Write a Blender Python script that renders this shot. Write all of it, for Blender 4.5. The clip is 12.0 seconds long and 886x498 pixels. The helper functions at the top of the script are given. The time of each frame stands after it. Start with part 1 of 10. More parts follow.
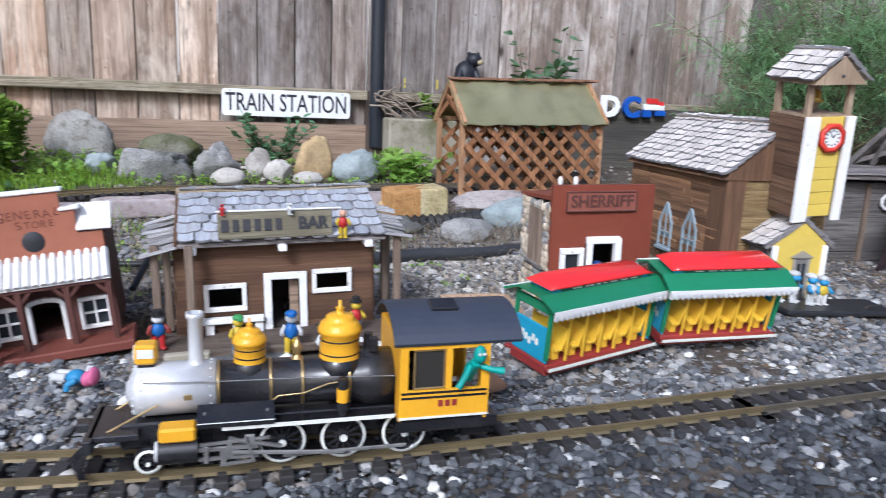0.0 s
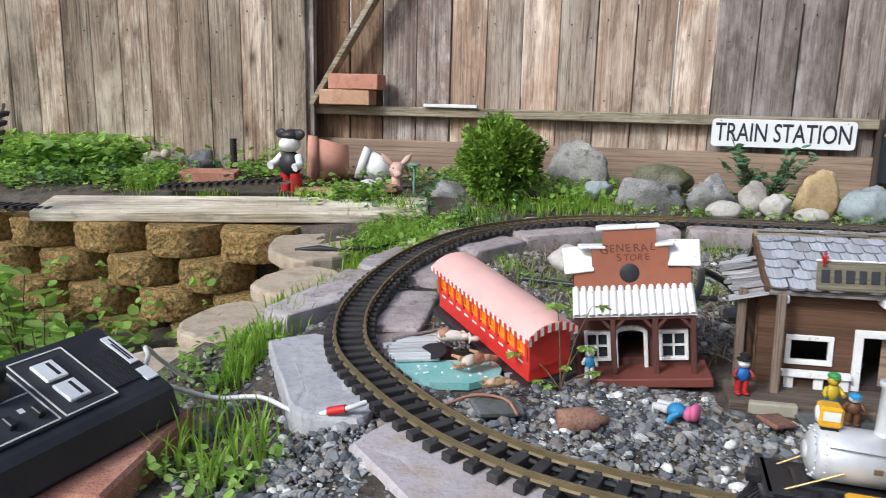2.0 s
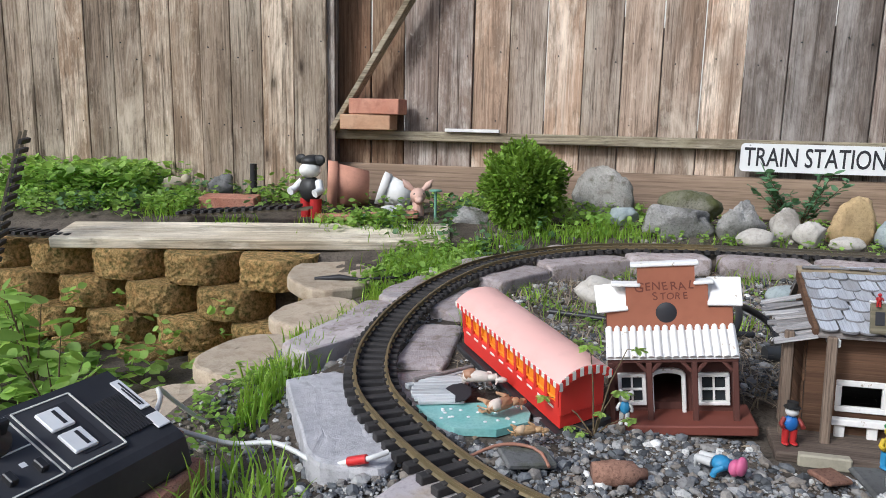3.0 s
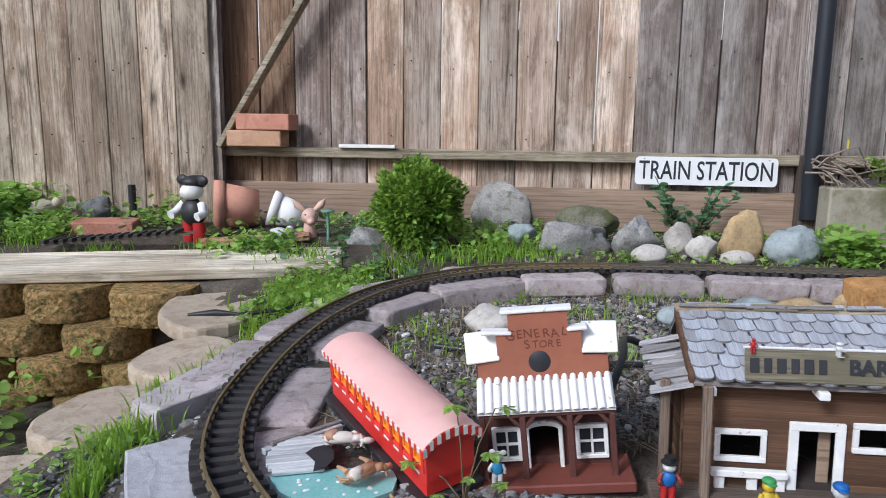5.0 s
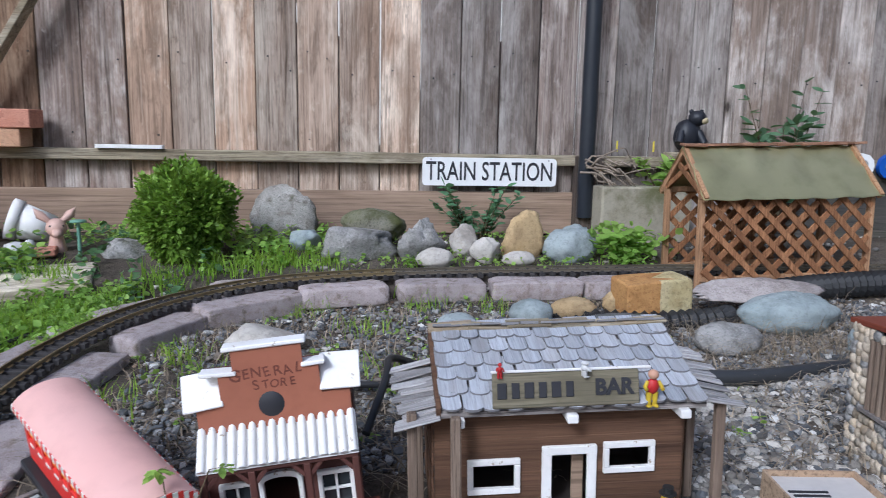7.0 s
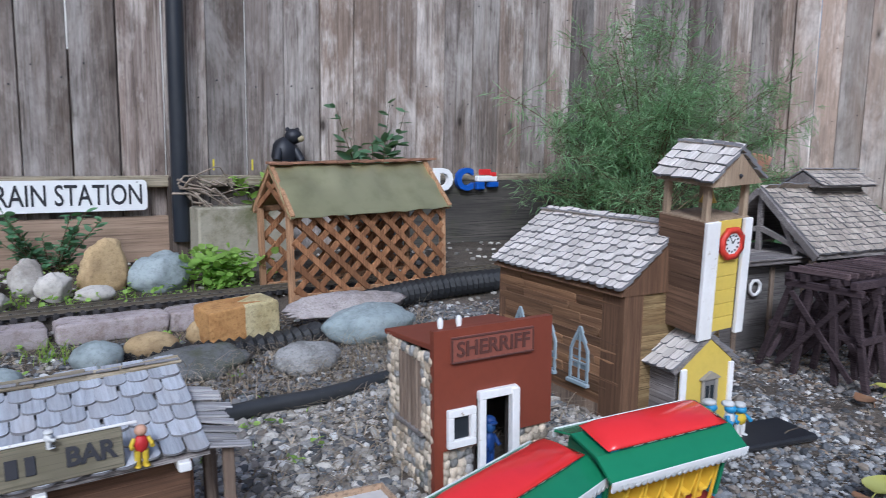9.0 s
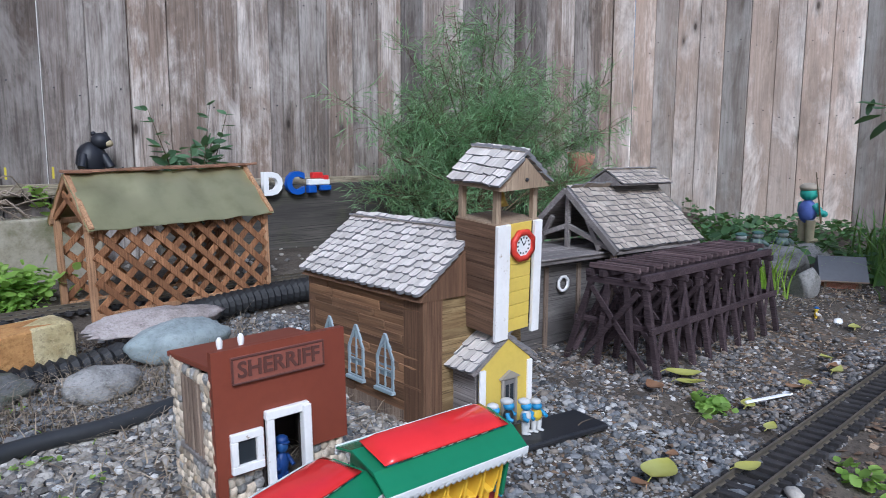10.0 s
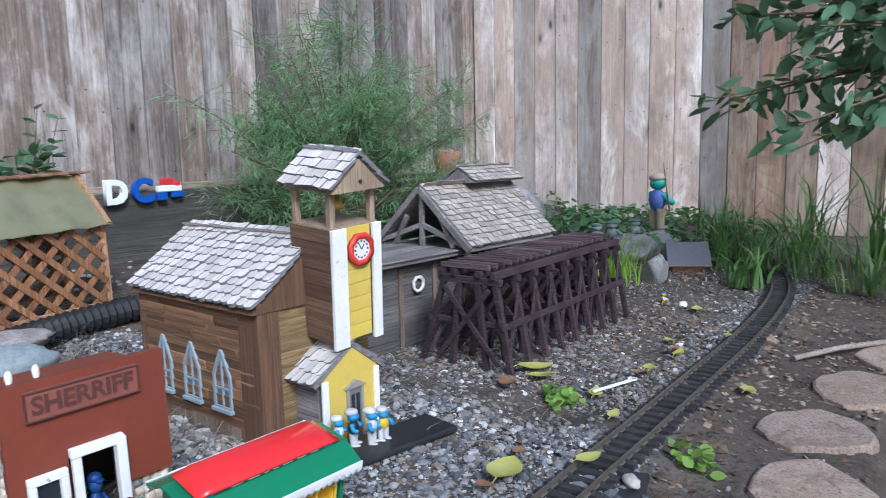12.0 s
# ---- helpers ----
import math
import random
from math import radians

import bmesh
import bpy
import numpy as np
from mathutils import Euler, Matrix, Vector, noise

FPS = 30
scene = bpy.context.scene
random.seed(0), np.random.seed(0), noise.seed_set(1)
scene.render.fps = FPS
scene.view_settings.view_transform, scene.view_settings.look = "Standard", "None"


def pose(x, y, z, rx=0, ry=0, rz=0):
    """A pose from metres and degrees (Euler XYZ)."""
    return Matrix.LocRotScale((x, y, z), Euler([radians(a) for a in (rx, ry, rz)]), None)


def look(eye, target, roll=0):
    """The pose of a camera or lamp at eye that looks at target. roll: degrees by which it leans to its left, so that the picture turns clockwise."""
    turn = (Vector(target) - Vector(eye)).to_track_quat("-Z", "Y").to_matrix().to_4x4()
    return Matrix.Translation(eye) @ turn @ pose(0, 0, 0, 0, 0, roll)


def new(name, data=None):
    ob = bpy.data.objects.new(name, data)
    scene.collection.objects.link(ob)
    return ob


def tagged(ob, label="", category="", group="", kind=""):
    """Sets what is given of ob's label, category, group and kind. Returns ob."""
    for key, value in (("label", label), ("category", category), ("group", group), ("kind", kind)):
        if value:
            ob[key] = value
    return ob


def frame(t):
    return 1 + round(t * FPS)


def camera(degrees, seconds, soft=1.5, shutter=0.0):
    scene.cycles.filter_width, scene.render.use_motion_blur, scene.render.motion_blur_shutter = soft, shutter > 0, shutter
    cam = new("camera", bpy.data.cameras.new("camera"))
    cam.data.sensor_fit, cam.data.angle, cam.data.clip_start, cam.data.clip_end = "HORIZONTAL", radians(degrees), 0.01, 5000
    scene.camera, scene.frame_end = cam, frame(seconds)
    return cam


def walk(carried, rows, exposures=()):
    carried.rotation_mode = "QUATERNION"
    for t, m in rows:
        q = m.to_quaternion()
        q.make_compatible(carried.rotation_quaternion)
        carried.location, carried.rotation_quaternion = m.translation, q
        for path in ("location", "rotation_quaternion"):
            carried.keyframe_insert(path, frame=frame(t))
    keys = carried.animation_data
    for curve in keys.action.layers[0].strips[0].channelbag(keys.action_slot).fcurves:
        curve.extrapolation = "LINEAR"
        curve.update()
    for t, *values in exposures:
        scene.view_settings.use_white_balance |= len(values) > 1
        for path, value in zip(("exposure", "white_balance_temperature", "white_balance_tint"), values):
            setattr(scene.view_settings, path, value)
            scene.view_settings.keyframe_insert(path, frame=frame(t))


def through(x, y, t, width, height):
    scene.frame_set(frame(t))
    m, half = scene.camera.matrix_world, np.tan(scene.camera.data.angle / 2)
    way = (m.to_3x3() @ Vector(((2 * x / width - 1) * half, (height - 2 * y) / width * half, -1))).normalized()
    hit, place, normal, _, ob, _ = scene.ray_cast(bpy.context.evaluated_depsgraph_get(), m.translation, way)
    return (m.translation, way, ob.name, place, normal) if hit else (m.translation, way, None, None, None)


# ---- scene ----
cam = camera(63.4, 12.0, soft=0.8, shutter=0.2)
PATH = [
    (0, (-0.096, 0.303, 0.333), (0.547, 2.148, -0.094), 2.6),
    (0.5, (-0.167, 0.302, 0.331), (0.141, 2.234, -0.082), 1.9),
    (1, (-0.228, 0.29, 0.336), (-0.211, 2.239, -0.111), 0.8),
    (1.5, (-0.283, 0.309, 0.34), (-0.517, 2.251, -0.079), 0.0),
    (2, (-0.332, 0.324, 0.348), (-0.777, 2.232, -0.055), 1.4),
    (2.5, (-0.349, 0.349, 0.362), (-0.866, 2.245, -0.009), 0.7),
    (2.7, (-0.353, 0.357, 0.356), (-0.863, 2.259, 0.009), 1.0),
    (4.3, (-0.328, 0.444, 0.401), (-0.759, 2.365, 0.05), 0.7),
    (4.5, (-0.317, 0.458, 0.396), (-0.696, 2.391, 0.047), 0.7),
    (5, (-0.296, 0.482, 0.4), (-0.581, 2.433, 0.067), 0.7),
    (5.5, (-0.27, 0.496, 0.403), (-0.462, 2.459, 0.074), 1.4),
    (6, (-0.242, 0.531, 0.405), (-0.296, 2.503, 0.077), 1.5),
    (6.5, (-0.223, 0.566, 0.405), (-0.156, 2.537, 0.077), 1.3),
    (6.7, (-0.218, 0.582, 0.408), (-0.099, 2.551, 0.079), 1.3),
    (8.3, (-0.092, 0.628, 0.409), (0.718, 2.427, 0.081), 0.9),
    (8.5, (-0.075, 0.625, 0.409), (0.814, 2.389, 0.093), 1.3),
    (9, (-0.024, 0.613, 0.418), (1.076, 2.261, 0.146), 0.9),
    (9.5, (0.026, 0.593, 0.423), (1.283, 2.127, 0.16), 0.8),
    (10, (0.067, 0.572, 0.43), (1.468, 1.973, 0.16), 0.2),
    (10.5, (0.079, 0.568, 0.429), (1.525, 1.923, 0.152), 1.4),
    (11, (0.087, 0.565, 0.432), (1.55, 1.903, 0.17), 1.7),
    (11.5, (0.099, 0.562, 0.435), (1.619, 1.839, 0.193), 1.2),
    (12, (0.142, 0.545, 0.432), (1.752, 1.699, 0.155), -1.3),
]
walk(cam, [(t, look(eye, target, roll)) for t, eye, target, roll in PATH], [(0, 0.05, 5150, 12), (2.5, -0.15, 5500, 8), (5.5, -0.25, 5200, 11), (8.5, -0.37, 5020, 11), (10.0, -0.28, 4990, 11), (10.5, -0.36, 4980, 11), (11.5, -0.27, 4920, 10), (12, -0.05, 4890, 10)])


# ---- world, sun, exposure ----
scene.view_settings.exposure = 0.0
world = bpy.data.worlds.new("sky")
scene.world = world
world.use_nodes = True
wn = world.node_tree.nodes
sky = wn.new("ShaderNodeTexSky")
sky.sky_type, sky.sun_disc = "NISHITA", False
SUN_EL, SUN_AZ = 38.0, 215.0
sky.sun_elevation, sky.sun_rotation = radians(SUN_EL), radians(SUN_AZ)
sky.air_density, sky.dust_density, sky.ozone_density = 1.0, 6.0, 1.0
wn["Background"].inputs["Strength"].default_value = 0.135
world.node_tree.links.new(sky.outputs[0], wn["Background"].inputs["Color"])
sun = new("sun", bpy.data.lights.new("sun", "SUN"))
sun.data.energy, sun.data.angle, sun.data.color = 2.7, radians(12), (1.0, 0.95, 0.87)
az, el = radians(SUN_AZ), radians(SUN_EL)
sun.matrix_world = look((math.sin(az) * math.cos(el) * 9, math.cos(az) * math.cos(el) * 9, math.sin(el) * 9), (0, 0, 0))


# ---- mesh and material helpers ----
class Mesh:
    """Collects simple solids into one mesh."""

    def __init__(self):
        self.v, self.f, self.m, self.s = [], [], [], []

    def add(self, verts, faces, mat=0, smooth=False, tf=None):
        n = len(self.v)
        self.v += [tuple(tf @ Vector(p)) if tf is not None else tuple(p) for p in verts]
        self.f += [tuple(i + n for i in f) for f in faces]
        self.m += [mat] * len(faces)
        self.s += [smooth] * len(faces)
        return self

    def box(self, c, s, b=0.0, tf=None, mat=0, taper=1.0):
        """A box at centre c of size s with chamfered edges b; taper scales its top."""
        x, y, z = (d / 2 for d in s)
        b = min(b, x * 0.9, y * 0.9, z * 0.9)
        vs, fs = [], []
        if b <= 0:
            for k in (-1, 1):
                t = taper if k > 0 else 1
                vs += [(-x * t, -y * t, k * z), (x * t, -y * t, k * z), (x * t, y * t, k * z), (-x * t, y * t, k * z)]
            fs = [(3, 2, 1, 0), (4, 5, 6, 7), (0, 1, 5, 4), (1, 2, 6, 5), (2, 3, 7, 6), (3, 0, 4, 7)]
        else:
            for zz, inset in ((-z, b), (-z + b, 0), (z - b, 0), (z, b)):
                t = taper if zz > 0 else 1
                X, Y = x * t - inset, y * t - inset
                c2 = b if inset == 0 else b * 0.4
                vs += [(-X + c2, -Y, zz), (X - c2, -Y, zz), (X, -Y + c2, zz), (X, Y - c2, zz), (X - c2, Y, zz), (-X + c2, Y, zz), (-X, Y - c2, zz), (-X, -Y + c2, zz)]
            fs = [tuple(range(7, -1, -1)), tuple(range(24, 32))]
            for k in range(3):
                fs += [(k * 8 + i, k * 8 + (i + 1) % 8, k * 8 + 8 + (i + 1) % 8, k * 8 + 8 + i) for i in range(8)]
        vs = [(p[0] + c[0], p[1] + c[1], p[2] + c[2]) for p in vs] if tf is None else [tuple(Vector(c) + (tf @ Vector(p))) for p in vs]
        return self.add(vs, fs, mat)

    def bar(self, a, b, w, h, bev=0.0, mat=0, up=(0, 0, 1)):
        """A square bar from a to b, w wide and h high."""
        a, b = Vector(a), Vector(b)
        d = (b - a).normalized()
        u = Vector(up)
        if abs(d.dot(u)) > 0.98:
            u = Vector((0, 1, 0))
        r = d.cross(u).normalized()
        u = r.cross(d)
        rot = Matrix((r, d, u)).transposed()
        return self.box((a + b) / 2, (w, (b - a).length, h), bev, rot, mat)

    def cyl(self, a, b, ra, rb=None, n=12, mat=0, caps=True, smooth=True):
        rb = ra if rb is None else rb
        return self.tube([a, b], [ra, rb], n, mat, caps, smooth)

    def tube(self, pts, rad, n=8, mat=0, caps=True, smooth=True):
        pts = [Vector(p) for p in pts]
        rads = rad if isinstance(rad, (list, tuple)) else [rad] * len(pts)
        vs, fs = [], []
        ref = Vector((0.123, 0.07, 1)).normalized()
        for i, p in enumerate(pts):
            d = (pts[min(i + 1, len(pts) - 1)] - pts[max(i - 1, 0)]).normalized()
            r = d.cross(ref)
            if r.length < 0.05:
                r = d.cross(Vector((1, 0, 0)))
            r.normalize()
            u = d.cross(r)
            vs += [p + (r * math.cos(2 * math.pi * k / n) + u * math.sin(2 * math.pi * k / n)) * rads[i] for k in range(n)]
        for i in range(len(pts) - 1):
            fs += [(i * n + k, i * n + (k + 1) % n, (i + 1) * n + (k + 1) % n, (i + 1) * n + k) for k in range(n)]
        self.add(vs, fs, mat, smooth)
        if caps:
            m = len(pts)
            self.add(vs[:n], [tuple(range(n - 1, -1, -1))], mat)
            self.add(vs[(m - 1) * n:], [tuple(range(n))], mat)
        return self

    def lathe(self, o, prof, n=16, axis="z", mat=0, tf=None):
        """Turns (radius, height) pairs round an axis through o."""
        vs, fs = [], []
        for r, h in prof:
            for k in range(n):
                c, s = r * math.cos(2 * math.pi * k / n), r * math.sin(2 * math.pi * k / n)
                p = {"z": (c, s, h), "x": (h, c, s), "y": (c, h, s)}[axis]
                p = tf @ Vector(p) if tf is not None else p
                vs.append((o[0] + p[0], o[1] + p[1], o[2] + p[2]))
        for i in range(len(prof) - 1):
            fs += [(i * n + k, i * n + (k + 1) % n, (i + 1) * n + (k + 1) % n, (i + 1) * n + k) for k in range(n)]
        return self.add(vs, fs, mat, True)

    def ball(self, c, r, n=10, rings=7, mat=0, rough=0.0, freq=3.0, seed=0.0, flat=0.0):
        """An ellipsoid; rough pushes its surface in and out, flat cuts facets."""
        r = (r, r, r) if not isinstance(r, (tuple, list)) else r
        vs, fs = [], []
        for i in range(rings + 1):
            a = math.pi * i / rings
            for k in range(n):
                t = 2 * math.pi * k / n
                d = Vector((math.sin(a) * math.cos(t), math.sin(a) * math.sin(t), math.cos(a)))
                q = 1.0
                if rough:
                    q += rough * noise.noise(d * freq + Vector((seed, seed * 1.7, 3.1)))
                    q += rough * 0.4 * noise.noise(d * freq * 2.7 + Vector((seed, 8.3, seed)))
                    if n > 20:
                        q += rough * 0.2 * noise.noise(d * freq * 6 + Vector((seed, 1.3, seed * 2)))
                        q -= 0.12 * rough ** 0.5 * max(0.0, 0.12 - abs(noise.noise(d * freq * 1.3 + Vector((seed * 3, 2.2, 0))))) / 0.12
                if flat:
                    for j in range(7):
                        g = Vector((math.sin(seed + j * 2.1), math.cos(seed * 1.3 + j * 1.7), math.sin(j * 3.3 + seed * 2))).normalized()
                        q = min(q, (1 - flat * (0.5 + 0.5 * math.sin(j * 5 + seed))) / max(d.dot(g), 0.05))
                vs.append((c[0] + r[0] * d.x * q, c[1] + r[1] * d.y * q, c[2] + r[2] * d.z * q))
        for i in range(rings):
            fs += [(i * n + k, (i + 1) * n + k, (i + 1) * n + (k + 1) % n, i * n + (k + 1) % n) for k in range(n)]
        return self.add(vs, fs, mat, True)

    def block(self, c, s, seed=0.0, square=0.32, rough=0.05, n=28, rings=16, freq=14.0):
        """A worn block: a box with rounded edges and an uneven skin."""
        vs, fs = [], []
        for i in range(rings + 1):
            a = math.pi * i / rings
            for k in range(n):
                t = 2 * math.pi * k / n
                d = [math.sin(a) * math.cos(t), math.sin(a) * math.sin(t), math.cos(a)]
                p = Vector([math.copysign(abs(v) ** square, v) for v in d])
                p = Vector((p.x * s[0] / 2, p.y * s[1] / 2, p.z * s[2] / 2))
                q = Vector((seed * 7.1, seed * 3.3, seed))
                w = rough * min(s) * (noise.noise(p * freq + q) + 0.6 * noise.noise(p * freq * 3.1 + q) + 0.3 * noise.noise(p * freq * 8 + q))
                vs.append(p + Vector(d) * w + Vector(c))
        for i in range(rings):
            fs += [(i * n + k, (i + 1) * n + k, (i + 1) * n + (k + 1) % n, i * n + (k + 1) % n) for k in range(n)]
        return self.add(vs, fs, 0, True)

    def prism(self, poly, d0, d1, plane="xz", mat=0):
        """An outline in a plane, pushed from d0 to d1 across it."""
        put = {"xz": lambda p, d: (p[0], d, p[1]), "yz": lambda p, d: (d, p[0], p[1]), "xy": lambda p, d: (p[0], p[1], d)}[plane]
        n = len(poly)
        vs = [put(p, d0) for p in poly] + [put(p, d1) for p in poly]
        fs = [tuple(range(n)), tuple(range(2 * n - 1, n - 1, -1))] + [(i, i + n, (i + 1) % n + n, (i + 1) % n) for i in range(n)]
        return self.add(vs, fs, mat)

    def border(self, x0, x1, z0, z1, w, y0, y1, mat=0):
        """A rectangular frame in the xz plane, w wide, from y0 to y1."""
        for a, b, c, d in ((x0, x1, z1 - w, z1), (x0, x1, z0, z0 + w), (x0, x0 + w, z0 + w, z1 - w), (x1 - w, x1, z0 + w, z1 - w)):
            self.box(((a + b) / 2, (y0 + y1) / 2, (c + d) / 2), (b - a, abs(y1 - y0), d - c), 0.0008, None, mat)
        return self

    def data(self, name, mats):
        me = bpy.data.meshes.new(name)
        me.from_pydata(self.v, [], self.f)
        for m in mats if isinstance(mats, (list, tuple)) else [mats]:
            me.materials.append(m)
        me.polygons.foreach_set("material_index", self.m)
        me.polygons.foreach_set("use_smooth", self.s)
        bm = bmesh.new()
        bm.from_mesh(me)
        bmesh.ops.recalc_face_normals(bm, faces=bm.faces)
        bm.to_mesh(me)
        bm.free()
        me.update()
        return me


def thing(name, m, label, category, group="", kind=""):
    """An Empty at the base of a thing made of parts."""
    ob = new(name)
    ob.matrix_world = m
    ob.empty_display_size = 0.02
    return tagged(ob, label, category, group, kind)


def part(name, mesh, mats, parent, label="", m=None):
    """One mesh object under a thing or a part."""
    me = mesh.data(name, mats) if isinstance(mesh, Mesh) else mesh
    ob = new(name, me)
    ob.parent = parent
    if m is not None:
        ob.matrix_local = m
    return tagged(ob, label)


def solid(name, mesh, mats, m, label, category, group="", kind=""):
    """A thing that is one mesh."""
    ob = new(name, mesh.data(name, mats) if isinstance(mesh, Mesh) else mesh)
    ob.matrix_world = m
    return tagged(ob, label, category, group, kind)


def raw_mesh(name, verts, faces, mats, mat_index=None, smooth=True):
    """A large mesh from arrays; faces all have the same number of corners."""
    me = bpy.data.meshes.new(name)
    verts, faces = np.asarray(verts, np.float32), np.asarray(faces, np.int32)
    k = faces.shape[1]
    me.vertices.add(len(verts))
    me.vertices.foreach_set("co", verts.ravel())
    me.loops.add(faces.size)
    me.loops.foreach_set("vertex_index", faces.ravel())
    me.polygons.add(len(faces))
    me.polygons.foreach_set("loop_start", np.arange(0, faces.size, k, dtype=np.int32))
    me.polygons.foreach_set("use_smooth", np.full(len(faces), smooth))
    for m in mats if isinstance(mats, (list, tuple)) else [mats]:
        me.materials.append(m)
    if mat_index is not None:
        me.polygons.foreach_set("material_index", np.asarray(mat_index, np.int32))
    me.update(calc_edges=True)
    me.validate()
    return me


def smooth_step(x, a, b):
    t = np.clip((x - a) / (b - a), 0, 1)
    return t * t * (3 - 2 * t)


class Nodes:
    """A short hand for building node materials."""

    def __init__(self, name):
        self.mat = bpy.data.materials.new(name)
        self.mat.use_nodes = True
        self.t = self.mat.node_tree
        self.bsdf = self.t.nodes["Principled BSDF"]
        tc, oi, ad = self.n("ShaderNodeTexCoord"), self.n("ShaderNodeObjectInfo"), self.n("ShaderNodeVectorMath")
        sc = self.n("ShaderNodeMath")
        sc.operation = "MULTIPLY"
        sc.inputs[1].default_value = 37.0
        self.to(oi.outputs["Random"], sc.inputs[0])
        self.to(tc.outputs["Object"], ad.inputs[0])
        self.to(sc.outputs[0], ad.inputs[1])
        self.co, self.random = ad.outputs[0], oi.outputs["Random"]

    def n(self, kind):
        return self.t.nodes.new(kind)

    def to(self, a, b):
        self.t.links.new(a, b)

    def cloud(self, scale, stretch=(1, 1, 1), detail=4.0, rough=0.55, warp=0.0):
        mp, no = self.n("ShaderNodeMapping"), self.n("ShaderNodeTexNoise")
        mp.inputs["Scale"].default_value = stretch
        no.inputs["Scale"].default_value, no.inputs["Detail"].default_value, no.inputs["Roughness"].default_value = scale, detail, rough
        no.inputs["Distortion"].default_value = warp
        self.to(self.co, mp.inputs[0])
        self.to(mp.outputs[0], no.inputs["Vector"])
        return no.outputs["Fac"]

    def ramp(self, fac, stops):
        r = self.n("ShaderNodeValToRGB")
        el = r.color_ramp.elements
        while len(el) < len(stops):
            el.new(0.5)
        for e, (p, c) in zip(el, stops):
            e.position, e.color = p, (*c, 1) if len(c) == 3 else c
        self.to(fac, r.inputs[0])
        return r.outputs[0]

    def mix(self, a, b, fac, blend="MIX"):
        m = self.n("ShaderNodeMix")
        m.data_type, m.blend_type = "RGBA", blend
        for sock, v in ((m.inputs[0], fac), (m.inputs[6], a), (m.inputs[7], b)):
            if isinstance(v, (int, float)):
                sock.default_value = v
            elif isinstance(v, tuple):
                sock.default_value = (*v, 1)
            else:
                self.to(v, sock)
        return m.outputs[2]

    def vary(self, colour, amount, source=None, hue=0.0):
        """Lightness that differs from object to object, or from island to island."""
        h = self.n("ShaderNodeHueSaturation")
        mr = self.n("ShaderNodeMapRange")
        mr.inputs["To Min"].default_value, mr.inputs["To Max"].default_value = 1 - amount, 1 + amount
        self.to(source or self.random, mr.inputs["Value"])
        self.to(mr.outputs[0], h.inputs["Value"])
        self.to(colour, h.inputs["Color"])
        return h.outputs[0]

    def island(self):
        return self.n("ShaderNodeNewGeometry").outputs["Random Per Island"]

    def done(self, colour, rough=0.8, bump=None, strength=0.3, dist=0.002, metal=0.0, spec=0.4):
        b = self.bsdf
        self.to(colour, b.inputs["Base Color"])
        if isinstance(rough, (int, float)):
            b.inputs["Roughness"].default_value = rough
        else:
            self.to(rough, b.inputs["Roughness"])
        b.inputs["Metallic"].default_value = metal
        b.inputs["Specular IOR Level"].default_value = spec
        if bump is not None:
            bp = self.n("ShaderNodeBump")
            bp.inputs["Strength"].default_value, bp.inputs["Distance"].default_value = strength, dist
            self.to(bump, bp.inputs["Height"])
            self.to(bp.outputs[0], b.inputs["Normal"])
        return self.mat


def paint(name, c, worn=None, rough=0.5, scale=40.0, amount=0.35, bump=0.15, vary=0.05, metal=0.0, spec=0.4, chips=0.0):
    """Painted or plastic surface: a base colour with dirt at two scales, and chips that show what is below."""
    k = Nodes(name)
    worn = worn or tuple(x * 0.6 for x in c)
    big, fine = k.cloud(scale * 0.25), k.cloud(scale * 2.5, detail=6)
    col = k.mix(c, worn, k.ramp(big, [(0.35, (0, 0, 0)), (0.8, (amount,) * 3)]))
    col = k.mix(col, tuple(x * 0.75 for x in c), k.ramp(fine, [(0.45, (0, 0, 0)), (0.75, (amount,) * 3)]))
    if chips:
        col = k.mix(col, worn, k.ramp(k.cloud(scale * 1.3, detail=5, rough=0.7), [(0.66 - chips, (0, 0, 0)), (0.7 - chips, (1, 1, 1))]))
    col = k.vary(col, vary)
    return k.done(col, rough, fine, bump, 0.001, metal, spec)


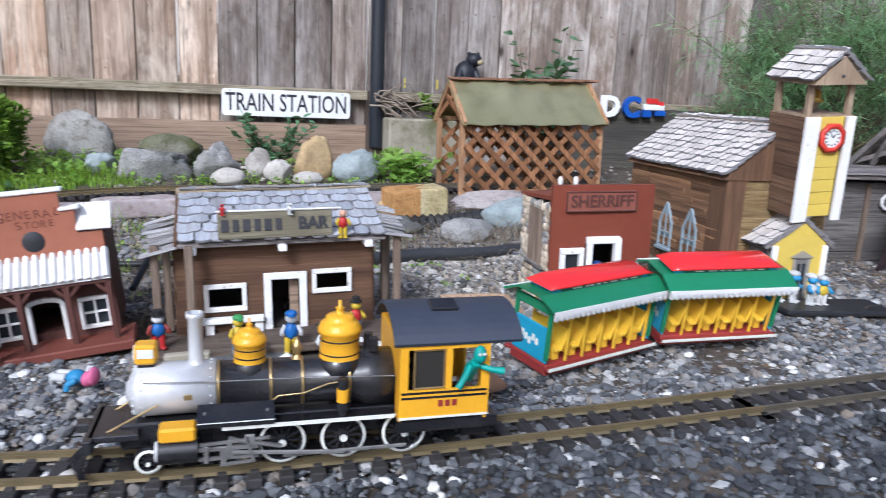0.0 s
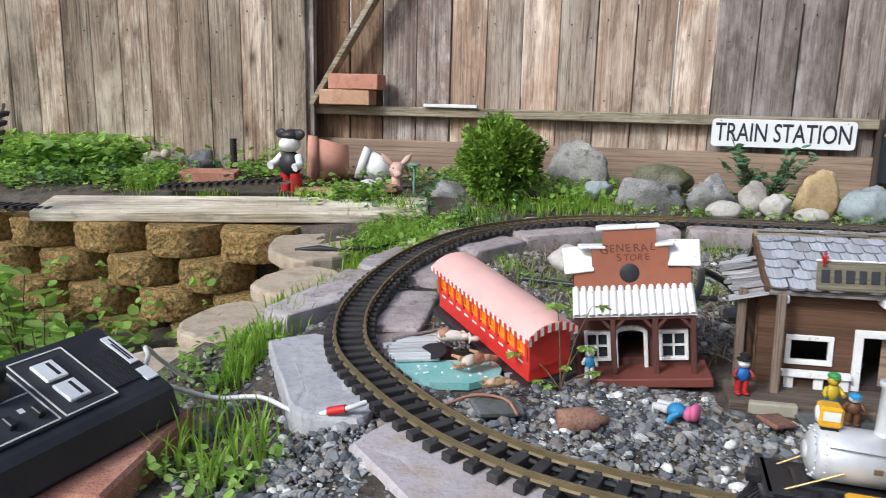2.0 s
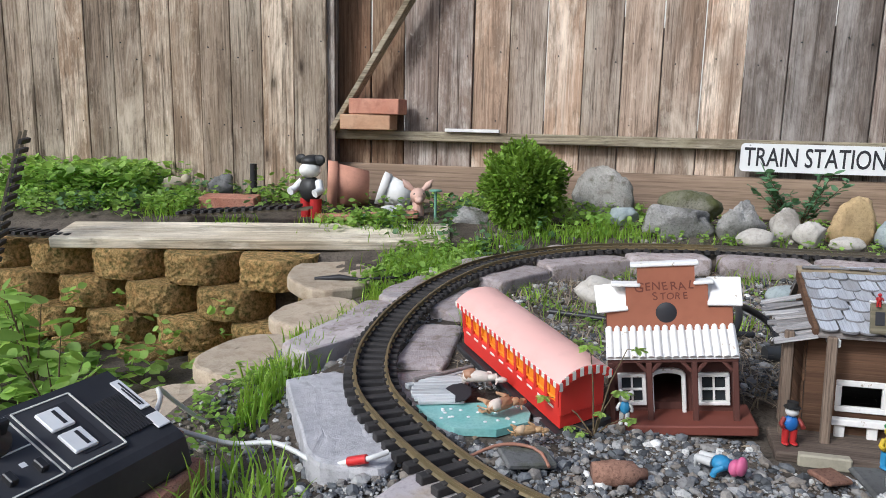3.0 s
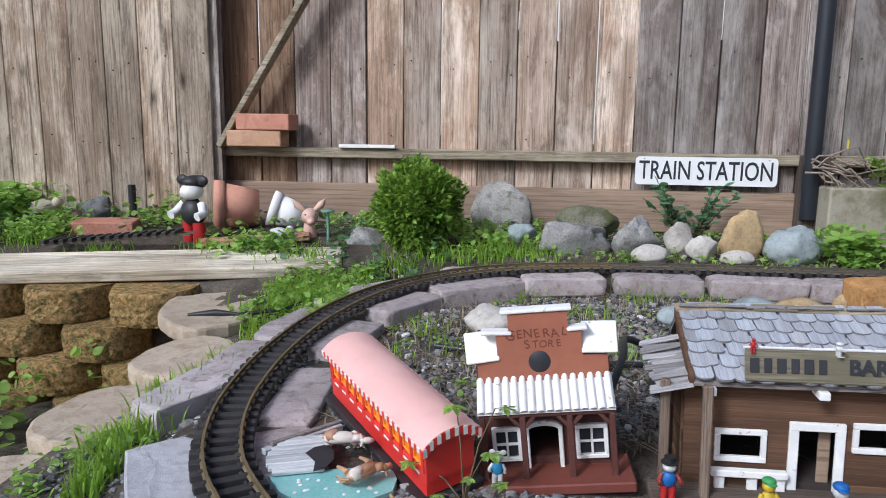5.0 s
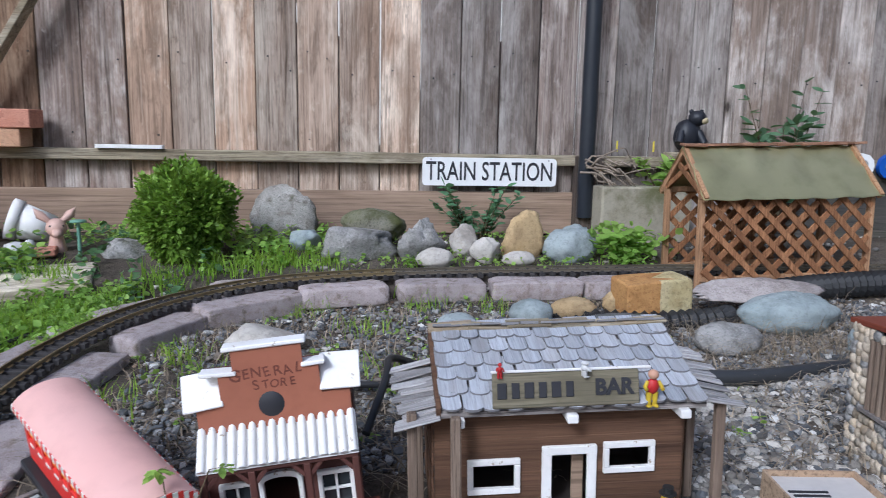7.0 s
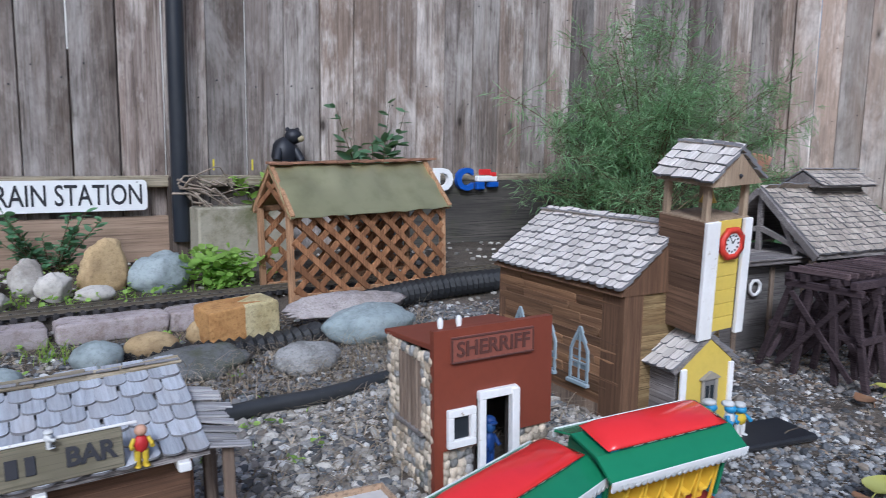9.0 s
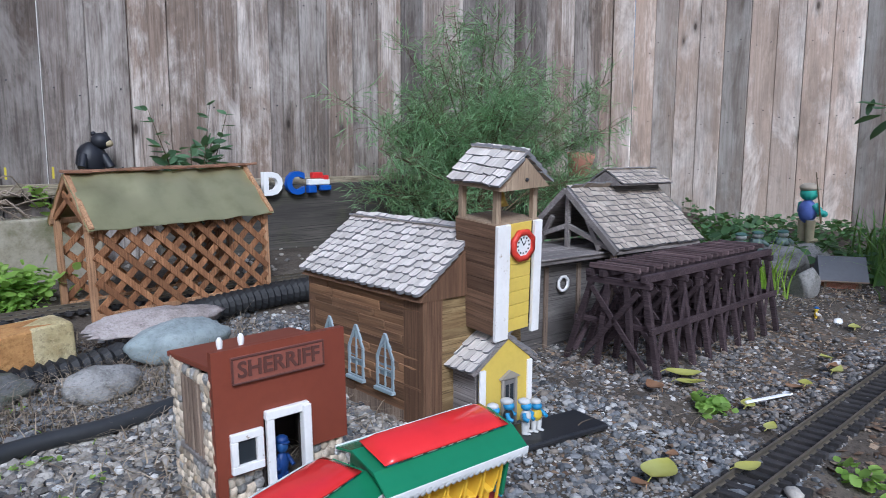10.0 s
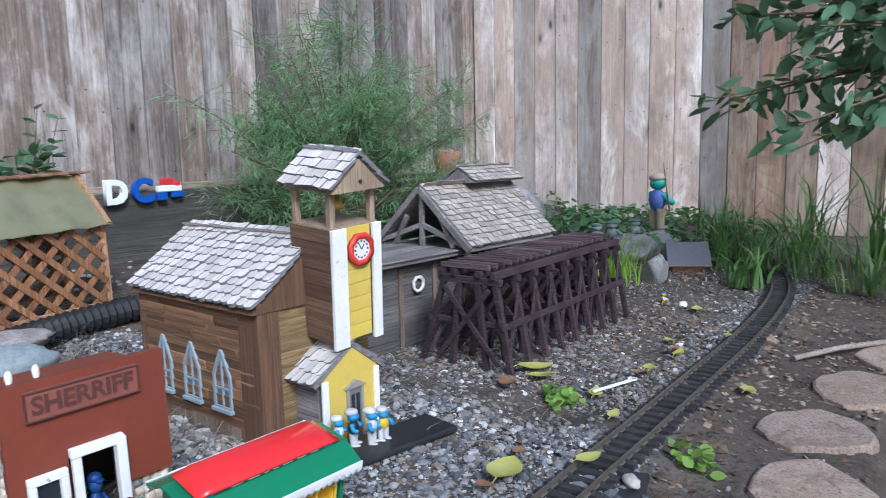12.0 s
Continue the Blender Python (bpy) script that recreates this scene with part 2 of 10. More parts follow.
def timber(name, light, dark, axis="z", scale=1.0, vary=0.2, moss=0.0, knots=0.0, rough=0.85, bump=0.4, dist=0.0012, stain=None, hard=1.0):
    """Wood with grain along an axis, weather streaks, stains and, where wanted, knots."""
    k = Nodes(name)
    st = {"x": (0.05, 1, 1), "y": (1, 0.05, 1), "z": (1, 1, 0.05)}[axis]
    st2 = {"x": (0.02, 1, 1), "y": (1, 0.02, 1), "z": (1, 1, 0.02)}[axis]
    grain, streak = k.cloud(55 * scale, st, 7, 0.68, 0.6), k.cloud(180 * scale, st2, 4, 0.65)
    blotch = k.cloud(5 * scale, tuple(0.35 if v < 1 else 1 for v in st), 4, 0.6)
    col = k.ramp(grain, [(0.32, dark), (0.5, tuple((a + b) / 2 for a, b in zip(light, dark))), (0.66, light)])
    col = k.mix(col, tuple(v * 0.45 for v in dark), k.ramp(streak, [(0.5, (0, 0, 0)), (0.62, (0.85 * hard,) * 3)]))
    col = k.mix(col, stain or tuple(v * 0.8 for v in dark), k.ramp(blotch, [(0.44, (0, 0, 0)), (0.66, (0.85 * hard,) * 3)]))
    if knots:
        mp, vo = k.n("ShaderNodeMapping"), k.n("ShaderNodeTexVoronoi")
        mp.inputs["Scale"].default_value = {"x": (0.45, 1, 1), "y": (1, 0.45, 1), "z": (1, 0.2, 0.45)}[axis]
        vo.inputs["Scale"].default_value = 7.0 * knots
        k.to(k.co, mp.inputs[0])
        k.to(mp.outputs[0], vo.inputs["Vector"])
        col = k.mix(col, tuple(v * 0.25 for v in dark), k.ramp(vo.outputs["Distance"], [(0.05, (0.95, 0.95, 0.95)), (0.1, (0.35, 0.35, 0.35)), (0.2, (0, 0, 0))]))
    if moss:
        col = k.mix(col, (0.09, 0.1, 0.03), k.ramp(k.cloud(14 * scale, detail=6), [(0.62 - moss * 0.3, (0, 0, 0)), (0.85, (moss,) * 3)]))
    col = k.vary(col, vary)
    return k.done(col, rough, grain, bump, dist, 0.0, 0.25)


def weathered(name, grey, brown, worn, axis="z", moss=0.1, pale=0.5, knots=1.0, fine=1.0, own=0.36):
    """Old outdoor boards: each board of its own tone between grey and brown, raised grain, worn pale patches, rain streaks and knots."""
    k = Nodes(name)
    st = {"z": (1, 1, 0.035), "x": (0.035, 1, 1)}[axis]
    st2 = {"z": (1, 1, 0.12), "x": (0.12, 1, 1)}[axis]
    grain, fibre = k.cloud(60, st, 8, 0.7, 0.9), k.cloud(260, st, 4, 0.7, 0.3)
    base = k.mix(grey, brown, k.ramp(k.random, [(0.15, (0, 0, 0)), (0.85, (1, 1, 1))]))
    base = k.mix(base, brown, k.ramp(k.cloud(7, st2, 4, 0.6), [(0.45, (0, 0, 0)), (0.62, (0.8, 0.8, 0.8))]))
    col = k.mix(base, worn, k.ramp(k.cloud(4.5, {"z": (1, 1, 0.4), "x": (0.4, 1, 1)}[axis], 8, 0.72, 0.3), [(0.46, (0, 0, 0)), (0.62, (pale, pale, pale))]))
    col = k.mix(col, tuple(v * 0.25 for v in brown), k.ramp(grain, [(0.34, (0.9 * fine,) * 3), (0.44, (0.25 * fine,) * 3), (0.54, (0, 0, 0))]))
    col = k.mix(col, tuple(v * 0.3 for v in brown), k.ramp(fibre, [(0.5, (0, 0, 0)), (0.62, (0.5 * fine,) * 3)]))
    col = k.mix(col, tuple(v * 0.35 for v in brown), k.ramp(k.cloud(14, {"z": (1, 1, 0.22), "x": (0.22, 1, 1)}[axis], 7, 0.7, 0.5), [(0.52, (0, 0, 0)), (0.66, (0.75 * fine,) * 3)]))
    col = k.mix(col, tuple(v * 0.4 for v in brown), k.ramp(k.cloud(2.6, {"z": (1, 1, 0.6), "x": (0.6, 1, 1)}[axis], 6, 0.65), [(0.5, (0, 0, 0)), (0.7, (0.6, 0.6, 0.6))]))
    spots = k.cloud(34, {"z": (1, 1, 0.5), "x": (0.5, 1, 1)}[axis], 8, 0.75)
    col = k.mix(col, tuple(v * 0.2 for v in brown), k.ramp(spots, [(0.58, (0, 0, 0)), (0.68, (0.5 * fine,) * 3)]))
    col = k.mix(col, worn, k.ramp(spots, [(0.32, (0.35 * fine,) * 3), (0.41, (0, 0, 0))]))
    line = k.cloud(85, {"z": (1, 1, 0.012), "x": (0.012, 1, 1)}[axis], 5, 0.6, 0.15)
    col = k.mix(col, tuple(v * 0.22 for v in brown), k.ramp(line, [(0.36, (0.4 * fine,) * 3), (0.44, (0, 0, 0))]))
    col = k.mix(col, worn, k.ramp(line, [(0.57, (0, 0, 0)), (0.68, (0.25 * fine,) * 3)]))
    mp, vo = k.n("ShaderNodeMapping"), k.n("ShaderNodeTexVoronoi")
    mp.inputs["Scale"].default_value = {"z": (1, 0.05, 0.42), "x": (0.42, 0.05, 1)}[axis]
    vo.inputs["Scale"].default_value = 9.0
    k.to(k.co, mp.inputs[0])
    k.to(mp.outputs[0], vo.inputs["Vector"])
    some = k.ramp(vo.outputs["Color"], [(0.4, (0, 0, 0)), (0.41, (knots, knots, knots))])
    eye = k.ramp(vo.outputs["Distance"], [(0.05, (0.97, 0.97, 0.97)), (0.085, (0.55, 0.55, 0.55)), (0.11, (0.45, 0.45, 0.45)), (0.15, (0.2, 0.2, 0.2)), (0.27, (0, 0, 0))])
    col = k.mix(col, tuple(v * 0.16 for v in brown), k.mix((0.0, 0.0, 0.0), eye, some))
    if moss:
        col = k.mix(col, (0.12, 0.115, 0.035), k.ramp(k.cloud(9, detail=7, rough=0.65), [(0.6 - moss * 0.3, (0, 0, 0)), (0.8, (min(1, moss * 2),) * 3)]))
    blot = k.cloud(5.5, {"z": (1, 1, 0.3), "x": (0.3, 1, 1)}[axis], 6, 0.7, 0.6)
    col = k.mix(col, worn, k.ramp(blot, [(0.56, (0, 0, 0)), (0.68, (0.6, 0.6, 0.6))]))
    col = k.mix(col, tuple(v * 0.45 for v in brown), k.ramp(blot, [(0.33, (0.6, 0.6, 0.6)), (0.43, (0, 0, 0))]))
    col = k.vary(col, own)
    return k.done(col, 0.85, k.mix(grain, fibre, 0.35), 0.8, 0.003, 0.0, 0.25)


def mineral(name, a, b, c=None, scale=30.0, vary=0.1, bump=0.6, dist=0.002, rough=0.9, moss=0.0, island=False, speck=0.75):
    """Stone, brick, concrete, clay and soil: two colours in patches with a fine speckle."""
    k = Nodes(name)
    big, mid, fine = k.cloud(scale * 0.3, detail=5), k.cloud(scale, detail=6, rough=0.65), k.cloud(scale * 9, detail=3, rough=0.7)
    col = k.ramp(big, [(0.35, a), (0.65, b)])
    col = k.mix(col, c or tuple(x * 0.5 for x in a), k.ramp(mid, [(0.48, (0, 0, 0)), (0.66, (0.8, 0.8, 0.8))]))
    col = k.mix(col, tuple(x * 0.35 for x in a), k.ramp(fine, [(0.5, (0, 0, 0)), (0.66, (speck, speck, speck))]))
    col = k.mix(col, tuple(min(1, x * 1.5) for x in b), k.ramp(k.cloud(scale * 5, detail=4, rough=0.7), [(0.56, (0, 0, 0)), (0.7, (speck * 0.6,) * 3)]))
    if moss:
        col = k.mix(col, (0.075, 0.085, 0.018), k.ramp(k.cloud(scale * 0.5, detail=7, rough=0.65), [(0.62 - moss * 0.35, (0, 0, 0)), (0.8 - moss * 0.2, (0.9, 0.9, 0.9))]))
    col = k.vary(col, vary)
    if island:
        col = k.vary(col, vary, k.island())
    hgt = k.mix(mid, fine, 0.4)
    return k.done(col, rough, hgt, bump, dist, 0.0, 0.3)


def leafy(name, a, b, vary=0.35, rough=0.5, through=0.35, scale=8.0):
    """Leaves: two greens, each leaf of its own lightness, with light that passes through."""
    k = Nodes(name)
    col = k.ramp(k.cloud(scale), [(0.3, a), (0.7, b)])
    col = k.vary(col, vary, k.island())
    k.done(col, rough, None, spec=0.35)
    tr, mx, out = k.n("ShaderNodeBsdfTranslucent"), k.n("ShaderNodeMixShader"), k.t.nodes["Material Output"]
    k.to(k.mix(col, (0.3, 0.4, 0.02), 0.25), tr.inputs[0])
    mx.inputs[0].default_value = through
    k.to(k.bsdf.outputs[0], mx.inputs[1])
    k.to(tr.outputs[0], mx.inputs[2])
    k.to(mx.outputs[0], out.inputs["Surface"])
    return k.mat


def pebbles(name, stops, rough=0.75):
    """Loose stones, each of its own colour."""
    k = Nodes(name)
    col = k.ramp(k.island(), stops)
    fine = k.cloud(260, detail=4)
    col = k.mix(col, (0.05, 0.05, 0.05), k.ramp(fine, [(0.52, (0, 0, 0)), (0.75, (0.6, 0.6, 0.6))]))
    return k.done(col, rough, fine, 0.3, 0.0006)


# ---- materials ----
FENCE = weathered("fence_wood", (0.42, 0.375, 0.345), (0.26, 0.19, 0.15), (0.72, 0.66, 0.59), "z", 0.1, 0.7, 1.0, 1.0, 0.45)
FENCE_GREY = weathered("fence_wood_grey", (0.325, 0.29, 0.265), (0.215, 0.165, 0.13), (0.59, 0.545, 0.5), "z", 0.06, 0.7, 1.0, 0.75, 0.5)
# dark brown for the corner boards, with the fence offset's shadow painted in
FENCE_CORNER_SHADE = weathered("fence_wood_corner_shade", (0.3, 0.2, 0.125), (0.19, 0.11, 0.065), (0.46, 0.34, 0.23), "z", 0.05, 0.4)
# left fence: part of its warm sunlight is mixed into the wood colour
FENCE_L = weathered("fence_wood_sunlit", (0.42, 0.34, 0.255), (0.25, 0.175, 0.115), (0.7, 0.6, 0.47), "z", 0.12, 0.7)
FENCE_TAN = weathered("fence_wood_tan", (0.55, 0.45, 0.365), (0.4, 0.275, 0.19), (0.76, 0.66, 0.54), "z", 0.05, 0.8)
RAILWOOD = weathered("rail_wood", (0.46, 0.4, 0.28), (0.36, 0.28, 0.18), (0.6, 0.54, 0.42), "x", 0.25, 0.7)
KICK = timber("kick_board", (0.38, 0.28, 0.2), (0.23, 0.16, 0.11), "x", 0.7, 0.1, 0.25, 0, 0.85, 0.3, 0.0012, (0.16, 0.11, 0.08), 0.7)
SOIL = mineral("soil", (0.07, 0.056, 0.042), (0.13, 0.108, 0.085), (0.035, 0.028, 0.022), 16, 0.0, 1.0, 0.008)
CONCRETE = mineral("concrete", (0.42, 0.41, 0.425), (0.53, 0.52, 0.535), (0.33, 0.32, 0.325), 70, 0.1, 0.9, 0.003, speck=0.25)
OLD_CONCRETE = mineral("old_concrete", (0.3, 0.275, 0.21), (0.38, 0.35, 0.27), (0.2, 0.18, 0.12), 9, 0.06, 0.5, 0.003, moss=0.25, speck=0.2)
PAVER = mineral("edging_stone", (0.44, 0.395, 0.39), (0.54, 0.485, 0.48), (0.33, 0.275, 0.25), 45, 0.14, 1.0, 0.004, speck=0.25)
BLOCK = mineral("wall_block", (0.6, 0.35, 0.13), (0.72, 0.48, 0.2), (0.33, 0.175, 0.06), 130, 0.16, 1.0, 0.012, moss=0.7)
CAP = mineral("cap_stone", (0.39, 0.315, 0.23), (0.46, 0.385, 0.29), (0.29, 0.225, 0.155), 30, 0.12, 0.9, 0.003, speck=0.3)
BRICK = mineral("red_brick", (0.46, 0.2, 0.13), (0.52, 0.27, 0.19), (0.36, 0.16, 0.11), 40, 0.12, 0.5, 0.0015)
CLAY = mineral("clay_pot", (0.52, 0.25, 0.165), (0.57, 0.3, 0.21), (0.46, 0.22, 0.15), 9, 0.05, 0.3, 0.001, 0.8, speck=0.15)
WHITE_POT = paint("white_pot", (0.78, 0.77, 0.74), (0.4, 0.38, 0.33), 0.6, 30, 0.4)
ROCK_GREY = mineral("grey_rock", (0.24, 0.235, 0.225), (0.4, 0.39, 0.37), (0.13, 0.125, 0.11), 17, 0.15, 1.0, 0.01, moss=0.2, speck=0.5)
ROCK_BLUE = mineral("blue_rock", (0.24, 0.285, 0.29), (0.36, 0.4, 0.4), (0.17, 0.2, 0.2), 12, 0.08, 0.7, 0.005, speck=0.3)
ROCK_TAN = mineral("tan_rock", (0.38, 0.26, 0.12), (0.48, 0.37, 0.21), (0.27, 0.19, 0.1), 14, 0.12, 1.0, 0.006, speck=0.35)
ROCK_PALE = mineral("pale_rock", (0.38, 0.35, 0.31), (0.52, 0.49, 0.44), (0.28, 0.25, 0.21), 12, 0.12, 0.9, 0.006, speck=0.3)
ROCK_DARK = mineral("dark_rock", (0.1, 0.1, 0.1), (0.16, 0.16, 0.155), (0.07, 0.07, 0.06), 14, 0.15, 0.8, 0.005, moss=0.3, speck=0.4)
GRAVEL = pebbles("gravel", [(0.0, (0.045, 0.047, 0.05)), (0.25, (0.13, 0.136, 0.143)), (0.5, (0.2, 0.207, 0.215)), (0.68, (0.215, 0.18, 0.14)), (0.84, (0.29, 0.29, 0.285)), (0.95, (0.42, 0.415, 0.395)), (1.0, (0.66, 0.65, 0.62))])
GRAVEL_DARK = pebbles("dark_gravel", [(0.0, (0.05, 0.05, 0.052)), (0.35, (0.125, 0.12, 0.117)), (0.6, (0.2, 0.19, 0.18)), (0.8, (0.2, 0.155, 0.115)), (0.94, (0.34, 0.325, 0.3)), (1.0, (0.64, 0.62, 0.59))])
GRAVEL_PALE = pebbles("pale_gravel", [(0.0, (0.1, 0.094, 0.088)), (0.3, (0.25, 0.23, 0.2)), (0.65, (0.4, 0.37, 0.32)), (1.0, (0.62, 0.59, 0.54))])
GRAVEL_WHITE = pebbles("white_pebbles", [(0.0, (0.5, 0.46, 0.38)), (0.3, (0.7, 0.68, 0.62)), (1.0, (0.84, 0.83, 0.8))], 0.55)
RAIL = paint("brass_rail", (0.18, 0.155, 0.115), (0.08, 0.072, 0.06), 0.38, 120, 0.7, 0.2, 0.03, 0.45)
TIE = paint("plastic_tie", (0.03, 0.028, 0.028), (0.07, 0.062, 0.058), 0.75, 150, 0.6, 0.3, 0.25)
BLACK = paint("black_plastic", (0.02, 0.02, 0.022), (0.05, 0.05, 0.05), 0.4, 60, 0.4)
PIPE = paint("black_pipe", (0.016, 0.02, 0.028), (0.05, 0.052, 0.055), 0.32, 12, 0.4)
WHITE = paint("white_paint", (0.82, 0.81, 0.79), (0.42, 0.36, 0.28), 0.6, 60, 0.3, 0.2, 0.03, 0, 0.3, 0.03)
WHITE_CLEAN = paint("white_enamel", (0.82, 0.82, 0.81), (0.6, 0.6, 0.58), 0.4, 10, 0.2)
INK = paint("black_ink", (0.03, 0.03, 0.035), None, 0.6)
LEAF_BUSH = leafy("box_leaves", (0.11, 0.21, 0.02), (0.25, 0.39, 0.05))
LEAF_WEED = leafy("weed_leaves", (0.22, 0.39, 0.06), (0.42, 0.6, 0.15), 0.35, 0.5, 0.55)
LEAF_STRAP = leafy("strap_leaves", (0.08, 0.17, 0.045), (0.17, 0.29, 0.08))
LEAF_DARK = leafy("dark_leaves", (0.06, 0.13, 0.055), (0.12, 0.22, 0.09))
LEAF_FINE = leafy("needle_leaves", (0.19, 0.34, 0.16), (0.32, 0.5, 0.26), 0.3, 0.5, 0.55)
GRASS = leafy("grass_blades", (0.2, 0.37, 0.03), (0.42, 0.6, 0.09), 0.3, 0.5, 0.5)
DRY = leafy("dry_stems", (0.2, 0.155, 0.11), (0.4, 0.33, 0.24), 0.4, 0.8, 0.1)
YELLOW_LEAF = leafy("fallen_leaf", (0.42, 0.4, 0.07), (0.5, 0.5, 0.16), 0.2, 0.5, 0.2, 25)
STEM = timber("stems", (0.2, 0.16, 0.09), (0.1, 0.07, 0.04), "z", 2.0, 0.2)


LEAF_TREE = leafy("tree_leaves", (0.07, 0.145, 0.075), (0.15, 0.25, 0.14), 0.35)
BARK = pebbles("bark_litter", [(0.0, (0.06, 0.04, 0.025)), (0.4, (0.14, 0.09, 0.055)), (0.75, (0.24, 0.17, 0.11)), (1.0, (0.36, 0.29, 0.2))], 0.9)
FACING = mineral("facing_pebble", (0.38, 0.3, 0.2), (0.66, 0.59, 0.48), (0.22, 0.18, 0.14), 60, 0.45, 0.4, 0.001, 0.6, speck=0.3)
BRASS_RAIL = paint("bright_brass_rail", (0.3, 0.235, 0.125), (0.13, 0.11, 0.07), 0.36, 120, 0.6, 0.2, 0.03, 0.6)


# ---- ground ----
def ground_height(x, y):
    """Height of the soil: a level yard inside the loop, a raised bed along the fence, and a sunk corner beyond the block wall."""
    x, y = np.asarray(x, float), np.asarray(y, float)
    z = np.full(np.broadcast(x, y).shape, -0.03)
    z = z + 0.055 * smooth_step(y, 2.28, 2.5) + 0.025 * smooth_step(y, 2.5, 2.75)
    z = z - 0.035 * smooth_step(-x, 0.78, 0.86) * smooth_step(2.1 - y, 0, 0.2)
    z = z + 0.06 * smooth_step(x, 2.1, 3.2) * smooth_step(y, 1.2, 1.9)
    edge = -0.99 - 0.14 * smooth_step(y, 1.85, 2.2)
    pit = smooth_step(edge - x, 0.0, 0.05) * smooth_step(2.26 - y, 0.0, 0.05)
    z = z * (1 - pit) - 0.33 * pit
    z = z - 0.12 * smooth_step(-x, 0.78, 1.0) * smooth_step(1.25 - y, 0, 0.35) * (1 - pit)
    z = z - 0.022 * smooth_step(-x, 0.6, 0.7) * smooth_step(1.3 - y, 0, 0.15) * (1 - smooth_step(-x, 0.8, 0.95))
    z = z - 0.05 * smooth_step(-x, 0.36, 0.46) * smooth_step(0.9 - y, 0, 0.06)
    z = z + 0.011 * smooth_step(0.12 - abs(y - 0.935), 0, 0.05) * smooth_step(x, -0.32, -0.2)
    z = z + 0.018 * smooth_step(x, 0.45, 0.65) * smooth_step(y, 1.1, 1.2) * (1 - smooth_step(y, 1.75, 2.0))
    z = z - 0.25 * smooth_step(0.62 - y, 0, 0.12) * smooth_step(x, 0.9, 1.25)
    z = z - 0.35 * smooth_step(0.6 - y, 0, 0.5)
    return z


xs = np.concatenate([[-600, -120, -30, -8, -4], np.arange(-3, 4.4, 0.03), [6, 10, 30, 120, 600]])
ys = np.concatenate([[-600, -120, -30, -6, -2, -0.8], np.arange(-0.3, 3.3, 0.03), [4, 8, 30, 120, 600]])
gx, gy = np.meshgrid(xs, ys)
gz = ground_height(gx, gy)
bumps = np.array([[noise.noise(Vector((a * 7, b * 7, 0))) * 0.006 + noise.noise(Vector((a * 23, b * 23, 4))) * 0.004 for a in xs] for b in ys])
gz = gz + np.where((abs(gx) < 5) & (abs(gy) < 4), bumps, 0)
nx, ny = len(xs), len(ys)
ii, jj = np.meshgrid(np.arange(nx - 1), np.arange(ny - 1))
q = (jj * nx + ii).ravel()
ground = new("ground", raw_mesh("ground", np.stack([gx.ravel(), gy.ravel(), gz.ravel()], 1), np.stack([q, q + 1, q + nx + 1, q + nx], 1), SOIL))
tagged(ground, "dark garden soil with fine grit and litter", "ground", "", "structure")


def scatter_stones(name, spots, sizes, mat, label, flat=0.65, seed=1, fine=False, smooth=False):
    """Many loose stones as one object; spots are x, y pairs."""
    rng = np.random.default_rng(seed)
    t = (1 + 5 ** 0.5) / 2
    base = np.array([(-1, t, 0), (1, t, 0), (-1, -t, 0), (1, -t, 0), (0, -1, t), (0, 1, t), (0, -1, -t), (0, 1, -t), (t, 0, -1), (t, 0, 1), (-t, 0, -1), (-t, 0, 1)]) / (1 + t * t) ** 0.5
    face = np.array([(0, 11, 5), (0, 5, 1), (0, 1, 7), (0, 7, 10), (0, 10, 11), (1, 5, 9), (5, 11, 4), (11, 10, 2), (10, 7, 6), (7, 1, 8), (3, 9, 4), (3, 4, 2), (3, 2, 6), (3, 6, 8), (3, 8, 9), (4, 9, 5), (2, 4, 11), (6, 2, 10), (8, 6, 7), (9, 8, 1)])
    if fine:
        base = np.array([(1, 0, 0), (0, 1, 0), (-1, 0, 0), (0, -1, 0), (0, 0, 1), (0, 0, -1)], float)
        face = np.array([(0, 1, 4), (1, 2, 4), (2, 3, 4), (3, 0, 4), (1, 0, 5), (2, 1, 5), (3, 2, 5), (0, 3, 5)])
    n, nv = len(spots), len(base)
    sizes = np.asarray(sizes)
    v = base[None] * (1 + rng.uniform(-0.22, 0.22, (n, nv, 1)))
    v = v * (sizes[:, None] * np.stack([rng.uniform(0.8, 1.3, n), rng.uniform(0.6, 1.0, n), rng.uniform(flat * 0.7, flat * 1.2, n)], 1))[:, None]
    a, b = rng.uniform(0, 6.28, n), rng.normal(0, 0.35, n)
    ca, sa, cb, sb = np.cos(a), np.sin(a), np.cos(b), np.sin(b)
    y2, z2 = v[..., 1] * cb[:, None] - v[..., 2] * sb[:, None], v[..., 1] * sb[:, None] + v[..., 2] * cb[:, None]
    x3, y3 = v[..., 0] * ca[:, None] - y2 * sa[:, None], v[..., 0] * sa[:, None] + y2 * ca[:, None]
    z0 = ground_height(spots[:, 0], spots[:, 1]) + sizes * flat * rng.uniform(0.1, 0.8, n)
    out = np.stack([x3 + spots[:, :1], y3 + spots[:, 1:2], z2 + z0[:, None]], -1).reshape(-1, 3)
    faces = (face[None] + (np.arange(n) * nv)[:, None, None]).reshape(-1, 3)
    ob = new(name, raw_mesh(name, out, faces, mat, smooth=smooth))
    return tagged(ob, label, "gravel", "", "stuff")


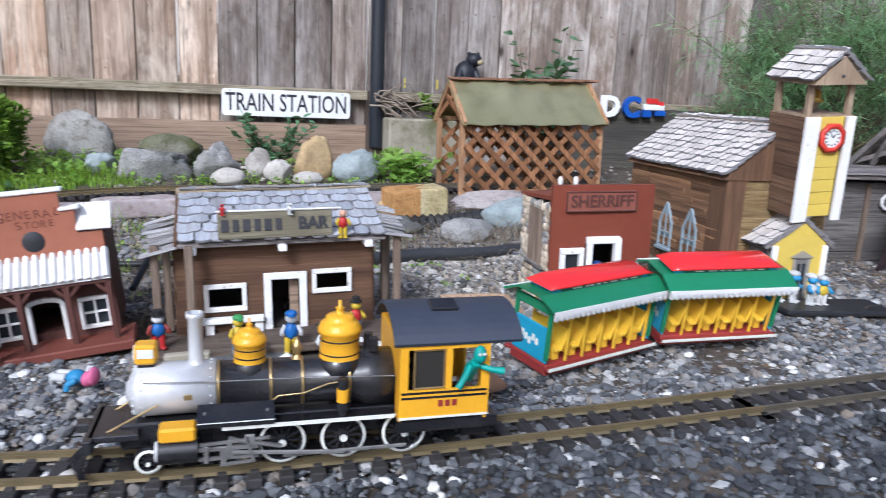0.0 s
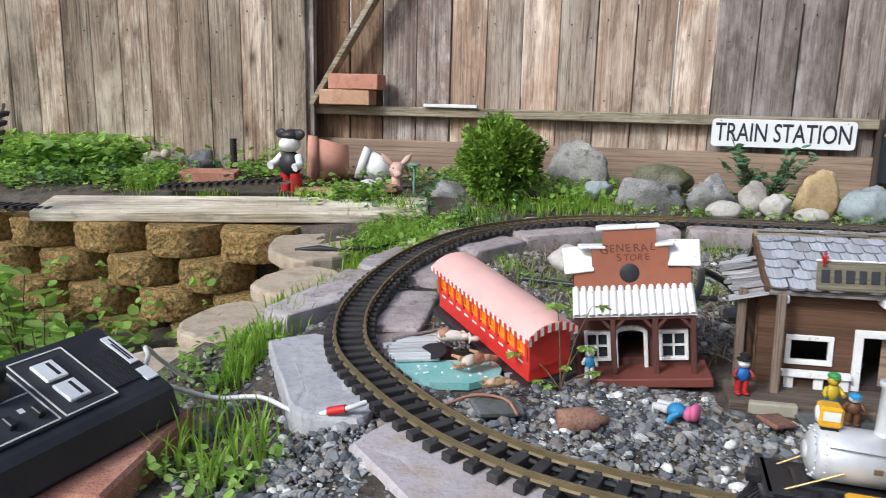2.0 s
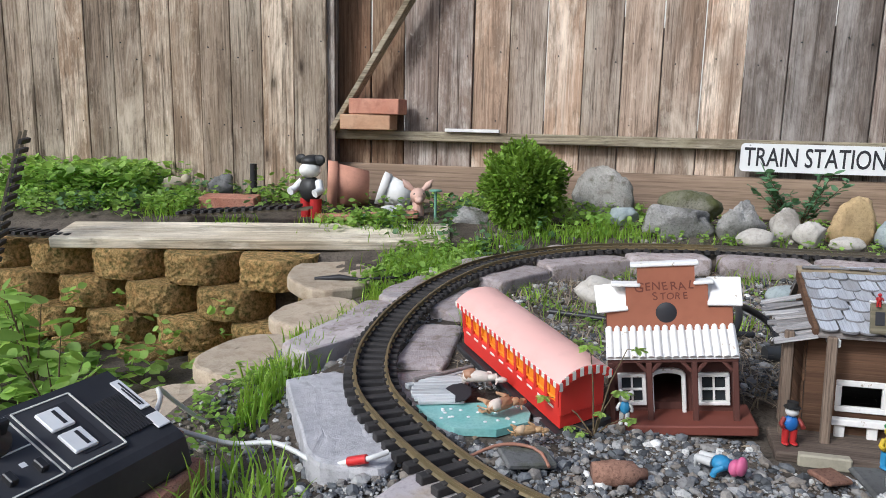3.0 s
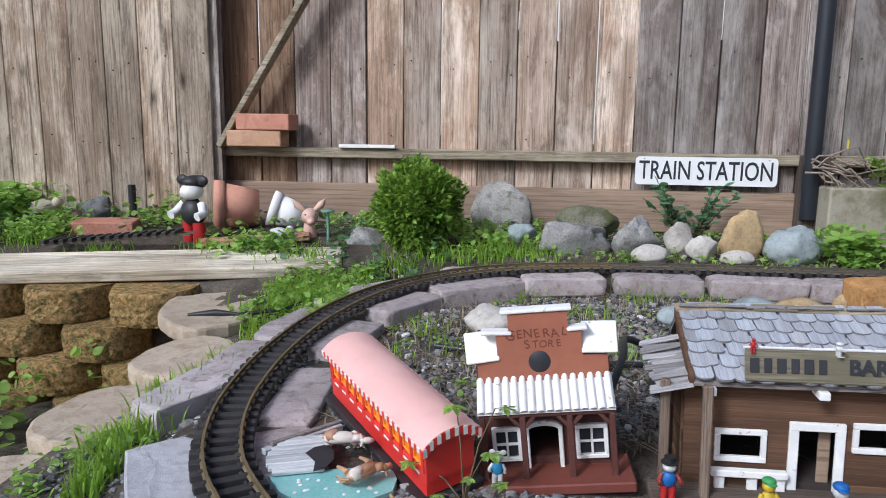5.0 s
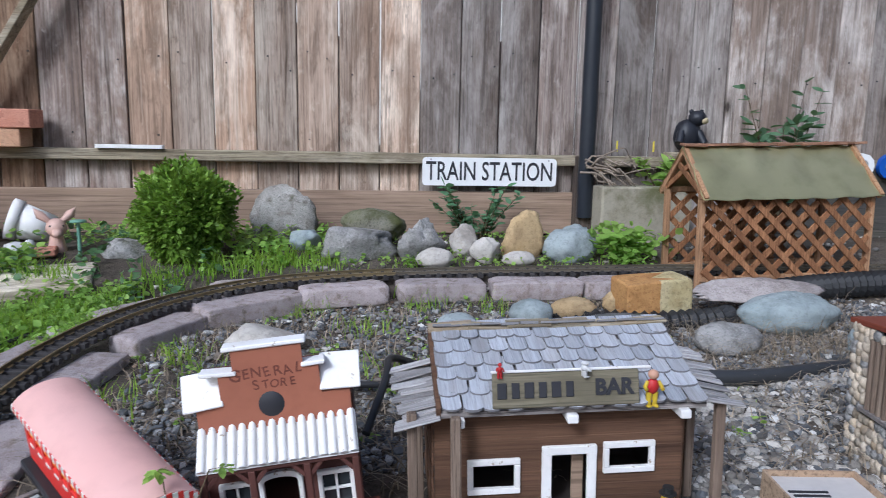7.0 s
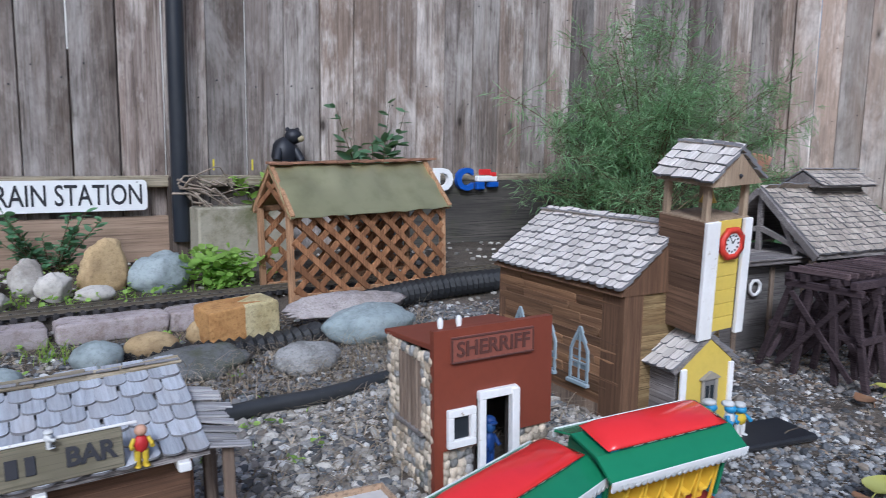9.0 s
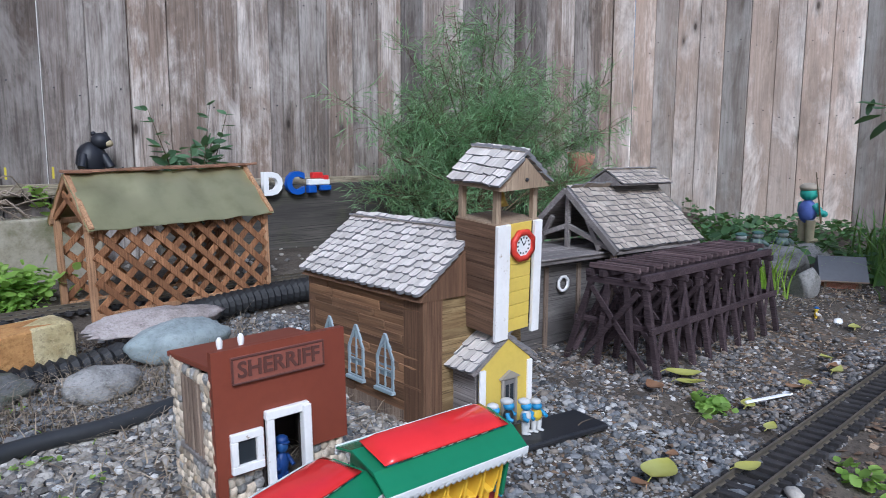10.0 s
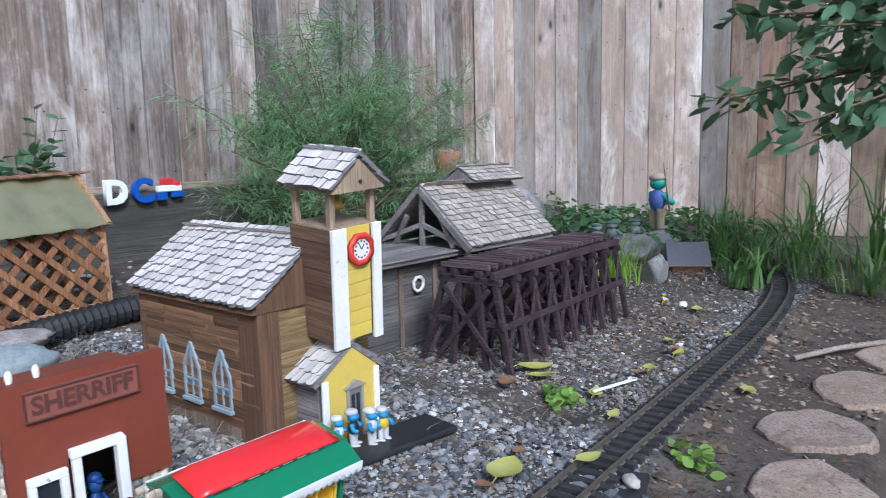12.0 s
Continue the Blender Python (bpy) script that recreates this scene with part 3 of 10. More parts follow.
# ---- track line: x, y, height of the rail tops ----
LINE = [(3.5, 1.2, 0.0), (3.05, 1.11, 0.0), (2.7, 1.01, 0.0), (2.42, 0.951, 0.0), (2.15, 0.924, 0.0), (1.8, 0.913, 0.0), (1.45, 0.917, 0.0), (1.2, 0.921, 0.0), (0.9, 0.927, 0.0), (0.5, 0.925, 0.0), (0.2, 0.927, 0.0), (0.0, 0.933, 0.0), (-0.2, 0.949, 0.0), (-0.34, 0.974, 0.0), (-0.42, 1.004, 0.0), (-0.5, 1.055, 0.0), (-0.59, 1.143, 0.0), (-0.68, 1.26, 0.0), (-0.735, 1.4, 0.002), (-0.76, 1.55, 0.006), (-0.765, 1.7, 0.012), (-0.75, 1.88, 0.018), (-0.695, 2.07, 0.026), (-0.6, 2.22, 0.032), (-0.45, 2.345, 0.038), (-0.25, 2.42, 0.04), (0.0, 2.45, 0.042), (0.3, 2.462, 0.044), (0.65, 2.465, 0.046), (1.0, 2.465, 0.046), (1.5, 2.465, 0.046), (2.0, 2.45, 0.046), (2.4, 2.35, 0.046)]


def spline(pts, step):
    """Points at even steps along a smooth curve through pts, each with its direction."""
    p = np.array(pts)
    p = np.concatenate([[2 * p[0] - p[1]], p, [2 * p[-1] - p[-2]]])
    out = []
    for i in range(1, len(p) - 2):
        for s in np.linspace(0, 1, 24, endpoint=False):
            out.append(0.5 * (2 * p[i] + (p[i + 1] - p[i - 1]) * s + (2 * p[i - 1] - 5 * p[i] + 4 * p[i + 1] - p[i + 2]) * s * s + (3 * p[i] - p[i - 1] - 3 * p[i + 1] + p[i + 2]) * s ** 3))
    out.append(p[-2])
    out = np.array(out)
    d = np.concatenate([[0], np.cumsum(np.linalg.norm(np.diff(out, axis=0), axis=1))])
    at = np.arange(0, d[-1], step)
    q = np.stack([np.interp(at, d, out[:, k]) for k in range(3)], 1)
    return q, np.gradient(q, axis=0) / step


# ---- fences ----
def plank_mesh(name, w, t, h, mat, dog=0.0):
    m = Mesh()
    m.box((0, 0, h / 2), (w, t, h), 0.002)
    return m.data(name, mat)


rng = random.Random(4)
fence_back = thing("wall_fence_back", pose(0, 3.044, 0), "weathered grey-brown board fence behind the rail bed", "fence", "", "structure")
boards = [plank_mesh("board", w, 0.016, 1.95, FENCE) for w in (0.1285, 0.13, 0.1315, 0.133)]
tan_board = plank_mesh("board", 0.1305, 0.016, 1.95, FENCE_TAN)
grey_boards = [plank_mesh("board", w, 0.016, 1.95, FENCE_GREY) for w in (0.128, 0.131, 0.1325)]
corner_shade_board = plank_mesh("board", 0.129, 0.016, 1.95, FENCE_CORNER_SHADE)
x = -1.49
while x < 4.0:
    me = rng.choice(boards) if rng.random() > 0.3 else boards[0]
    if x < -1.25:
        me = corner_shade_board
    elif x > 0.75 or (x > -0.1 and rng.random() < 0.4):
        me = rng.choice(grey_boards)
    elif x < -0.05 and rng.random() < 0.5:
        me = tan_board
    part("board", me, FENCE, fence_back, "", pose(x + 0.067, rng.uniform(0.006, 0.012), -0.1 + rng.uniform(-0.02, 0.02), 0, rng.uniform(-0.12, 0.12), 0))
    x += 0.1342
# strips added behind the gaps to block light, left out where slits shine
for k in range(41):
    xb = -1.49 + 0.1342 * k
    zs = [(-0.05, 1.85)] if rng.random() < 0.55 else ([(-0.05, rng.uniform(0.3, 0.75)), (rng.uniform(0.8, 1.0), 1.85)] if rng.random() < 0.75 else [(-0.05, 0.3)])
    if k in (2, 9, 13):
        zs = [(-0.05, 0.3 if k == 2 else 0.7)]
    for z0, z1 in zs:
        part("back_batten", Mesh().box((xb, 0.026, (z0 + z1) / 2), (0.05, 0.012, z1 - z0), 0.001), FENCE, fence_back)
for zc in (0.307, 1.66):
    part("rail", Mesh().box((1.25, -0.026, zc), (5.5, 0.038, 0.036 if zc < 1 else 0.085), 0.003), RAILWOOD, fence_back, "mossy horizontal fence rail")
part("kick_board", Mesh().box((-0.45, -0.02, 0.125), (2.1, 0.022, 0.145), 0.003), KICK, fence_back, "stained brown kick board")
part("kick_board", Mesh().box((2.6, -0.06, 0.17), (3.0, 0.04, 0.26), 0.004), timber("dark_kick", (0.11, 0.1, 0.085), (0.06, 0.055, 0.05), "x", 1.0, 0.1, 0.3), fence_back, "dark wet retaining board")
part("post", Mesh().box((0.56, -0.055, 0.1), (0.09, 0.07, 0.45), 0.004), timber("post_wood", (0.14, 0.11, 0.09), (0.07, 0.055, 0.045), "z", 1.0, 0.1, 0.2), fence_back, "dark damp fence post")
fence_left = thing("wall_fence_left", pose(0, 2.935, 0), "sunlit pale board fence with boards on the near side", "fence", "", "structure")
x = -1.49
while x > -4.2:
    part("board", rng.choice(boards), FENCE_L, fence_left, "", pose(x - 0.067, rng.uniform(-0.004, 0.004), -0.12 + rng.uniform(-0.02, 0.02), 0, rng.uniform(-0.15, 0.15), 0))
    x -= 0.1335
for ob in fence_left.children:
    ob.data = plank_mesh("board", 0.1315, 0.017, 1.95, FENCE_L) if ob is fence_left.children[0] else fence_left.children[0].data
for k in range(20):
    part("back_batten", Mesh().box((-1.49 - 0.1335 * k, 0.016, 0.9), (0.05, 0.012, 1.9), 0.001), FENCE, fence_left)
part("end_post", Mesh().box((-1.535, 0.06, 0.85), (0.088, 0.088, 1.95), 0.004), FENCE, fence_left, "dark fence post behind the last board")
FENCE_R = weathered("fence_wood_right", (0.64, 0.58, 0.52), (0.43, 0.335, 0.265), (0.84, 0.79, 0.73), "z", 0.0, 0.7, 1.0, 0.4, 0.5)
fence_right = thing("wall_fence_right", pose(4.0, 0, 0), "grey and reddish board fence with large knots", "fence", "", "structure")
right_board = plank_mesh("board", 0.1345, 0.016, 1.95, FENCE_R)
# browner, darker boards: the tree's shade on this stretch is in their colour
shade_board = plank_mesh("board", 0.1335, 0.016, 1.95, weathered("fence_wood_tree_shade", (0.44, 0.33, 0.24), (0.28, 0.175, 0.11), (0.62, 0.5, 0.38), "z", 0.0, 0.6, 1.0, 0.5, 0.4))
y = 3.03
while y > -1.6:
    part("board", shade_board if y < 1.62 and rng.random() < 0.7 else right_board, FENCE_R, fence_right, "", pose(rng.uniform(-0.005, 0.005), y - 0.07, -0.1, rng.uniform(-0.25, 0.25), 0, 90))
    if rng.random() < 0.7:
        part("back_batten", Mesh().box((0.016, y, 0.85), (0.012, 0.05, 1.9), 0.001), FENCE_R, fence_right)
    y -= 0.1385

nail_rng = random.Random(15)
for fence, along, xs_, face_y in ((fence_back, "x", [-1.423 + 0.1342 * k for k in range(41)], -0.004), (fence_left, "x", [-1.557 - 0.1335 * k for k in range(20)], -0.0105), (fence_right, "y", [2.96 - 0.1385 * k for k in range(33)], -0.0105)):
    nails = Mesh()
    for c in xs_:
        for zc in (0.33, 0.62, 1.02, 1.36):
            for s in (-0.035, 0.035):
                if nail_rng.random() < 0.6:
                    a, z = c + s + nail_rng.uniform(-0.012, 0.012), zc + nail_rng.uniform(-0.05, 0.05)
                    nails.box((a, face_y, z) if along == "x" else (face_y, a, z), (0.0045, 0.006, 0.0045), 0.001)
    ob = part("nails", nails, INK, fence, "dark rusty nail heads")
    tagged(ob, "dark rusty nail heads in the boards", "", "", "stuff")

# added pale surface that catches sun so the fence gaps look white
backdrop = new("backdrop", Mesh().box((0, 0, 1.2), (14, 0.2, 3.4), 0.01).data("backdrop", paint("pale_backdrop", (0.8, 0.78, 0.72), None, 0.9, 3)))
backdrop.matrix_world = pose(0.5, 5.6, 0)
tagged(backdrop, "plain pale backdrop added behind the fence to whiten its gaps", "wall", "", "structure")


# ---- railway track ----
def lay_track(name, label, a, b, metal=RAIL):
    """Track along the line between two shares of its length: two rails and single ties."""
    q, d = spline(LINE, 0.028)
    i0, i1 = int(len(q) * a), int(len(q) * b)
    q, d = q[i0:i1 + 1], d[i0:i1 + 1]
    t = thing(name, pose(0, 0, 0), label, "track", "garden railway tracks", "structure")
    nrm = np.stack([-d[:, 1], d[:, 0], 0 * d[:, 0]], 1)
    nrm /= np.linalg.norm(nrm, axis=1)[:, None]
    for side in (-0.0235, 0.0235):
        c = q + nrm * side
        prof = [(-0.0035, -0.0085), (0.0035, -0.0085), (0.001, -0.0065), (0.001, -0.003), (0.0018, -0.0022), (0.0018, 0.0), (-0.0018, 0.0), (-0.0018, -0.0022), (-0.001, -0.003), (-0.001, -0.0065)]
        vs, fs, k = [], [], len(prof)
        for p, n in zip(c, nrm):
            vs += [(p[0] + n[0] * w, p[1] + n[1] * w, p[2] + h) for w, h in prof]
        for i in range(len(c) - 1):
            fs += [(i * k + j, i * k + (j + 1) % k, (i + 1) * k + (j + 1) % k, (i + 1) * k + j) for j in range(k)]
        part("rail", Mesh().add(vs, fs), metal, t, "tarnished brass rail")
    tie = Mesh().box((0, 0, -0.0135), (0.0135, 0.08, 0.01), 0.001)
    for s in (-0.0235, 0.0235):
        tie.box((0, s, -0.0078), (0.008, 0.012, 0.003), 0.0006)
    me = tie.data("tie", TIE)
    for p, v in zip(q, d):
        part("tie", me, TIE, t, "", pose(p[0], p[1], p[2], 0, 0, math.degrees(math.atan2(v[1], v[0]))))
    link = Mesh()
    for s in (-0.018, 0.018):
        c = q + nrm * s - np.array([0, 0, 0.0145])
        link.tube(c[::2].tolist(), 0.003, 4)
    part("tie_strip", link, TIE, t)
    return t


lay_track("track_front", "model railway track on gravel with black plastic ties", 0.06, 0.36)
lay_track("track_curve", "curved model railway track on stone slabs", 0.36, 0.7, BRASS_RAIL)
lay_track("track_back", "model railway track along the fence bed", 0.7, 1.0)


# ---- gravel ----
def spread(n, x0, x1, y0, y1, seed, keep):
    g = np.random.default_rng(seed)
    p = np.stack([g.uniform(x0, x1, n), g.uniform(y0, y1, n)], 1)
    return p[g.random(n) < keep(p[:, 0], p[:, 1])], g


def patch(x, y, s, seed):
    """A soft random mask, 0 to 1."""
    g = np.random.default_rng(seed)
    v = 0
    for k in range(6):
        a, f, ph = g.uniform(0, 6.28), s * g.uniform(0.5, 1.6), g.uniform(0, 6.28)
        v = v + np.sin((x * np.cos(a) + y * np.sin(a)) * f + ph)
    return np.clip(0.5 + v / 5, 0, 1)


FOOTPRINTS = [(-0.65, -0.475, 1.19, 1.37), (-0.4, -0.18, 1.285, 1.46), (-0.18, 0.2, 1.225, 1.46), (0.455, 0.645, 1.335, 1.48), (0.82, 1.07, 1.36, 1.69), (0.83, 0.94, 1.265, 1.36)]


def yard(x, y):
    inside = smooth_step(y, 0.6, 0.68) * smooth_step(2.38 - y, 0, 0.1) * smooth_step(x + 0.72 - 0.1 * (y > 1.2), 0, 0.05) * (x < 2.9)
    inside = inside * np.where((x > 0.98) & (y < 0.8), 0.4, 1)
    inside = inside * (1 - 0.8 * smooth_step(x, 1.6, 2.0) * smooth_step(y, 0.98, 1.08))
    weedy = smooth_step(y, 1.55, 1.75) * smooth_step(0.55 - x, 0, 0.2)
    for x0, x1, y0, y1 in FOOTPRINTS:
        inside = inside * np.where((x > x0) & (x < x1) & (y > y0) & (y < y1), 0, 1)
    return inside * (1 - 0.4 * weedy) * np.where((y < 0.88) & (x > -0.2), 0.06, 1)


p, g = spread(52000, -0.8, 1.15, 0.6, 2.4, 1, yard)
scatter_stones("gravel", p, g.gamma(4, 0.00108, len(p)).clip(0.0022, 0.0105), GRAVEL, "mixed grey and white crushed gravel", seed=2)
p, g = spread(44000, 1.1, 2.9, 0.6, 2.3, 3, yard)
scatter_stones("gravel", p, g.gamma(4, 0.0009, len(p)).clip(0.002, 0.009), GRAVEL_DARK, "fine dark grey gravel with litter", seed=4)
p, g = spread(9500, 0.12, 0.92, 1.28, 1.74, 5, lambda x, y: (0.35 + patch(x, y, 5, 8)) * smooth_step(y, 1.25, 1.33) * (abs(x - 0.55) < 0.42) * np.where((x > 0.45) & (x < 0.65) & (y > 1.33) & (y < 1.49), 0, 1))
scatter_stones("gravel", p, g.gamma(6, 0.00098, len(p)).clip(0.003, 0.011), GRAVEL_PALE, "pale tan river pebbles", seed=6)
p, g = spread(1100, -0.42, 0.02, 0.74, 0.885, 7, lambda x, y: 0.95 * (x > -0.36 + 0.5 * (y - 0.8)) * np.where(x > -0.2, 0.015, 1))
scatter_stones("white_pebbles", p, g.uniform(0.006, 0.0125, len(p)), GRAVEL_WHITE, "rounded white pebbles beside the track", 0.75, 8, False, True)
p, g = spread(330, -0.6, 0.7, 0.75, 1.28, 9, lambda x, y: 0.25 + 0.6 * patch(x, y, 9, 3))
scatter_stones("white_pebbles", p, g.gamma(5, 0.0011, len(p)).clip(0.003, 0.011), GRAVEL_WHITE, "scattered white pebbles in the gravel", 0.75, 10, False, True)
p, g = spread(1500, -0.8, 2.6, 1.5, 3.0, 11, lambda x, y: 0.5 * (y > 2.3) + 0.3)
scatter_stones("gravel", p, g.uniform(0.003, 0.012, len(p)), GRAVEL_PALE, "sparse stones on the soil bed", seed=12)

# darker copy of the gravel: shade before the track put into stone colours
GRAVEL_SHADE = pebbles("shaded_gravel", [(0.0, (0.015, 0.016, 0.018)), (0.4, (0.045, 0.048, 0.053)), (0.75, (0.085, 0.09, 0.097)), (0.96, (0.16, 0.165, 0.17)), (1.0, (0.4, 0.4, 0.39))])
p, g = spread(10500, -0.22, 1.0, 0.62, 0.89, 63, lambda x, y: 0.95 + 0 * x)
scatter_stones("gravel", p, g.gamma(4, 0.00105, len(p)).clip(0.0022, 0.01), GRAVEL_SHADE, "gravel before the track with shade put into its dark colour", seed=64)
p, g = spread(46000, -0.8, 1.15, 0.62, 1.6, 13, yard)
scatter_stones("fine_gravel", p, g.uniform(0.002, 0.0042, len(p)), GRAVEL, "fine grit between the gravel", seed=14, fine=True)
p, g = spread(24000, 1.1, 2.9, 0.6, 1.7, 15, yard)
scatter_stones("fine_gravel", p, g.uniform(0.002, 0.0042, len(p)), GRAVEL_DARK, "fine grey grit between the stones", seed=16, fine=True)
p, g = spread(22000, -0.7, 2.8, 0.62, 2.4, 17, lambda x, y: np.where(y > 1.5, 0.9, 0.9 * (x > 0.85) + 0.06) * patch(x, y, 7, 21))
scatter_stones("bark_litter", p, g.uniform(0.003, 0.009, len(p)), BARK, "brown bark and leaf litter on the soil", 0.3, 18, True)
p, g = spread(7000, 0.85, 2.6, 0.8, 1.7, 19, lambda x, y: (0.15 + 0.6 * patch(x, y, 6, 23)) * (1 - 0.7 * (abs(y - 0.93) < 0.07)))
scatter_stones("bark_litter", p, g.uniform(0.005, 0.012, len(p)), BARK, "brown leaf scraps and bark on the gravel", 0.22, 20, True)


# ---- building helpers ----
def axes_pose(o, u, v):
    """A pose at o whose x runs along u and whose y runs along v."""
    u, v = Vector(u).normalized(), Vector(v).normalized()
    n = u.cross(v).normalized()
    m = Matrix((u, n.cross(u), n)).transposed().to_4x4()
    m.translation = Vector(o)
    return m


# dark grey on shingle edges paints the shade in the gaps between them
EDGE_SHADE = paint("shingle_edge_shade", (0.2, 0.195, 0.2), None, 0.9)


def shingle_meshes(name, w, h, t, mat, rounded, count=4):
    out = []
    for k in range(count):
        r = random.Random(k + 7)
        ww = w * r.uniform(0.93, 1.0)
        if rounded:
            low = [(ww / 2 * math.sin(a), -w * 0.3 * math.cos(a) + w * 0.3) for a in (-1.5, -1.0, -0.5, 0, 0.5, 1.0, 1.5)]
        else:
            low = [(-ww / 2, r.uniform(0, h * 0.12)), (ww / 2, r.uniform(0, h * 0.12))]
        poly = low + [(ww / 2, h), (-ww / 2, h)]
        m = Mesh().prism(poly, 0, t * r.uniform(0.8, 1.3), "xy")
        m.m = [0, 0] + [1] * len(poly)
        out.append(m.data(name, [mat, EDGE_SHADE]))
    return out


def shingles(parent, o, u, v, width, height, rows, cols, mat, rounded=True, t=0.0016, seed=1, skip=0.0, lift=6.5):
    """Rows of single shingles from the eave at o up along v."""
    r = random.Random(seed)
    pitch, w = height / rows, width / cols
    meshes = shingle_meshes("shingle", w * 0.97, pitch * 1.75, t, mat, rounded)
    u, v = Vector(u).normalized(), Vector(v).normalized()
    n = u.cross(v).normalized()
    for i in range(rows):
        for j in range(cols + (i % 2)):
            if r.random() < skip:
                continue
            x = min(max((j + 0.5 - 0.5 * (i % 2)) * w, w * 0.48), width - w * 0.48)
            p = Vector(o) + u * (x + r.uniform(-0.06, 0.06) * w) + v * (i * pitch + r.uniform(-0.1, 0.1) * pitch) + n * (0.0012 + t * 1.4)
            j4 = 1.3 if rounded else 2.5
            m = axes_pose(p, u, v) @ pose(0, 0, 0, -lift + r.uniform(-1, 1) * j4 * 0.6, r.uniform(-j4, j4), r.uniform(-j4, j4))
            part("shingle", r.choice(meshes), mat, parent, "", m)


def siding(parent, m, width, z0, z1, rows, mat, openings=(), t=0.003, lap=6.0, seed=1, name="board"):
    """Horizontal boards on the xz plane of m, cut where the openings are."""
    r = random.Random(seed)
    h = (z1 - z0) / rows
    for i in range(rows):
        a, b = z0 + i * h, z0 + (i + 1) * h
        spans = [(0.0, width)]
        for x0, x1, q0, q1 in openings:
            if q0 < b - h * 0.3 and q1 > a + h * 0.3:
                spans = [s for p, q in spans for s in ((p, min(q, x0)), (max(p, x1), q)) if s[1] - s[0] > 0.002]
        for p, q in spans:
            me = Mesh().box((0, 0, 0), (q - p - 0.0004, t, h * 1.04), 0.0006)
            part(name, me, mat, parent, "", m @ pose((p + q) / 2, -t / 2 + r.uniform(-0.0006, 0.0003), (a + b) / 2, lap * 0.4 + r.uniform(-0.6, 0.6), r.uniform(-0.3, 0.3), 0))


def shell(parent, x0, x1, y0, y1, z0, z1, mat, t=0.004, front=(), left=()):
    """Four walls round a room; front and left may have openings (start, end, bottom, top)."""
    def wall(name, m, w, cuts):
        xs = sorted({0.0, w, *[c for o in cuts for c in o[:2]]})
        zs = sorted({z0, z1, *[min(max(c, z0), z1) for o in cuts for c in o[2:]]})
        nx, nz = len(xs), len(zs)

        def full(i, k):
            if not (0 <= i < nx - 1 and 0 <= k < nz - 1):
                return False
            x, z = (xs[i] + xs[i + 1]) / 2, (zs[k] + zs[k + 1]) / 2
            return not any(o[0] < x < o[1] and o[2] < z < o[3] for o in cuts)
        vs = [(x, y, z) for y in (0, t) for z in zs for x in xs]
        n = nx * nz
        fs = []
        for i in range(nx - 1):
            for k in range(nz - 1):
                if full(i, k):
                    a, b, c, d = k * nx + i, k * nx + i + 1, (k + 1) * nx + i + 1, (k + 1) * nx + i
                    fs += [(a, b, c, d), (d + n, c + n, b + n, a + n)]
                    fs += [(p, p + n, q + n, q) for p, q, di, dk in ((a, b, 0, -1), (b, c, 1, 0), (c, d, 0, 1), (d, a, -1, 0)) if not full(i + di, k + dk)]
        part(name, Mesh().add(vs, fs), mat, parent, "", m)
    part("floor", Mesh().box(((x0 + x1) / 2, (y0 + y1) / 2, z0 + 0.006), (x1 - x0 - 2 * t - 0.002, y1 - y0 - 2 * t - 0.002, 0.016)), mat, parent)
    wall("front_wall", pose(x0, y0, 0), x1 - x0, front)
    wall("back_wall", pose(x1, y1, 0, 0, 0, 180), x1 - x0, ())
    wall("side_wall", pose(x0, y1 - t, 0, 0, 0, -90), y1 - y0 - 2 * t, left)
    wall("side_wall", pose(x1, y0 + t, 0, 0, 0, 90), y1 - y0 - 2 * t, ())


def letters(text, size, mat, parent, m, depth=0.0008, name="lettering", width=None, shear=0.0, bold=0.0):
    """Raised or painted letters as one mesh, centred on m's origin, read along its x axis, upright along its y axis."""
    cu = bpy.data.curves.new(name, "FONT")
    cu.body, cu.size, cu.extrude, cu.align_x, cu.align_y, cu.shear = text, size, depth, "CENTER", "CENTER", shear
    cu.resolution_u, cu.offset = 3, bold
    tmp = new("tmp", cu)
    me = bpy.data.meshes.new_from_object(tmp.evaluated_get(bpy.context.evaluated_depsgraph_get()))
    bpy.data.objects.remove(tmp)
    bpy.data.curves.remove(cu)
    me.name = name
    if width:
        xs = [v.co.x for v in me.vertices]
        me.transform(Matrix.Diagonal((width / (max(xs) - min(xs)), 1, 1, 1)))
    me.materials.clear()
    me.materials.append(mat)
    return part(name, me, mat, parent, "", m)


UPRIGHT = Matrix.Rotation(radians(90), 4, "X")
BROWN_WALL = timber("brown_siding", (0.16, 0.09, 0.052), (0.085, 0.046, 0.028), "x", 2.0, 0.25, hard=0.45)
BROWN_WALL_Z = timber("brown_upright_board", (0.2, 0.115, 0.065), (0.095, 0.052, 0.03), "z", 2.5, 0.15, hard=0.6)
BROWN_WALL_CROSS = timber("brown_tower_board", (0.19, 0.115, 0.07), (0.1, 0.058, 0.035), "y", 2.5, 0.22, hard=0.6)
BROWN_WALL_Y = timber("brown_siding_side", (0.31, 0.175, 0.088), (0.15, 0.08, 0.042), "x", 1.1, 0.32, bump=0.9, dist=0.003, stain=(0.09, 0.06, 0.04), hard=0.6)
# near-black colour puts the shade of the interiors into their walls
INSIDE_SHADE = paint("inside_shade", (0.045, 0.035, 0.03), None, 0.9)
GREY_SHINGLE = timber("grey_shingle", (0.46, 0.48, 0.52), (0.3, 0.31, 0.335), "y", 4.0, 0.2, 0.0, 0, 0.8, 0.5, 0.0008, stain=(0.29, 0.26, 0.23), hard=0.5)
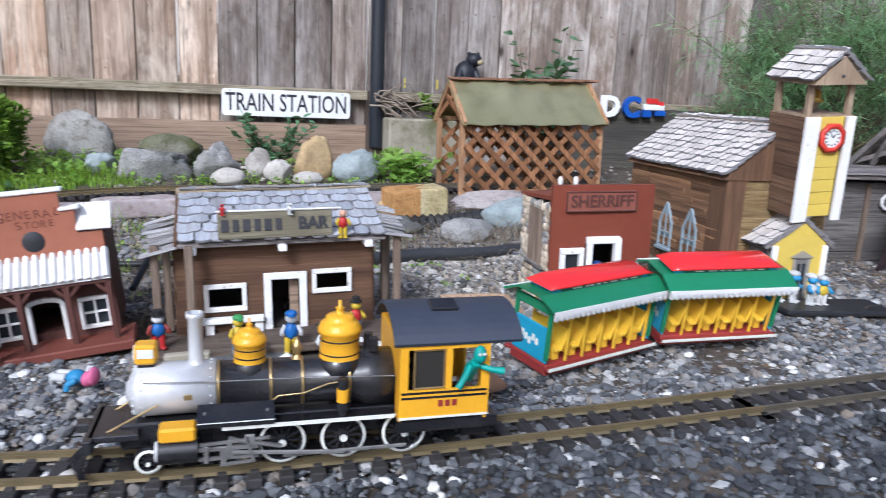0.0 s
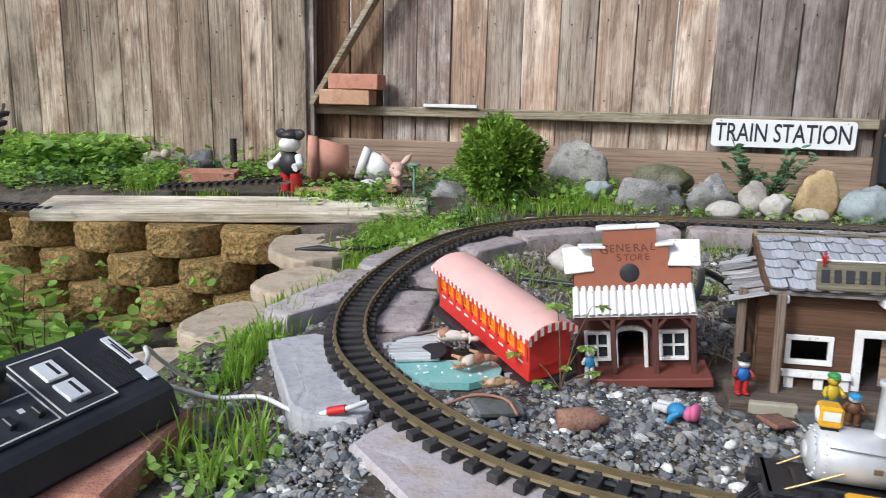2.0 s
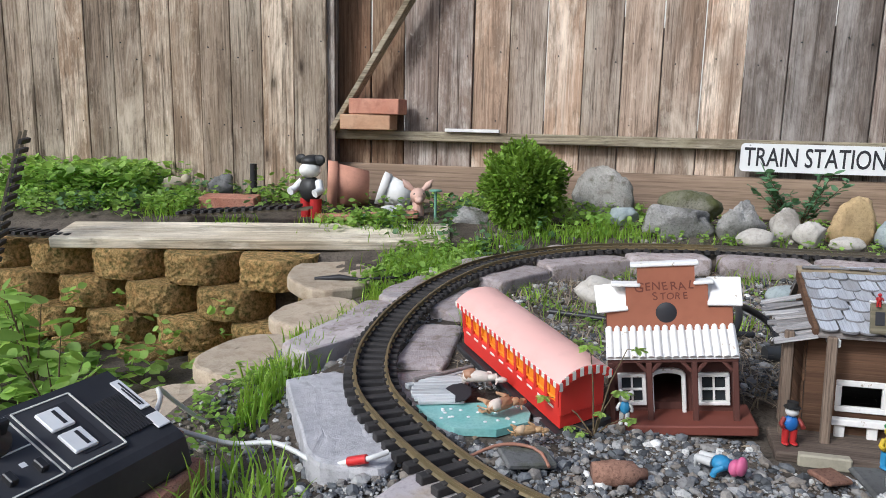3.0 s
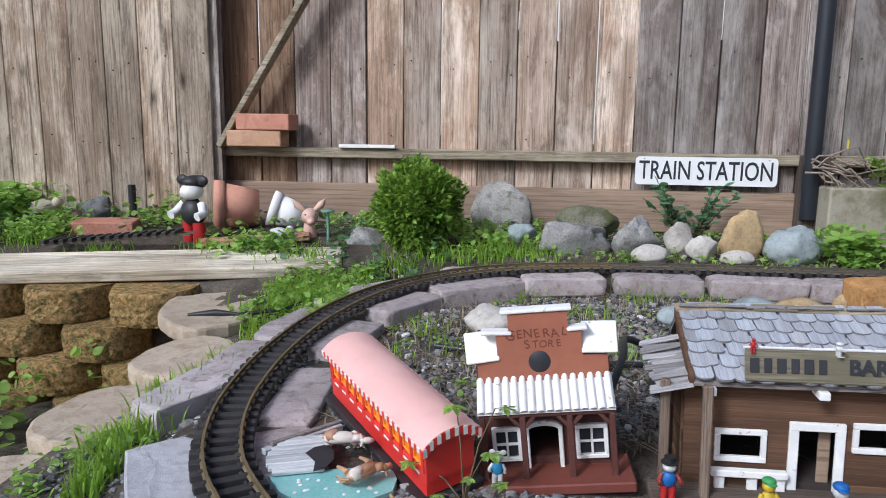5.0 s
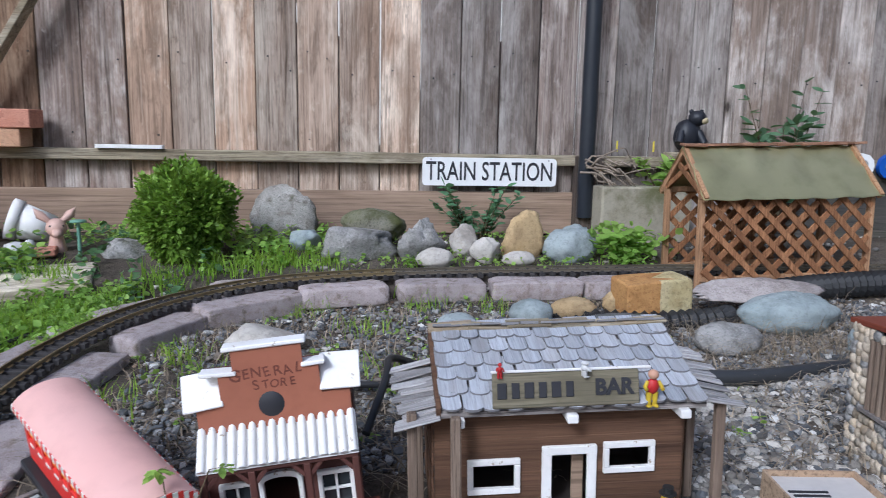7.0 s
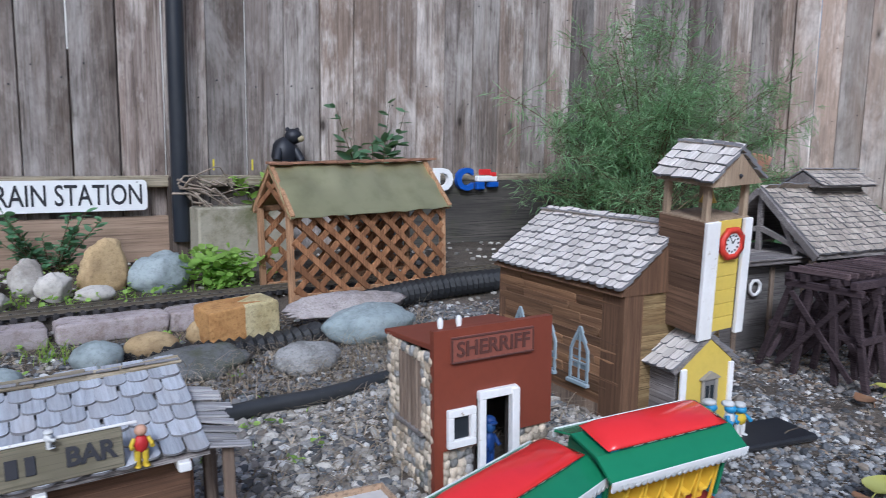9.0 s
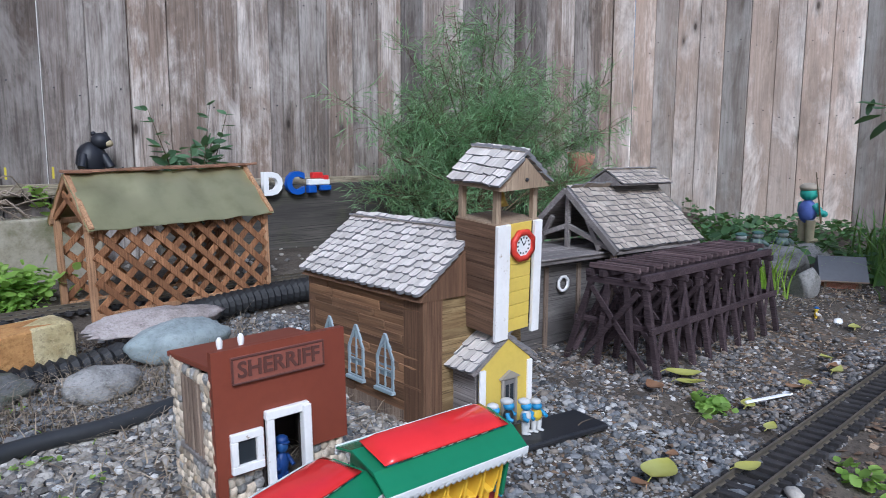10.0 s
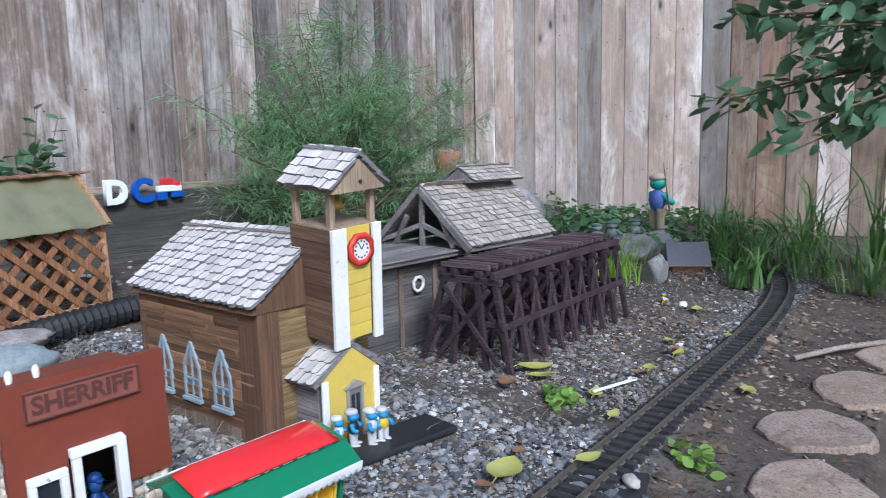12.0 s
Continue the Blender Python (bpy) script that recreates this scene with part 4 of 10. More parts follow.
SLAT_GREY = timber("split_slat_wood", (0.47, 0.465, 0.46), (0.26, 0.24, 0.23), "x", 4.0, 0.3, 0.0, 0, 0.85, 0.5, 0.0008, hard=0.6)
PALE_SHINGLE = timber("pale_shingle", (0.77, 0.73, 0.68), (0.53, 0.475, 0.42), "y", 4.0, 0.16, 0.0, 0, 0.85, 0.4, 0.0006, hard=0.5)
TAN_SHINGLE = timber("tan_shingle", (0.54, 0.48, 0.41), (0.3, 0.255, 0.21), "y", 4.0, 0.22, 0.0, 0, 0.85, 0.4, 0.0006, hard=0.6)
GREY_WOOD = timber("grey_wood", (0.34, 0.31, 0.29), (0.17, 0.15, 0.14), "x", 3.0, 0.18, 0.05)
GREY_WOOD_Z = timber("grey_post_wood", (0.31, 0.24, 0.18), (0.16, 0.115, 0.085), "z", 3.0, 0.15, 0.05)
RED_BROWN = paint("red_brown_paint", (0.34, 0.125, 0.07), (0.2, 0.075, 0.045), 0.75, 25, 0.4, 0.2)
MAROON = paint("maroon_paint", (0.2, 0.047, 0.023), (0.12, 0.03, 0.018), 0.6, 30, 0.4, 0.2)
STORE_BASE = paint("store_base_paint", (0.16, 0.045, 0.03), (0.09, 0.03, 0.022), 0.65, 30, 0.4, 0.2)
LETTER_BROWN = paint("letter_brown", (0.16, 0.05, 0.032), None, 0.8, 90, 0.5)
DARK_BROWN = paint("dark_brown_paint", (0.095, 0.035, 0.026), (0.05, 0.022, 0.018), 0.7, 40, 0.4, 0.2)
GLASS_DARK = paint("smoked_glass", (0.03, 0.035, 0.04), None, 0.15, 10, 0.2)
SIGN_WOOD = timber("sign_wood", (0.3, 0.27, 0.19), (0.17, 0.15, 0.1), "x", 3.0, 0.05, 0.3)
YELLOW = paint("yellow_paint", (0.66, 0.49, 0.08), (0.42, 0.33, 0.1), 0.6, 50, 0.3, 0.2, 0.04)


def window_part(parent, x0, x1, z0, z1, y, w, mats=WHITE, bars=(0, 0), label="white painted window frame", pane=True):
    """A window: a frame in the xz plane with glazing bars and a dark pane."""
    f = part("window", Mesh().border(x0, x1, z0, z1, w, y - 0.004, y + 0.003), mats, parent, label)
    for k in range(bars[0]):
        c = x0 + w + (x1 - x0 - 2 * w) * (k + 1) / (bars[0] + 1)
        part("glazing_bar", Mesh().box((c, y - 0.001, (z0 + z1) / 2), (w * 0.55, 0.003, z1 - z0 - 2 * w), 0.0004), mats, f)
    for k in range(bars[1]):
        c = z0 + w + (z1 - z0 - 2 * w) * (k + 1) / (bars[1] + 1)
        part("glazing_bar", Mesh().box(((x0 + x1) / 2, y - 0.0008, c), (x1 - x0 - 2 * w, 0.0034, w * 0.55), 0.0004), mats, f)
    if pane:
        part("pane", Mesh().box(((x0 + x1) / 2, y + 0.003, (z0 + z1) / 2), (x1 - x0 - 2 * w, 0.001, z1 - z0 - 2 * w)), GLASS_DARK, f, "dark window pane")
    return f


# ---- saloon with a shingled roof ----
def saloon():
    t = thing("saloon_building", pose(0.012, 1.319, -0.022, 0, -1.7, -1.45) @ Matrix.Diagonal((0.96, 0.876, 1.058, 1)), "brown clapboard model saloon with grey scalloped shingle roof", "model building")
    W, D, H = 0.143, 0.15, 0.138
    cuts = [(0.039, 0.095, 0.041, 0.075), (0.123, 0.184, 0.0, 0.079), (0.195, 0.251, 0.058, 0.088)]
    shell(t, -W, W, 0, D, 0, H, INSIDE_SHADE, front=cuts)
    siding(t, pose(-W, 0, 0), 2 * W, 0.004, H, 10, BROWN_WALL, cuts, seed=3)
    siding(t, pose(-W, D, 0, 0, 0, -90), D, 0.004, H, 10, BROWN_WALL, (), seed=4)
    siding(t, pose(W, 0, 0, 0, 0, 90), D, 0.004, H, 10, BROWN_WALL, (), seed=5)
    window_part(t, -0.106, -0.046, 0.039, 0.077, -0.004, 0.0065, pane=False)
    window_part(t, 0.05, 0.11, 0.056, 0.09, -0.004, 0.0065, pane=False)
    d = part("door_frame", Mesh().box((-0.0155, -0.005, 0.04), (0.011, 0.006, 0.08), 0.001).box((0.0365, -0.005, 0.04), (0.011, 0.006, 0.08), 0.001).box((0.0105, -0.0052, 0.0835), (0.063, 0.0064, 0.0095), 0.001), WHITE, t, "white painted door frame")
    part("door", Mesh().box((0.024, 0.012, 0.039), (0.014, 0.004, 0.078), 0.001), KICK, d, "half-open brown inner door")
    b = part("bench", Mesh().box((-0.067, -0.014, 0.029), (0.088, 0.012, 0.008), 0.001), WHITE, t, "white porch rail")
    for x in (-0.1, -0.062, -0.03):
        part("bench_leg", Mesh().box((x, -0.012, 0.013), (0.012, 0.006, 0.025), 0.001), WHITE, b)
    part("porch", Mesh().box((0.005, -0.045, 0.004), (0.38, 0.088, 0.012), 0.002), timber("porch_floor_wood", (0.2, 0.155, 0.12), (0.1, 0.075, 0.06), "x", 2.5, 0.1), t, "dark worn porch floor")
    part("porch_step", Mesh().box((-0.13, -0.087, 0.003), (0.06, 0.014, 0.016), 0.002), OLD_CONCRETE, t, "pale stone step block")
    for x, y in ((-0.122, -0.04), (0.178, -0.02), (-0.168, -0.02), (-0.158, 0.06), (0.172, 0.05), (0.186, 0.1)):
        part("post", Mesh().box((x, y, 0.068), (0.011, 0.011, 0.136), 0.0012), GREY_WOOD_Z, t)
    for x in (-0.118, 0.006, 0.132):
        part("beam_end", Mesh().box((x, -0.024, 0.128), (0.012, 0.03, 0.009), 0.001), WHITE, t, "white beam end under the eave")
    rise, run = 0.046, 0.158
    sl = Vector((0, run, rise)).normalized()
    L = math.hypot(run, rise)
    e = Vector((-0.137, -0.038, 0.1365))
    XL, XR, ZR = -0.137, 0.158, 0.183
    base = part("roof", Mesh().add([(XL, -0.03, 0.137), (XR, -0.03, 0.137), (XR, 0.128, ZR), (XL, 0.128, ZR), (XL, 0.2, 0.14), (XR, 0.2, 0.14), (XL, -0.03, 0.132), (XR, -0.03, 0.132), (XR, 0.128, ZR - 0.005), (XL, 0.128, ZR - 0.005), (XL, 0.2, 0.135), (XR, 0.2, 0.135)], [(0, 1, 2, 3), (3, 2, 5, 4), (6, 9, 8, 7), (9, 10, 11, 8), (0, 6, 7, 1), (4, 5, 11, 10), (1, 7, 8, 2), (2, 8, 11, 5), (0, 3, 9, 6), (3, 4, 10, 9)]), GREY_WOOD, t)
    shingles(base, e, (1, 0, 0), sl, XR - XL, L, 6, 13, GREY_SHINGLE, True, 0.0022, 5, lift=4.5)
    shingles(base, (XR, 0.2, 0.141), (-1, 0, 0), (0, -0.072, 0.042), XR - XL, 0.083, 4, 12, GREY_SHINGLE, True, 0.0022, 6)
    r = random.Random(8)
    for k in range(6):
        part("ridge_cap", Mesh().box((0, 0, 0), (0.056, 0.022, 0.003), 0.0008), RAILWOOD, t, "curled ridge strip", pose(XL + 0.024 + k * 0.0495, 0.124, ZR + 0.005 + r.uniform(-0.001, 0.002), r.uniform(2, 14), r.uniform(-3, 3), r.uniform(-2, 2)))
    part("gable", Mesh().prism([(0.0, 0.135), (0.15, 0.135), (0.128, ZR - 0.008)], -0.136, -0.133, "yz"), BROWN_WALL, t)
    part("gable", Mesh().prism([(0.0, 0.135), (0.15, 0.135), (0.128, ZR - 0.008)], 0.142, 0.145, "yz"), BROWN_WALL, t)
    part("barge_board", Mesh().bar((XL - 0.002, -0.03, 0.136), (XL - 0.002, 0.128, ZR - 0.002), 0.005, 0.012), BROWN_WALL, t, "brown barge board at the roof's end")
    # stacks of thin split slats roof the side porches
    for side, x0, x1, zz, n in ((-1, -0.186, -0.13, 0.128, 18), (1, 0.15, 0.196, 0.137, 13)):
        for k in range(n):
            y = -0.03 + k * 0.135 / n
            m = axes_pose(((x0 + x1) / 2 + r.uniform(-0.005, 0.005), y, zz + 0.0225 * k / n + r.uniform(-0.003, 0.003)), (1, r.uniform(-0.2, 0.2), -0.2 * side + r.uniform(-0.07, 0.07)), (0, 1, 0.2))
            part("porch_slat", Mesh().box((0, 0, 0), (x1 - x0 + r.uniform(-0.012, 0.008), 0.016, 0.0022), 0.0006), SLAT_GREY, t, "", m @ pose(0, 0, 0, -9, 0, 0))
    s = part("sign", Mesh().box((0, 0, 0), (0.16, 0.005, 0.0345), 0.001), SIGN_WOOD, t, "mossy wooden saloon sign with dark letters", pose(-0.002, -0.035, 0.159, -14, 0, 0))
    part("sign_trim", Mesh().box((0.006, -0.001, 0.0188), (0.175, 0.006, 0.0025), 0.0006), WHITE, s, "white strip along the sign's top")
    letters("BAR", 0.022, INK, s, pose(0.052, -0.0032, 0) @ UPRIGHT, width=0.043, bold=0.0008)
    for k in range(6):
        part("painted_bar", Mesh().box((-0.07 + k * 0.0147, -0.0032, 0), (0.0085 if k % 2 else 0.0102, 0.0016, 0.0155), 0.0004), INK, s)
    return t


saloon()


# ---- store with a stepped front ----
def store():
    t = thing("general_store_building", pose(-0.281, 1.339, -0.024, 0, -6.2, 2.3) @ Matrix.Diagonal((0.924, 1, 0.95, 1)), "red-brown model general store with stepped front, leaning over", "model building")
    cuts = [(0.016, 0.05, 0.022, 0.06), (0.063, 0.103, 0.004, 0.066), (0.128, 0.165, 0.022, 0.06)]
    shell(t, -0.088, 0.088, 0.0, 0.13, 0.004, 0.15, DARK_BROWN, 0.005, front=cuts)
    part("porch", Mesh().box((0.006, -0.014, 0.0), (0.204, 0.078, 0.014), 0.002), STORE_BASE, t, "dark maroon base board")
    front = [(-0.086, 0.09), (0.086, 0.09), (0.086, 0.158), (0.054, 0.158), (0.054, 0.191), (0.037, 0.191), (0.037, 0.218), (-0.041, 0.218), (-0.041, 0.191), (-0.058, 0.191), (-0.058, 0.158), (-0.086, 0.158)]
    part("parapet", Mesh().prism(front, -0.006, -0.001, "xz"), RED_BROWN, t, "red-brown stepped parapet")
    for x0, x1, z, lean in ((-0.05, 0.043, 0.2205, 0), (-0.078, -0.037, 0.1935, 2.5), (0.035, 0.062, 0.1935, -2)):
        part("coping", Mesh().box((0, 0, 0), (x1 - x0, 0.02, 0.005), 0.0012), WHITE, t, "white painted coping", pose((x0 + x1) / 2, 0.001, z, 0, lean, 0))
    # slanting white boards close the roof on both sides of the parapet
    for x, z, w, turn, lean in ((-0.079, 0.1735, 0.044, 4, -3), (0.077, 0.178, 0.046, -3, 2)):
        part("roof_end", Mesh().box((0, 0, 0), (w, 0.004, 0.043), 0.001), WHITE, t, "white painted slanting roof end", pose(x, 0.0035, z, -38, lean, turn))
    part("roof", Mesh().add([(-0.088, 0.012, 0.15), (0.088, 0.012, 0.15), (0.088, 0.135, 0.15), (-0.088, 0.135, 0.15), (-0.088, 0.067, 0.178), (0.088, 0.067, 0.178)], [(0, 1, 5, 4), (2, 3, 4, 5), (0, 4, 3), (1, 2, 5), (0, 3, 2, 1)]), DARK_BROWN, t)
    part("vent_hole", Mesh().lathe((-0.003, -0.0065, 0.1525), [(0.0, -0.0005), (0.0135, -0.0005), (0.0152, 0.001)], 20, "y"), INK, t, "round black hole")
    # lettering painted by hand, each letter a little askew
    hand = random.Random(21)
    for word, size, cx, cz, step in (("GENERAL", 0.0165, -0.004, 0.1895, 0.0118), ("STORE", 0.0135, 0.003, 0.1755, 0.0102)):
        for k, ch in enumerate(word):
            big = 1.2 if k == 0 else 1.0
            letters(ch, size * big, LETTER_BROWN, t, pose(cx + (k - (len(word) - 1) / 2) * step, -0.0062, cz + hand.uniform(-0.0012, 0.0012) + 0.0008 * (k == 3)) @ Matrix.Rotation(radians(hand.uniform(-9, 9)), 4, "Y") @ UPRIGHT, 0.0003, shear=hand.uniform(-0.12, 0.12), bold=0.0001)
    aw = part("awning", Mesh().add([(-0.089, -0.036, 0.0985), (0.089, -0.036, 0.0985), (0.089, -0.002, 0.131), (-0.089, -0.002, 0.131), (-0.089, -0.036, 0.0955), (0.089, -0.036, 0.0955), (0.089, -0.002, 0.128), (-0.089, -0.002, 0.128)], [(0, 1, 2, 3), (4, 7, 6, 5), (0, 4, 5, 1), (2, 6, 7, 3), (1, 5, 6, 2), (0, 3, 7, 4)]), WHITE, t, "white corrugated awning")
    for k in range(16):
        x = -0.0835 + k * 0.01113
        part("rib", Mesh().cyl((x, -0.037 - hand.uniform(0, 0.0015), 0.0985), (x, -0.003, 0.1325), 0.0046, 0.0043, 8), WHITE, aw)
    for x0, x1 in ((-0.075, -0.035), (0.037, 0.08)):
        window_part(t, x0, x1, 0.017, 0.064, -0.002, 0.0055, WHITE, (1, 1), "white four-light window")
    dx, dw, dz = -0.005, 0.0225, 0.061
    arc = [(dx + dw * math.cos(math.pi * k / 10), dz + 0.0075 * math.sin(math.pi * k / 10)) for k in range(11)]
    door = Mesh()
    for p0, p1 in zip(arc, arc[1:]):
        door.bar((p0[0], -0.003, p0[1]), (p1[0], -0.003, p1[1]), 0.007, 0.0065)
    door.box((dx - dw, -0.003, 0.034), (0.006, 0.007, 0.056), 0.001).box((dx + dw, -0.003, 0.034), (0.006, 0.007, 0.056), 0.001)
    part("door_frame", door, WHITE, t, "white arched door frame")
    part("porch_beam", Mesh().box((0, -0.03, 0.0935), (0.176, 0.007, 0.008), 0.001), DARK_BROWN, t, "dark porch beam")
    for x in (-0.084, -0.031, 0.03, 0.084):
        ps = part("porch_post", Mesh().box((x, -0.03, 0.047), (0.008, 0.008, 0.086), 0.001), DARK_BROWN, t)
        for q in (-1, 1):
            if abs(x + q * 0.012) < 0.085:
                part("bracket", Mesh().bar((x + q * 0.003, -0.03, 0.076), (x + q * 0.016, -0.03, 0.09), 0.005, 0.005, 0.0006), DARK_BROWN, ps)
    return t


store()


# ---- sheriff's office with pebble walls ----
def sheriff():
    t = thing("sheriff_office_building", pose(0.5505, 1.339, -0.042, 0, -1.3, -5.1) @ Matrix.Diagonal((0.92, 0.96, 1.08, 1)), "maroon model sheriff office with pebble walls and white door", "model building")
    shell(t, -0.094, 0.094, 0.012, 0.145, 0, 0.185, INSIDE_SHADE, front=[(0.017, 0.049, 0.08, 0.118), (0.068, 0.123, 0.0, 0.13)], left=[(0.04, 0.1, 0.09, 0.17)])
    face = [(-0.1, 0.0), (-0.086, 0.0), (-0.086, 0.07), (-0.032, 0.07), (-0.032, 0.135), (0.036, 0.135), (0.036, 0.078), (0.1, 0.078), (0.1, 0.219), (-0.1, 0.219)]
    n = len(face)
    f = Mesh().add([(x, y, z) for y in (-0.0015, 0.0095) for x, z in face], [(0, 1, 2, 9), (2, 3, 4, 9), (9, 4, 5, 8), (5, 6, 7, 8), (10, 19, 12, 11), (12, 19, 14, 13), (19, 18, 15, 14), (15, 18, 17, 16)] + [(i, i + n, (i + 1) % n + n, (i + 1) % n) for i in range(n)])
    part("false_front", f, MAROON, t, "flat maroon false front")
    part("roof", Mesh().box((0, 0.083, 0.193), (0.2, 0.15, 0.007), 0.001, Euler((radians(-4), 0, 0)).to_matrix()), MAROON, t, "flat maroon roof board")
    window_part(t, -0.082, -0.036, 0.074, 0.122, -0.0056, 0.0095, WHITE, label="white square window frame")
    part("door_frame", Mesh().box((-0.024, -0.004, 0.068), (0.011, 0.008, 0.136), 0.001).box((0.03, -0.006, 0.068), (0.013, 0.012, 0.136), 0.001).box((0.002, -0.0045, 0.133), (0.066, 0.009, 0.011), 0.001), WHITE, t, "chipped white door frame")
    s = part("sign", Mesh().box((0, 0, 0), (0.138, 0.005, 0.032), 0.001), paint("sign_red", (0.26, 0.085, 0.055), (0.14, 0.05, 0.04), 0.8, 60, 0.5), t, "red-brown carved name board", pose(-0.006, -0.004, 0.194))
    part("sign_border", Mesh().border(-0.069, 0.069, -0.016, 0.016, 0.0025, -0.004, -0.001), DARK_BROWN, s)
    letters("SHERRIFF", 0.026, DARK_BROWN, s, pose(0, -0.0035, 0) @ UPRIGHT, 0.0008, width=0.122, bold=0.0006)
    for x in (-0.078, -0.048):
        part("finial", Mesh().lathe((x, 0.02, 0.209), [(0.0055, 0), (0.0055, 0.003), (0.003, 0.007), (0.0045, 0.012), (0.0045, 0.017), (0.002, 0.021), (0.0, 0.021)], 10), WHITE, t, "small white roof finial")
    logs = GREY_WOOD_Z
    for k in range(6):
        y = 0.04 + k * 0.0125
        part("log", Mesh().cyl((-0.097, y, 0.085), (-0.097, y, 0.175), 0.0052, 0.0048, 8), logs, t)
    part("log_sill", Mesh().box((-0.1, 0.073, 0.083), (0.008, 0.085, 0.006), 0.001), GREY_WOOD, t)
    r = random.Random(12)
    stones = []
    for k in range(8):
        stones.append(Mesh().ball((0, 0, 0), (0.0098 * r.uniform(0.75, 1.3), 0.0065, 0.0076 * r.uniform(0.75, 1.25)), 8, 6, 0, 0.25, 1.5, k * 3.3).data("stone", [FACING, FACING, FACING, ROCK_GREY][k % 4]))
    def face_stones(origin, u, spans):
        for a0, a1, z0, z1 in spans:
            z = z0 + 0.005
            while z < z1:
                a = a0 + r.uniform(0.002, 0.008)
                while a < a1:
                    p = Vector(origin) + Vector(u) * a
                    part("stone", r.choice(stones), ROCK_PALE, t, "", axes_pose((p.x, p.y, z + r.uniform(-0.002, 0.002)), u, Vector((0, 0, 1)).cross(Vector(u))) @ pose(0, 0, 0, r.uniform(-20, 20), r.uniform(0, 360), 0))
                    a += 0.0128
                z += 0.0108
    face_stones((-0.1, 0.0095, 0), (1, 0, 0), [(0.016, 0.066, 0.0, 0.07), (0.138, 0.2, 0.0, 0.074)])
    face_stones((-0.0955, 0.148, 0), (0, -1, 0), [(0.0, 0.14, 0.0, 0.08), (0.0, 0.036, 0.08, 0.185), (0.11, 0.14, 0.08, 0.185), (0.036, 0.11, 0.174, 0.186)])
    return t


sheriff()


# ---- church with a bell tower ----
def church():
    t = thing("church_building", pose(0.931, 1.515, -0.038, 0, 0, -3.8) @ Matrix.Diagonal((0.852, 1.0, 1.045, 1)), "brown model church with pale shingles and yellow bell tower", "model building")
    X, Y, H = 0.128, 0.165, 0.243
    # the windows run along y on the near long side
    wins = [(0.048, 0.09), (0.132, 0.174), (0.216, 0.258)]
    cuts = [(a, b, 0.078, 0.15) for a, b in wins]
    shell(t, -X, X, -Y, Y, 0, H, INSIDE_SHADE, 0.005)
    side = pose(-X, Y, 0, 0, 0, -90)
    rw = random.Random(21)
    for k in range(13):
        # rough split boards, each in two or three lengths
        z, h = 0.05 + (k + 0.5) * (H - 0.05) / 13, (H - 0.05) / 13
        cut = sorted([0.0, 2 * Y] + [rw.uniform(0.04, 2 * Y - 0.04) for _ in range(rw.choice((1, 2)))])
        for a, b in zip(cut, cut[1:]):
            part("board", Mesh().block((0, 0, 0), (b - a - 0.0006, 0.007, h * 1.08), rw.uniform(0, 9), 0.12, 0.18, 20, 8, 60.0), BROWN_WALL_Y, t, "", side @ pose((a + b) / 2, -0.002 + rw.uniform(-0.0012, 0.0008), z, 7 + rw.uniform(-3, 3), rw.uniform(-0.4, 0.4), 0))
    for k in range(11):
        part("skirt_board", Mesh().box((k * 0.0305 + 0.014, -0.002, 0.026), (0.029, 0.004, 0.05), 0.0008), GREY_WOOD_Z, t, "", side)
    siding(t, pose(-X, -Y, 0), 2 * X, 0.02, H, 14, timber("ochre_siding", (0.34, 0.25, 0.12), (0.17, 0.11, 0.05), "x", 3, 0.2), (), 0.003, 5, 22)
    part("corner_board", Mesh().box((-X - 0.002, -Y + 0.02, H / 2), (0.008, 0.05, H), 0.001).box((-X + 0.018, -Y - 0.003, H / 2), (0.042, 0.007, H), 0.001), BROWN_WALL_Z, t, "wide brown corner boards")
    part("corner_board", Mesh().box((-X - 0.002, Y - 0.008, H / 2), (0.008, 0.022, H), 0.001), BROWN_WALL_Z, t)
    blue = paint("pale_blue_frame", (0.3, 0.37, 0.41), (0.2, 0.24, 0.27), 0.6, 60, 0.3)
    for a, b in wins:
        c, w = (a + b) / 2, (b - a) / 2
        arch = [(-w, 0.075), (w, 0.075), (w, 0.125)] + [(w * math.cos(q * 0.5), 0.125 + 0.034 * math.sin(q) ** 0.8) for q in (0.5, 0.9, 1.25)] + [(0.0, 0.163)] + [(-w * math.cos(q * 0.5), 0.125 + 0.034 * math.sin(q) ** 0.8) for q in (1.25, 0.9, 0.5)] + [(-w, 0.125)]
        arch = [(p * 1.0 if i < 3 or i > 9 else p * (1 - (z - 0.125) / 0.04), z) for i, (p, z) in enumerate(arch)]
        # blue-grey pane colour is the sky's reflection, painted on
        wd = part("window", Mesh().prism([(p * 0.8, 0.08 + (z - 0.075) * 0.92) for p, z in arch], -0.0045, -0.003, "xz"), paint("sky_reflection_pane", (0.2, 0.25, 0.28), (0.1, 0.13, 0.15), 0.2), t, "pointed window with pale blue-grey frame", side @ pose(c, 0, 0))
        fr = Mesh()
        for p, q in zip(arch, arch[1:] + arch[:1]):
            fr.bar((p[0], -0.006, p[1]), (q[0], -0.006, q[1]), 0.005, 0.006, 0, 0, (0, 1, 0))
        part("frame", fr, blue, wd)
        part("glazing_bar", Mesh().box((0, -0.006, 0.118), (0.003, 0.004, 0.08)).box((0, -0.006, 0.105), (2 * w, 0.004, 0.003)), blue, wd)
        part("sill", Mesh().box((0, -0.008, 0.072), (2 * w + 0.01, 0.012, 0.006), 0.001), blue, wd)
    top = 0.32
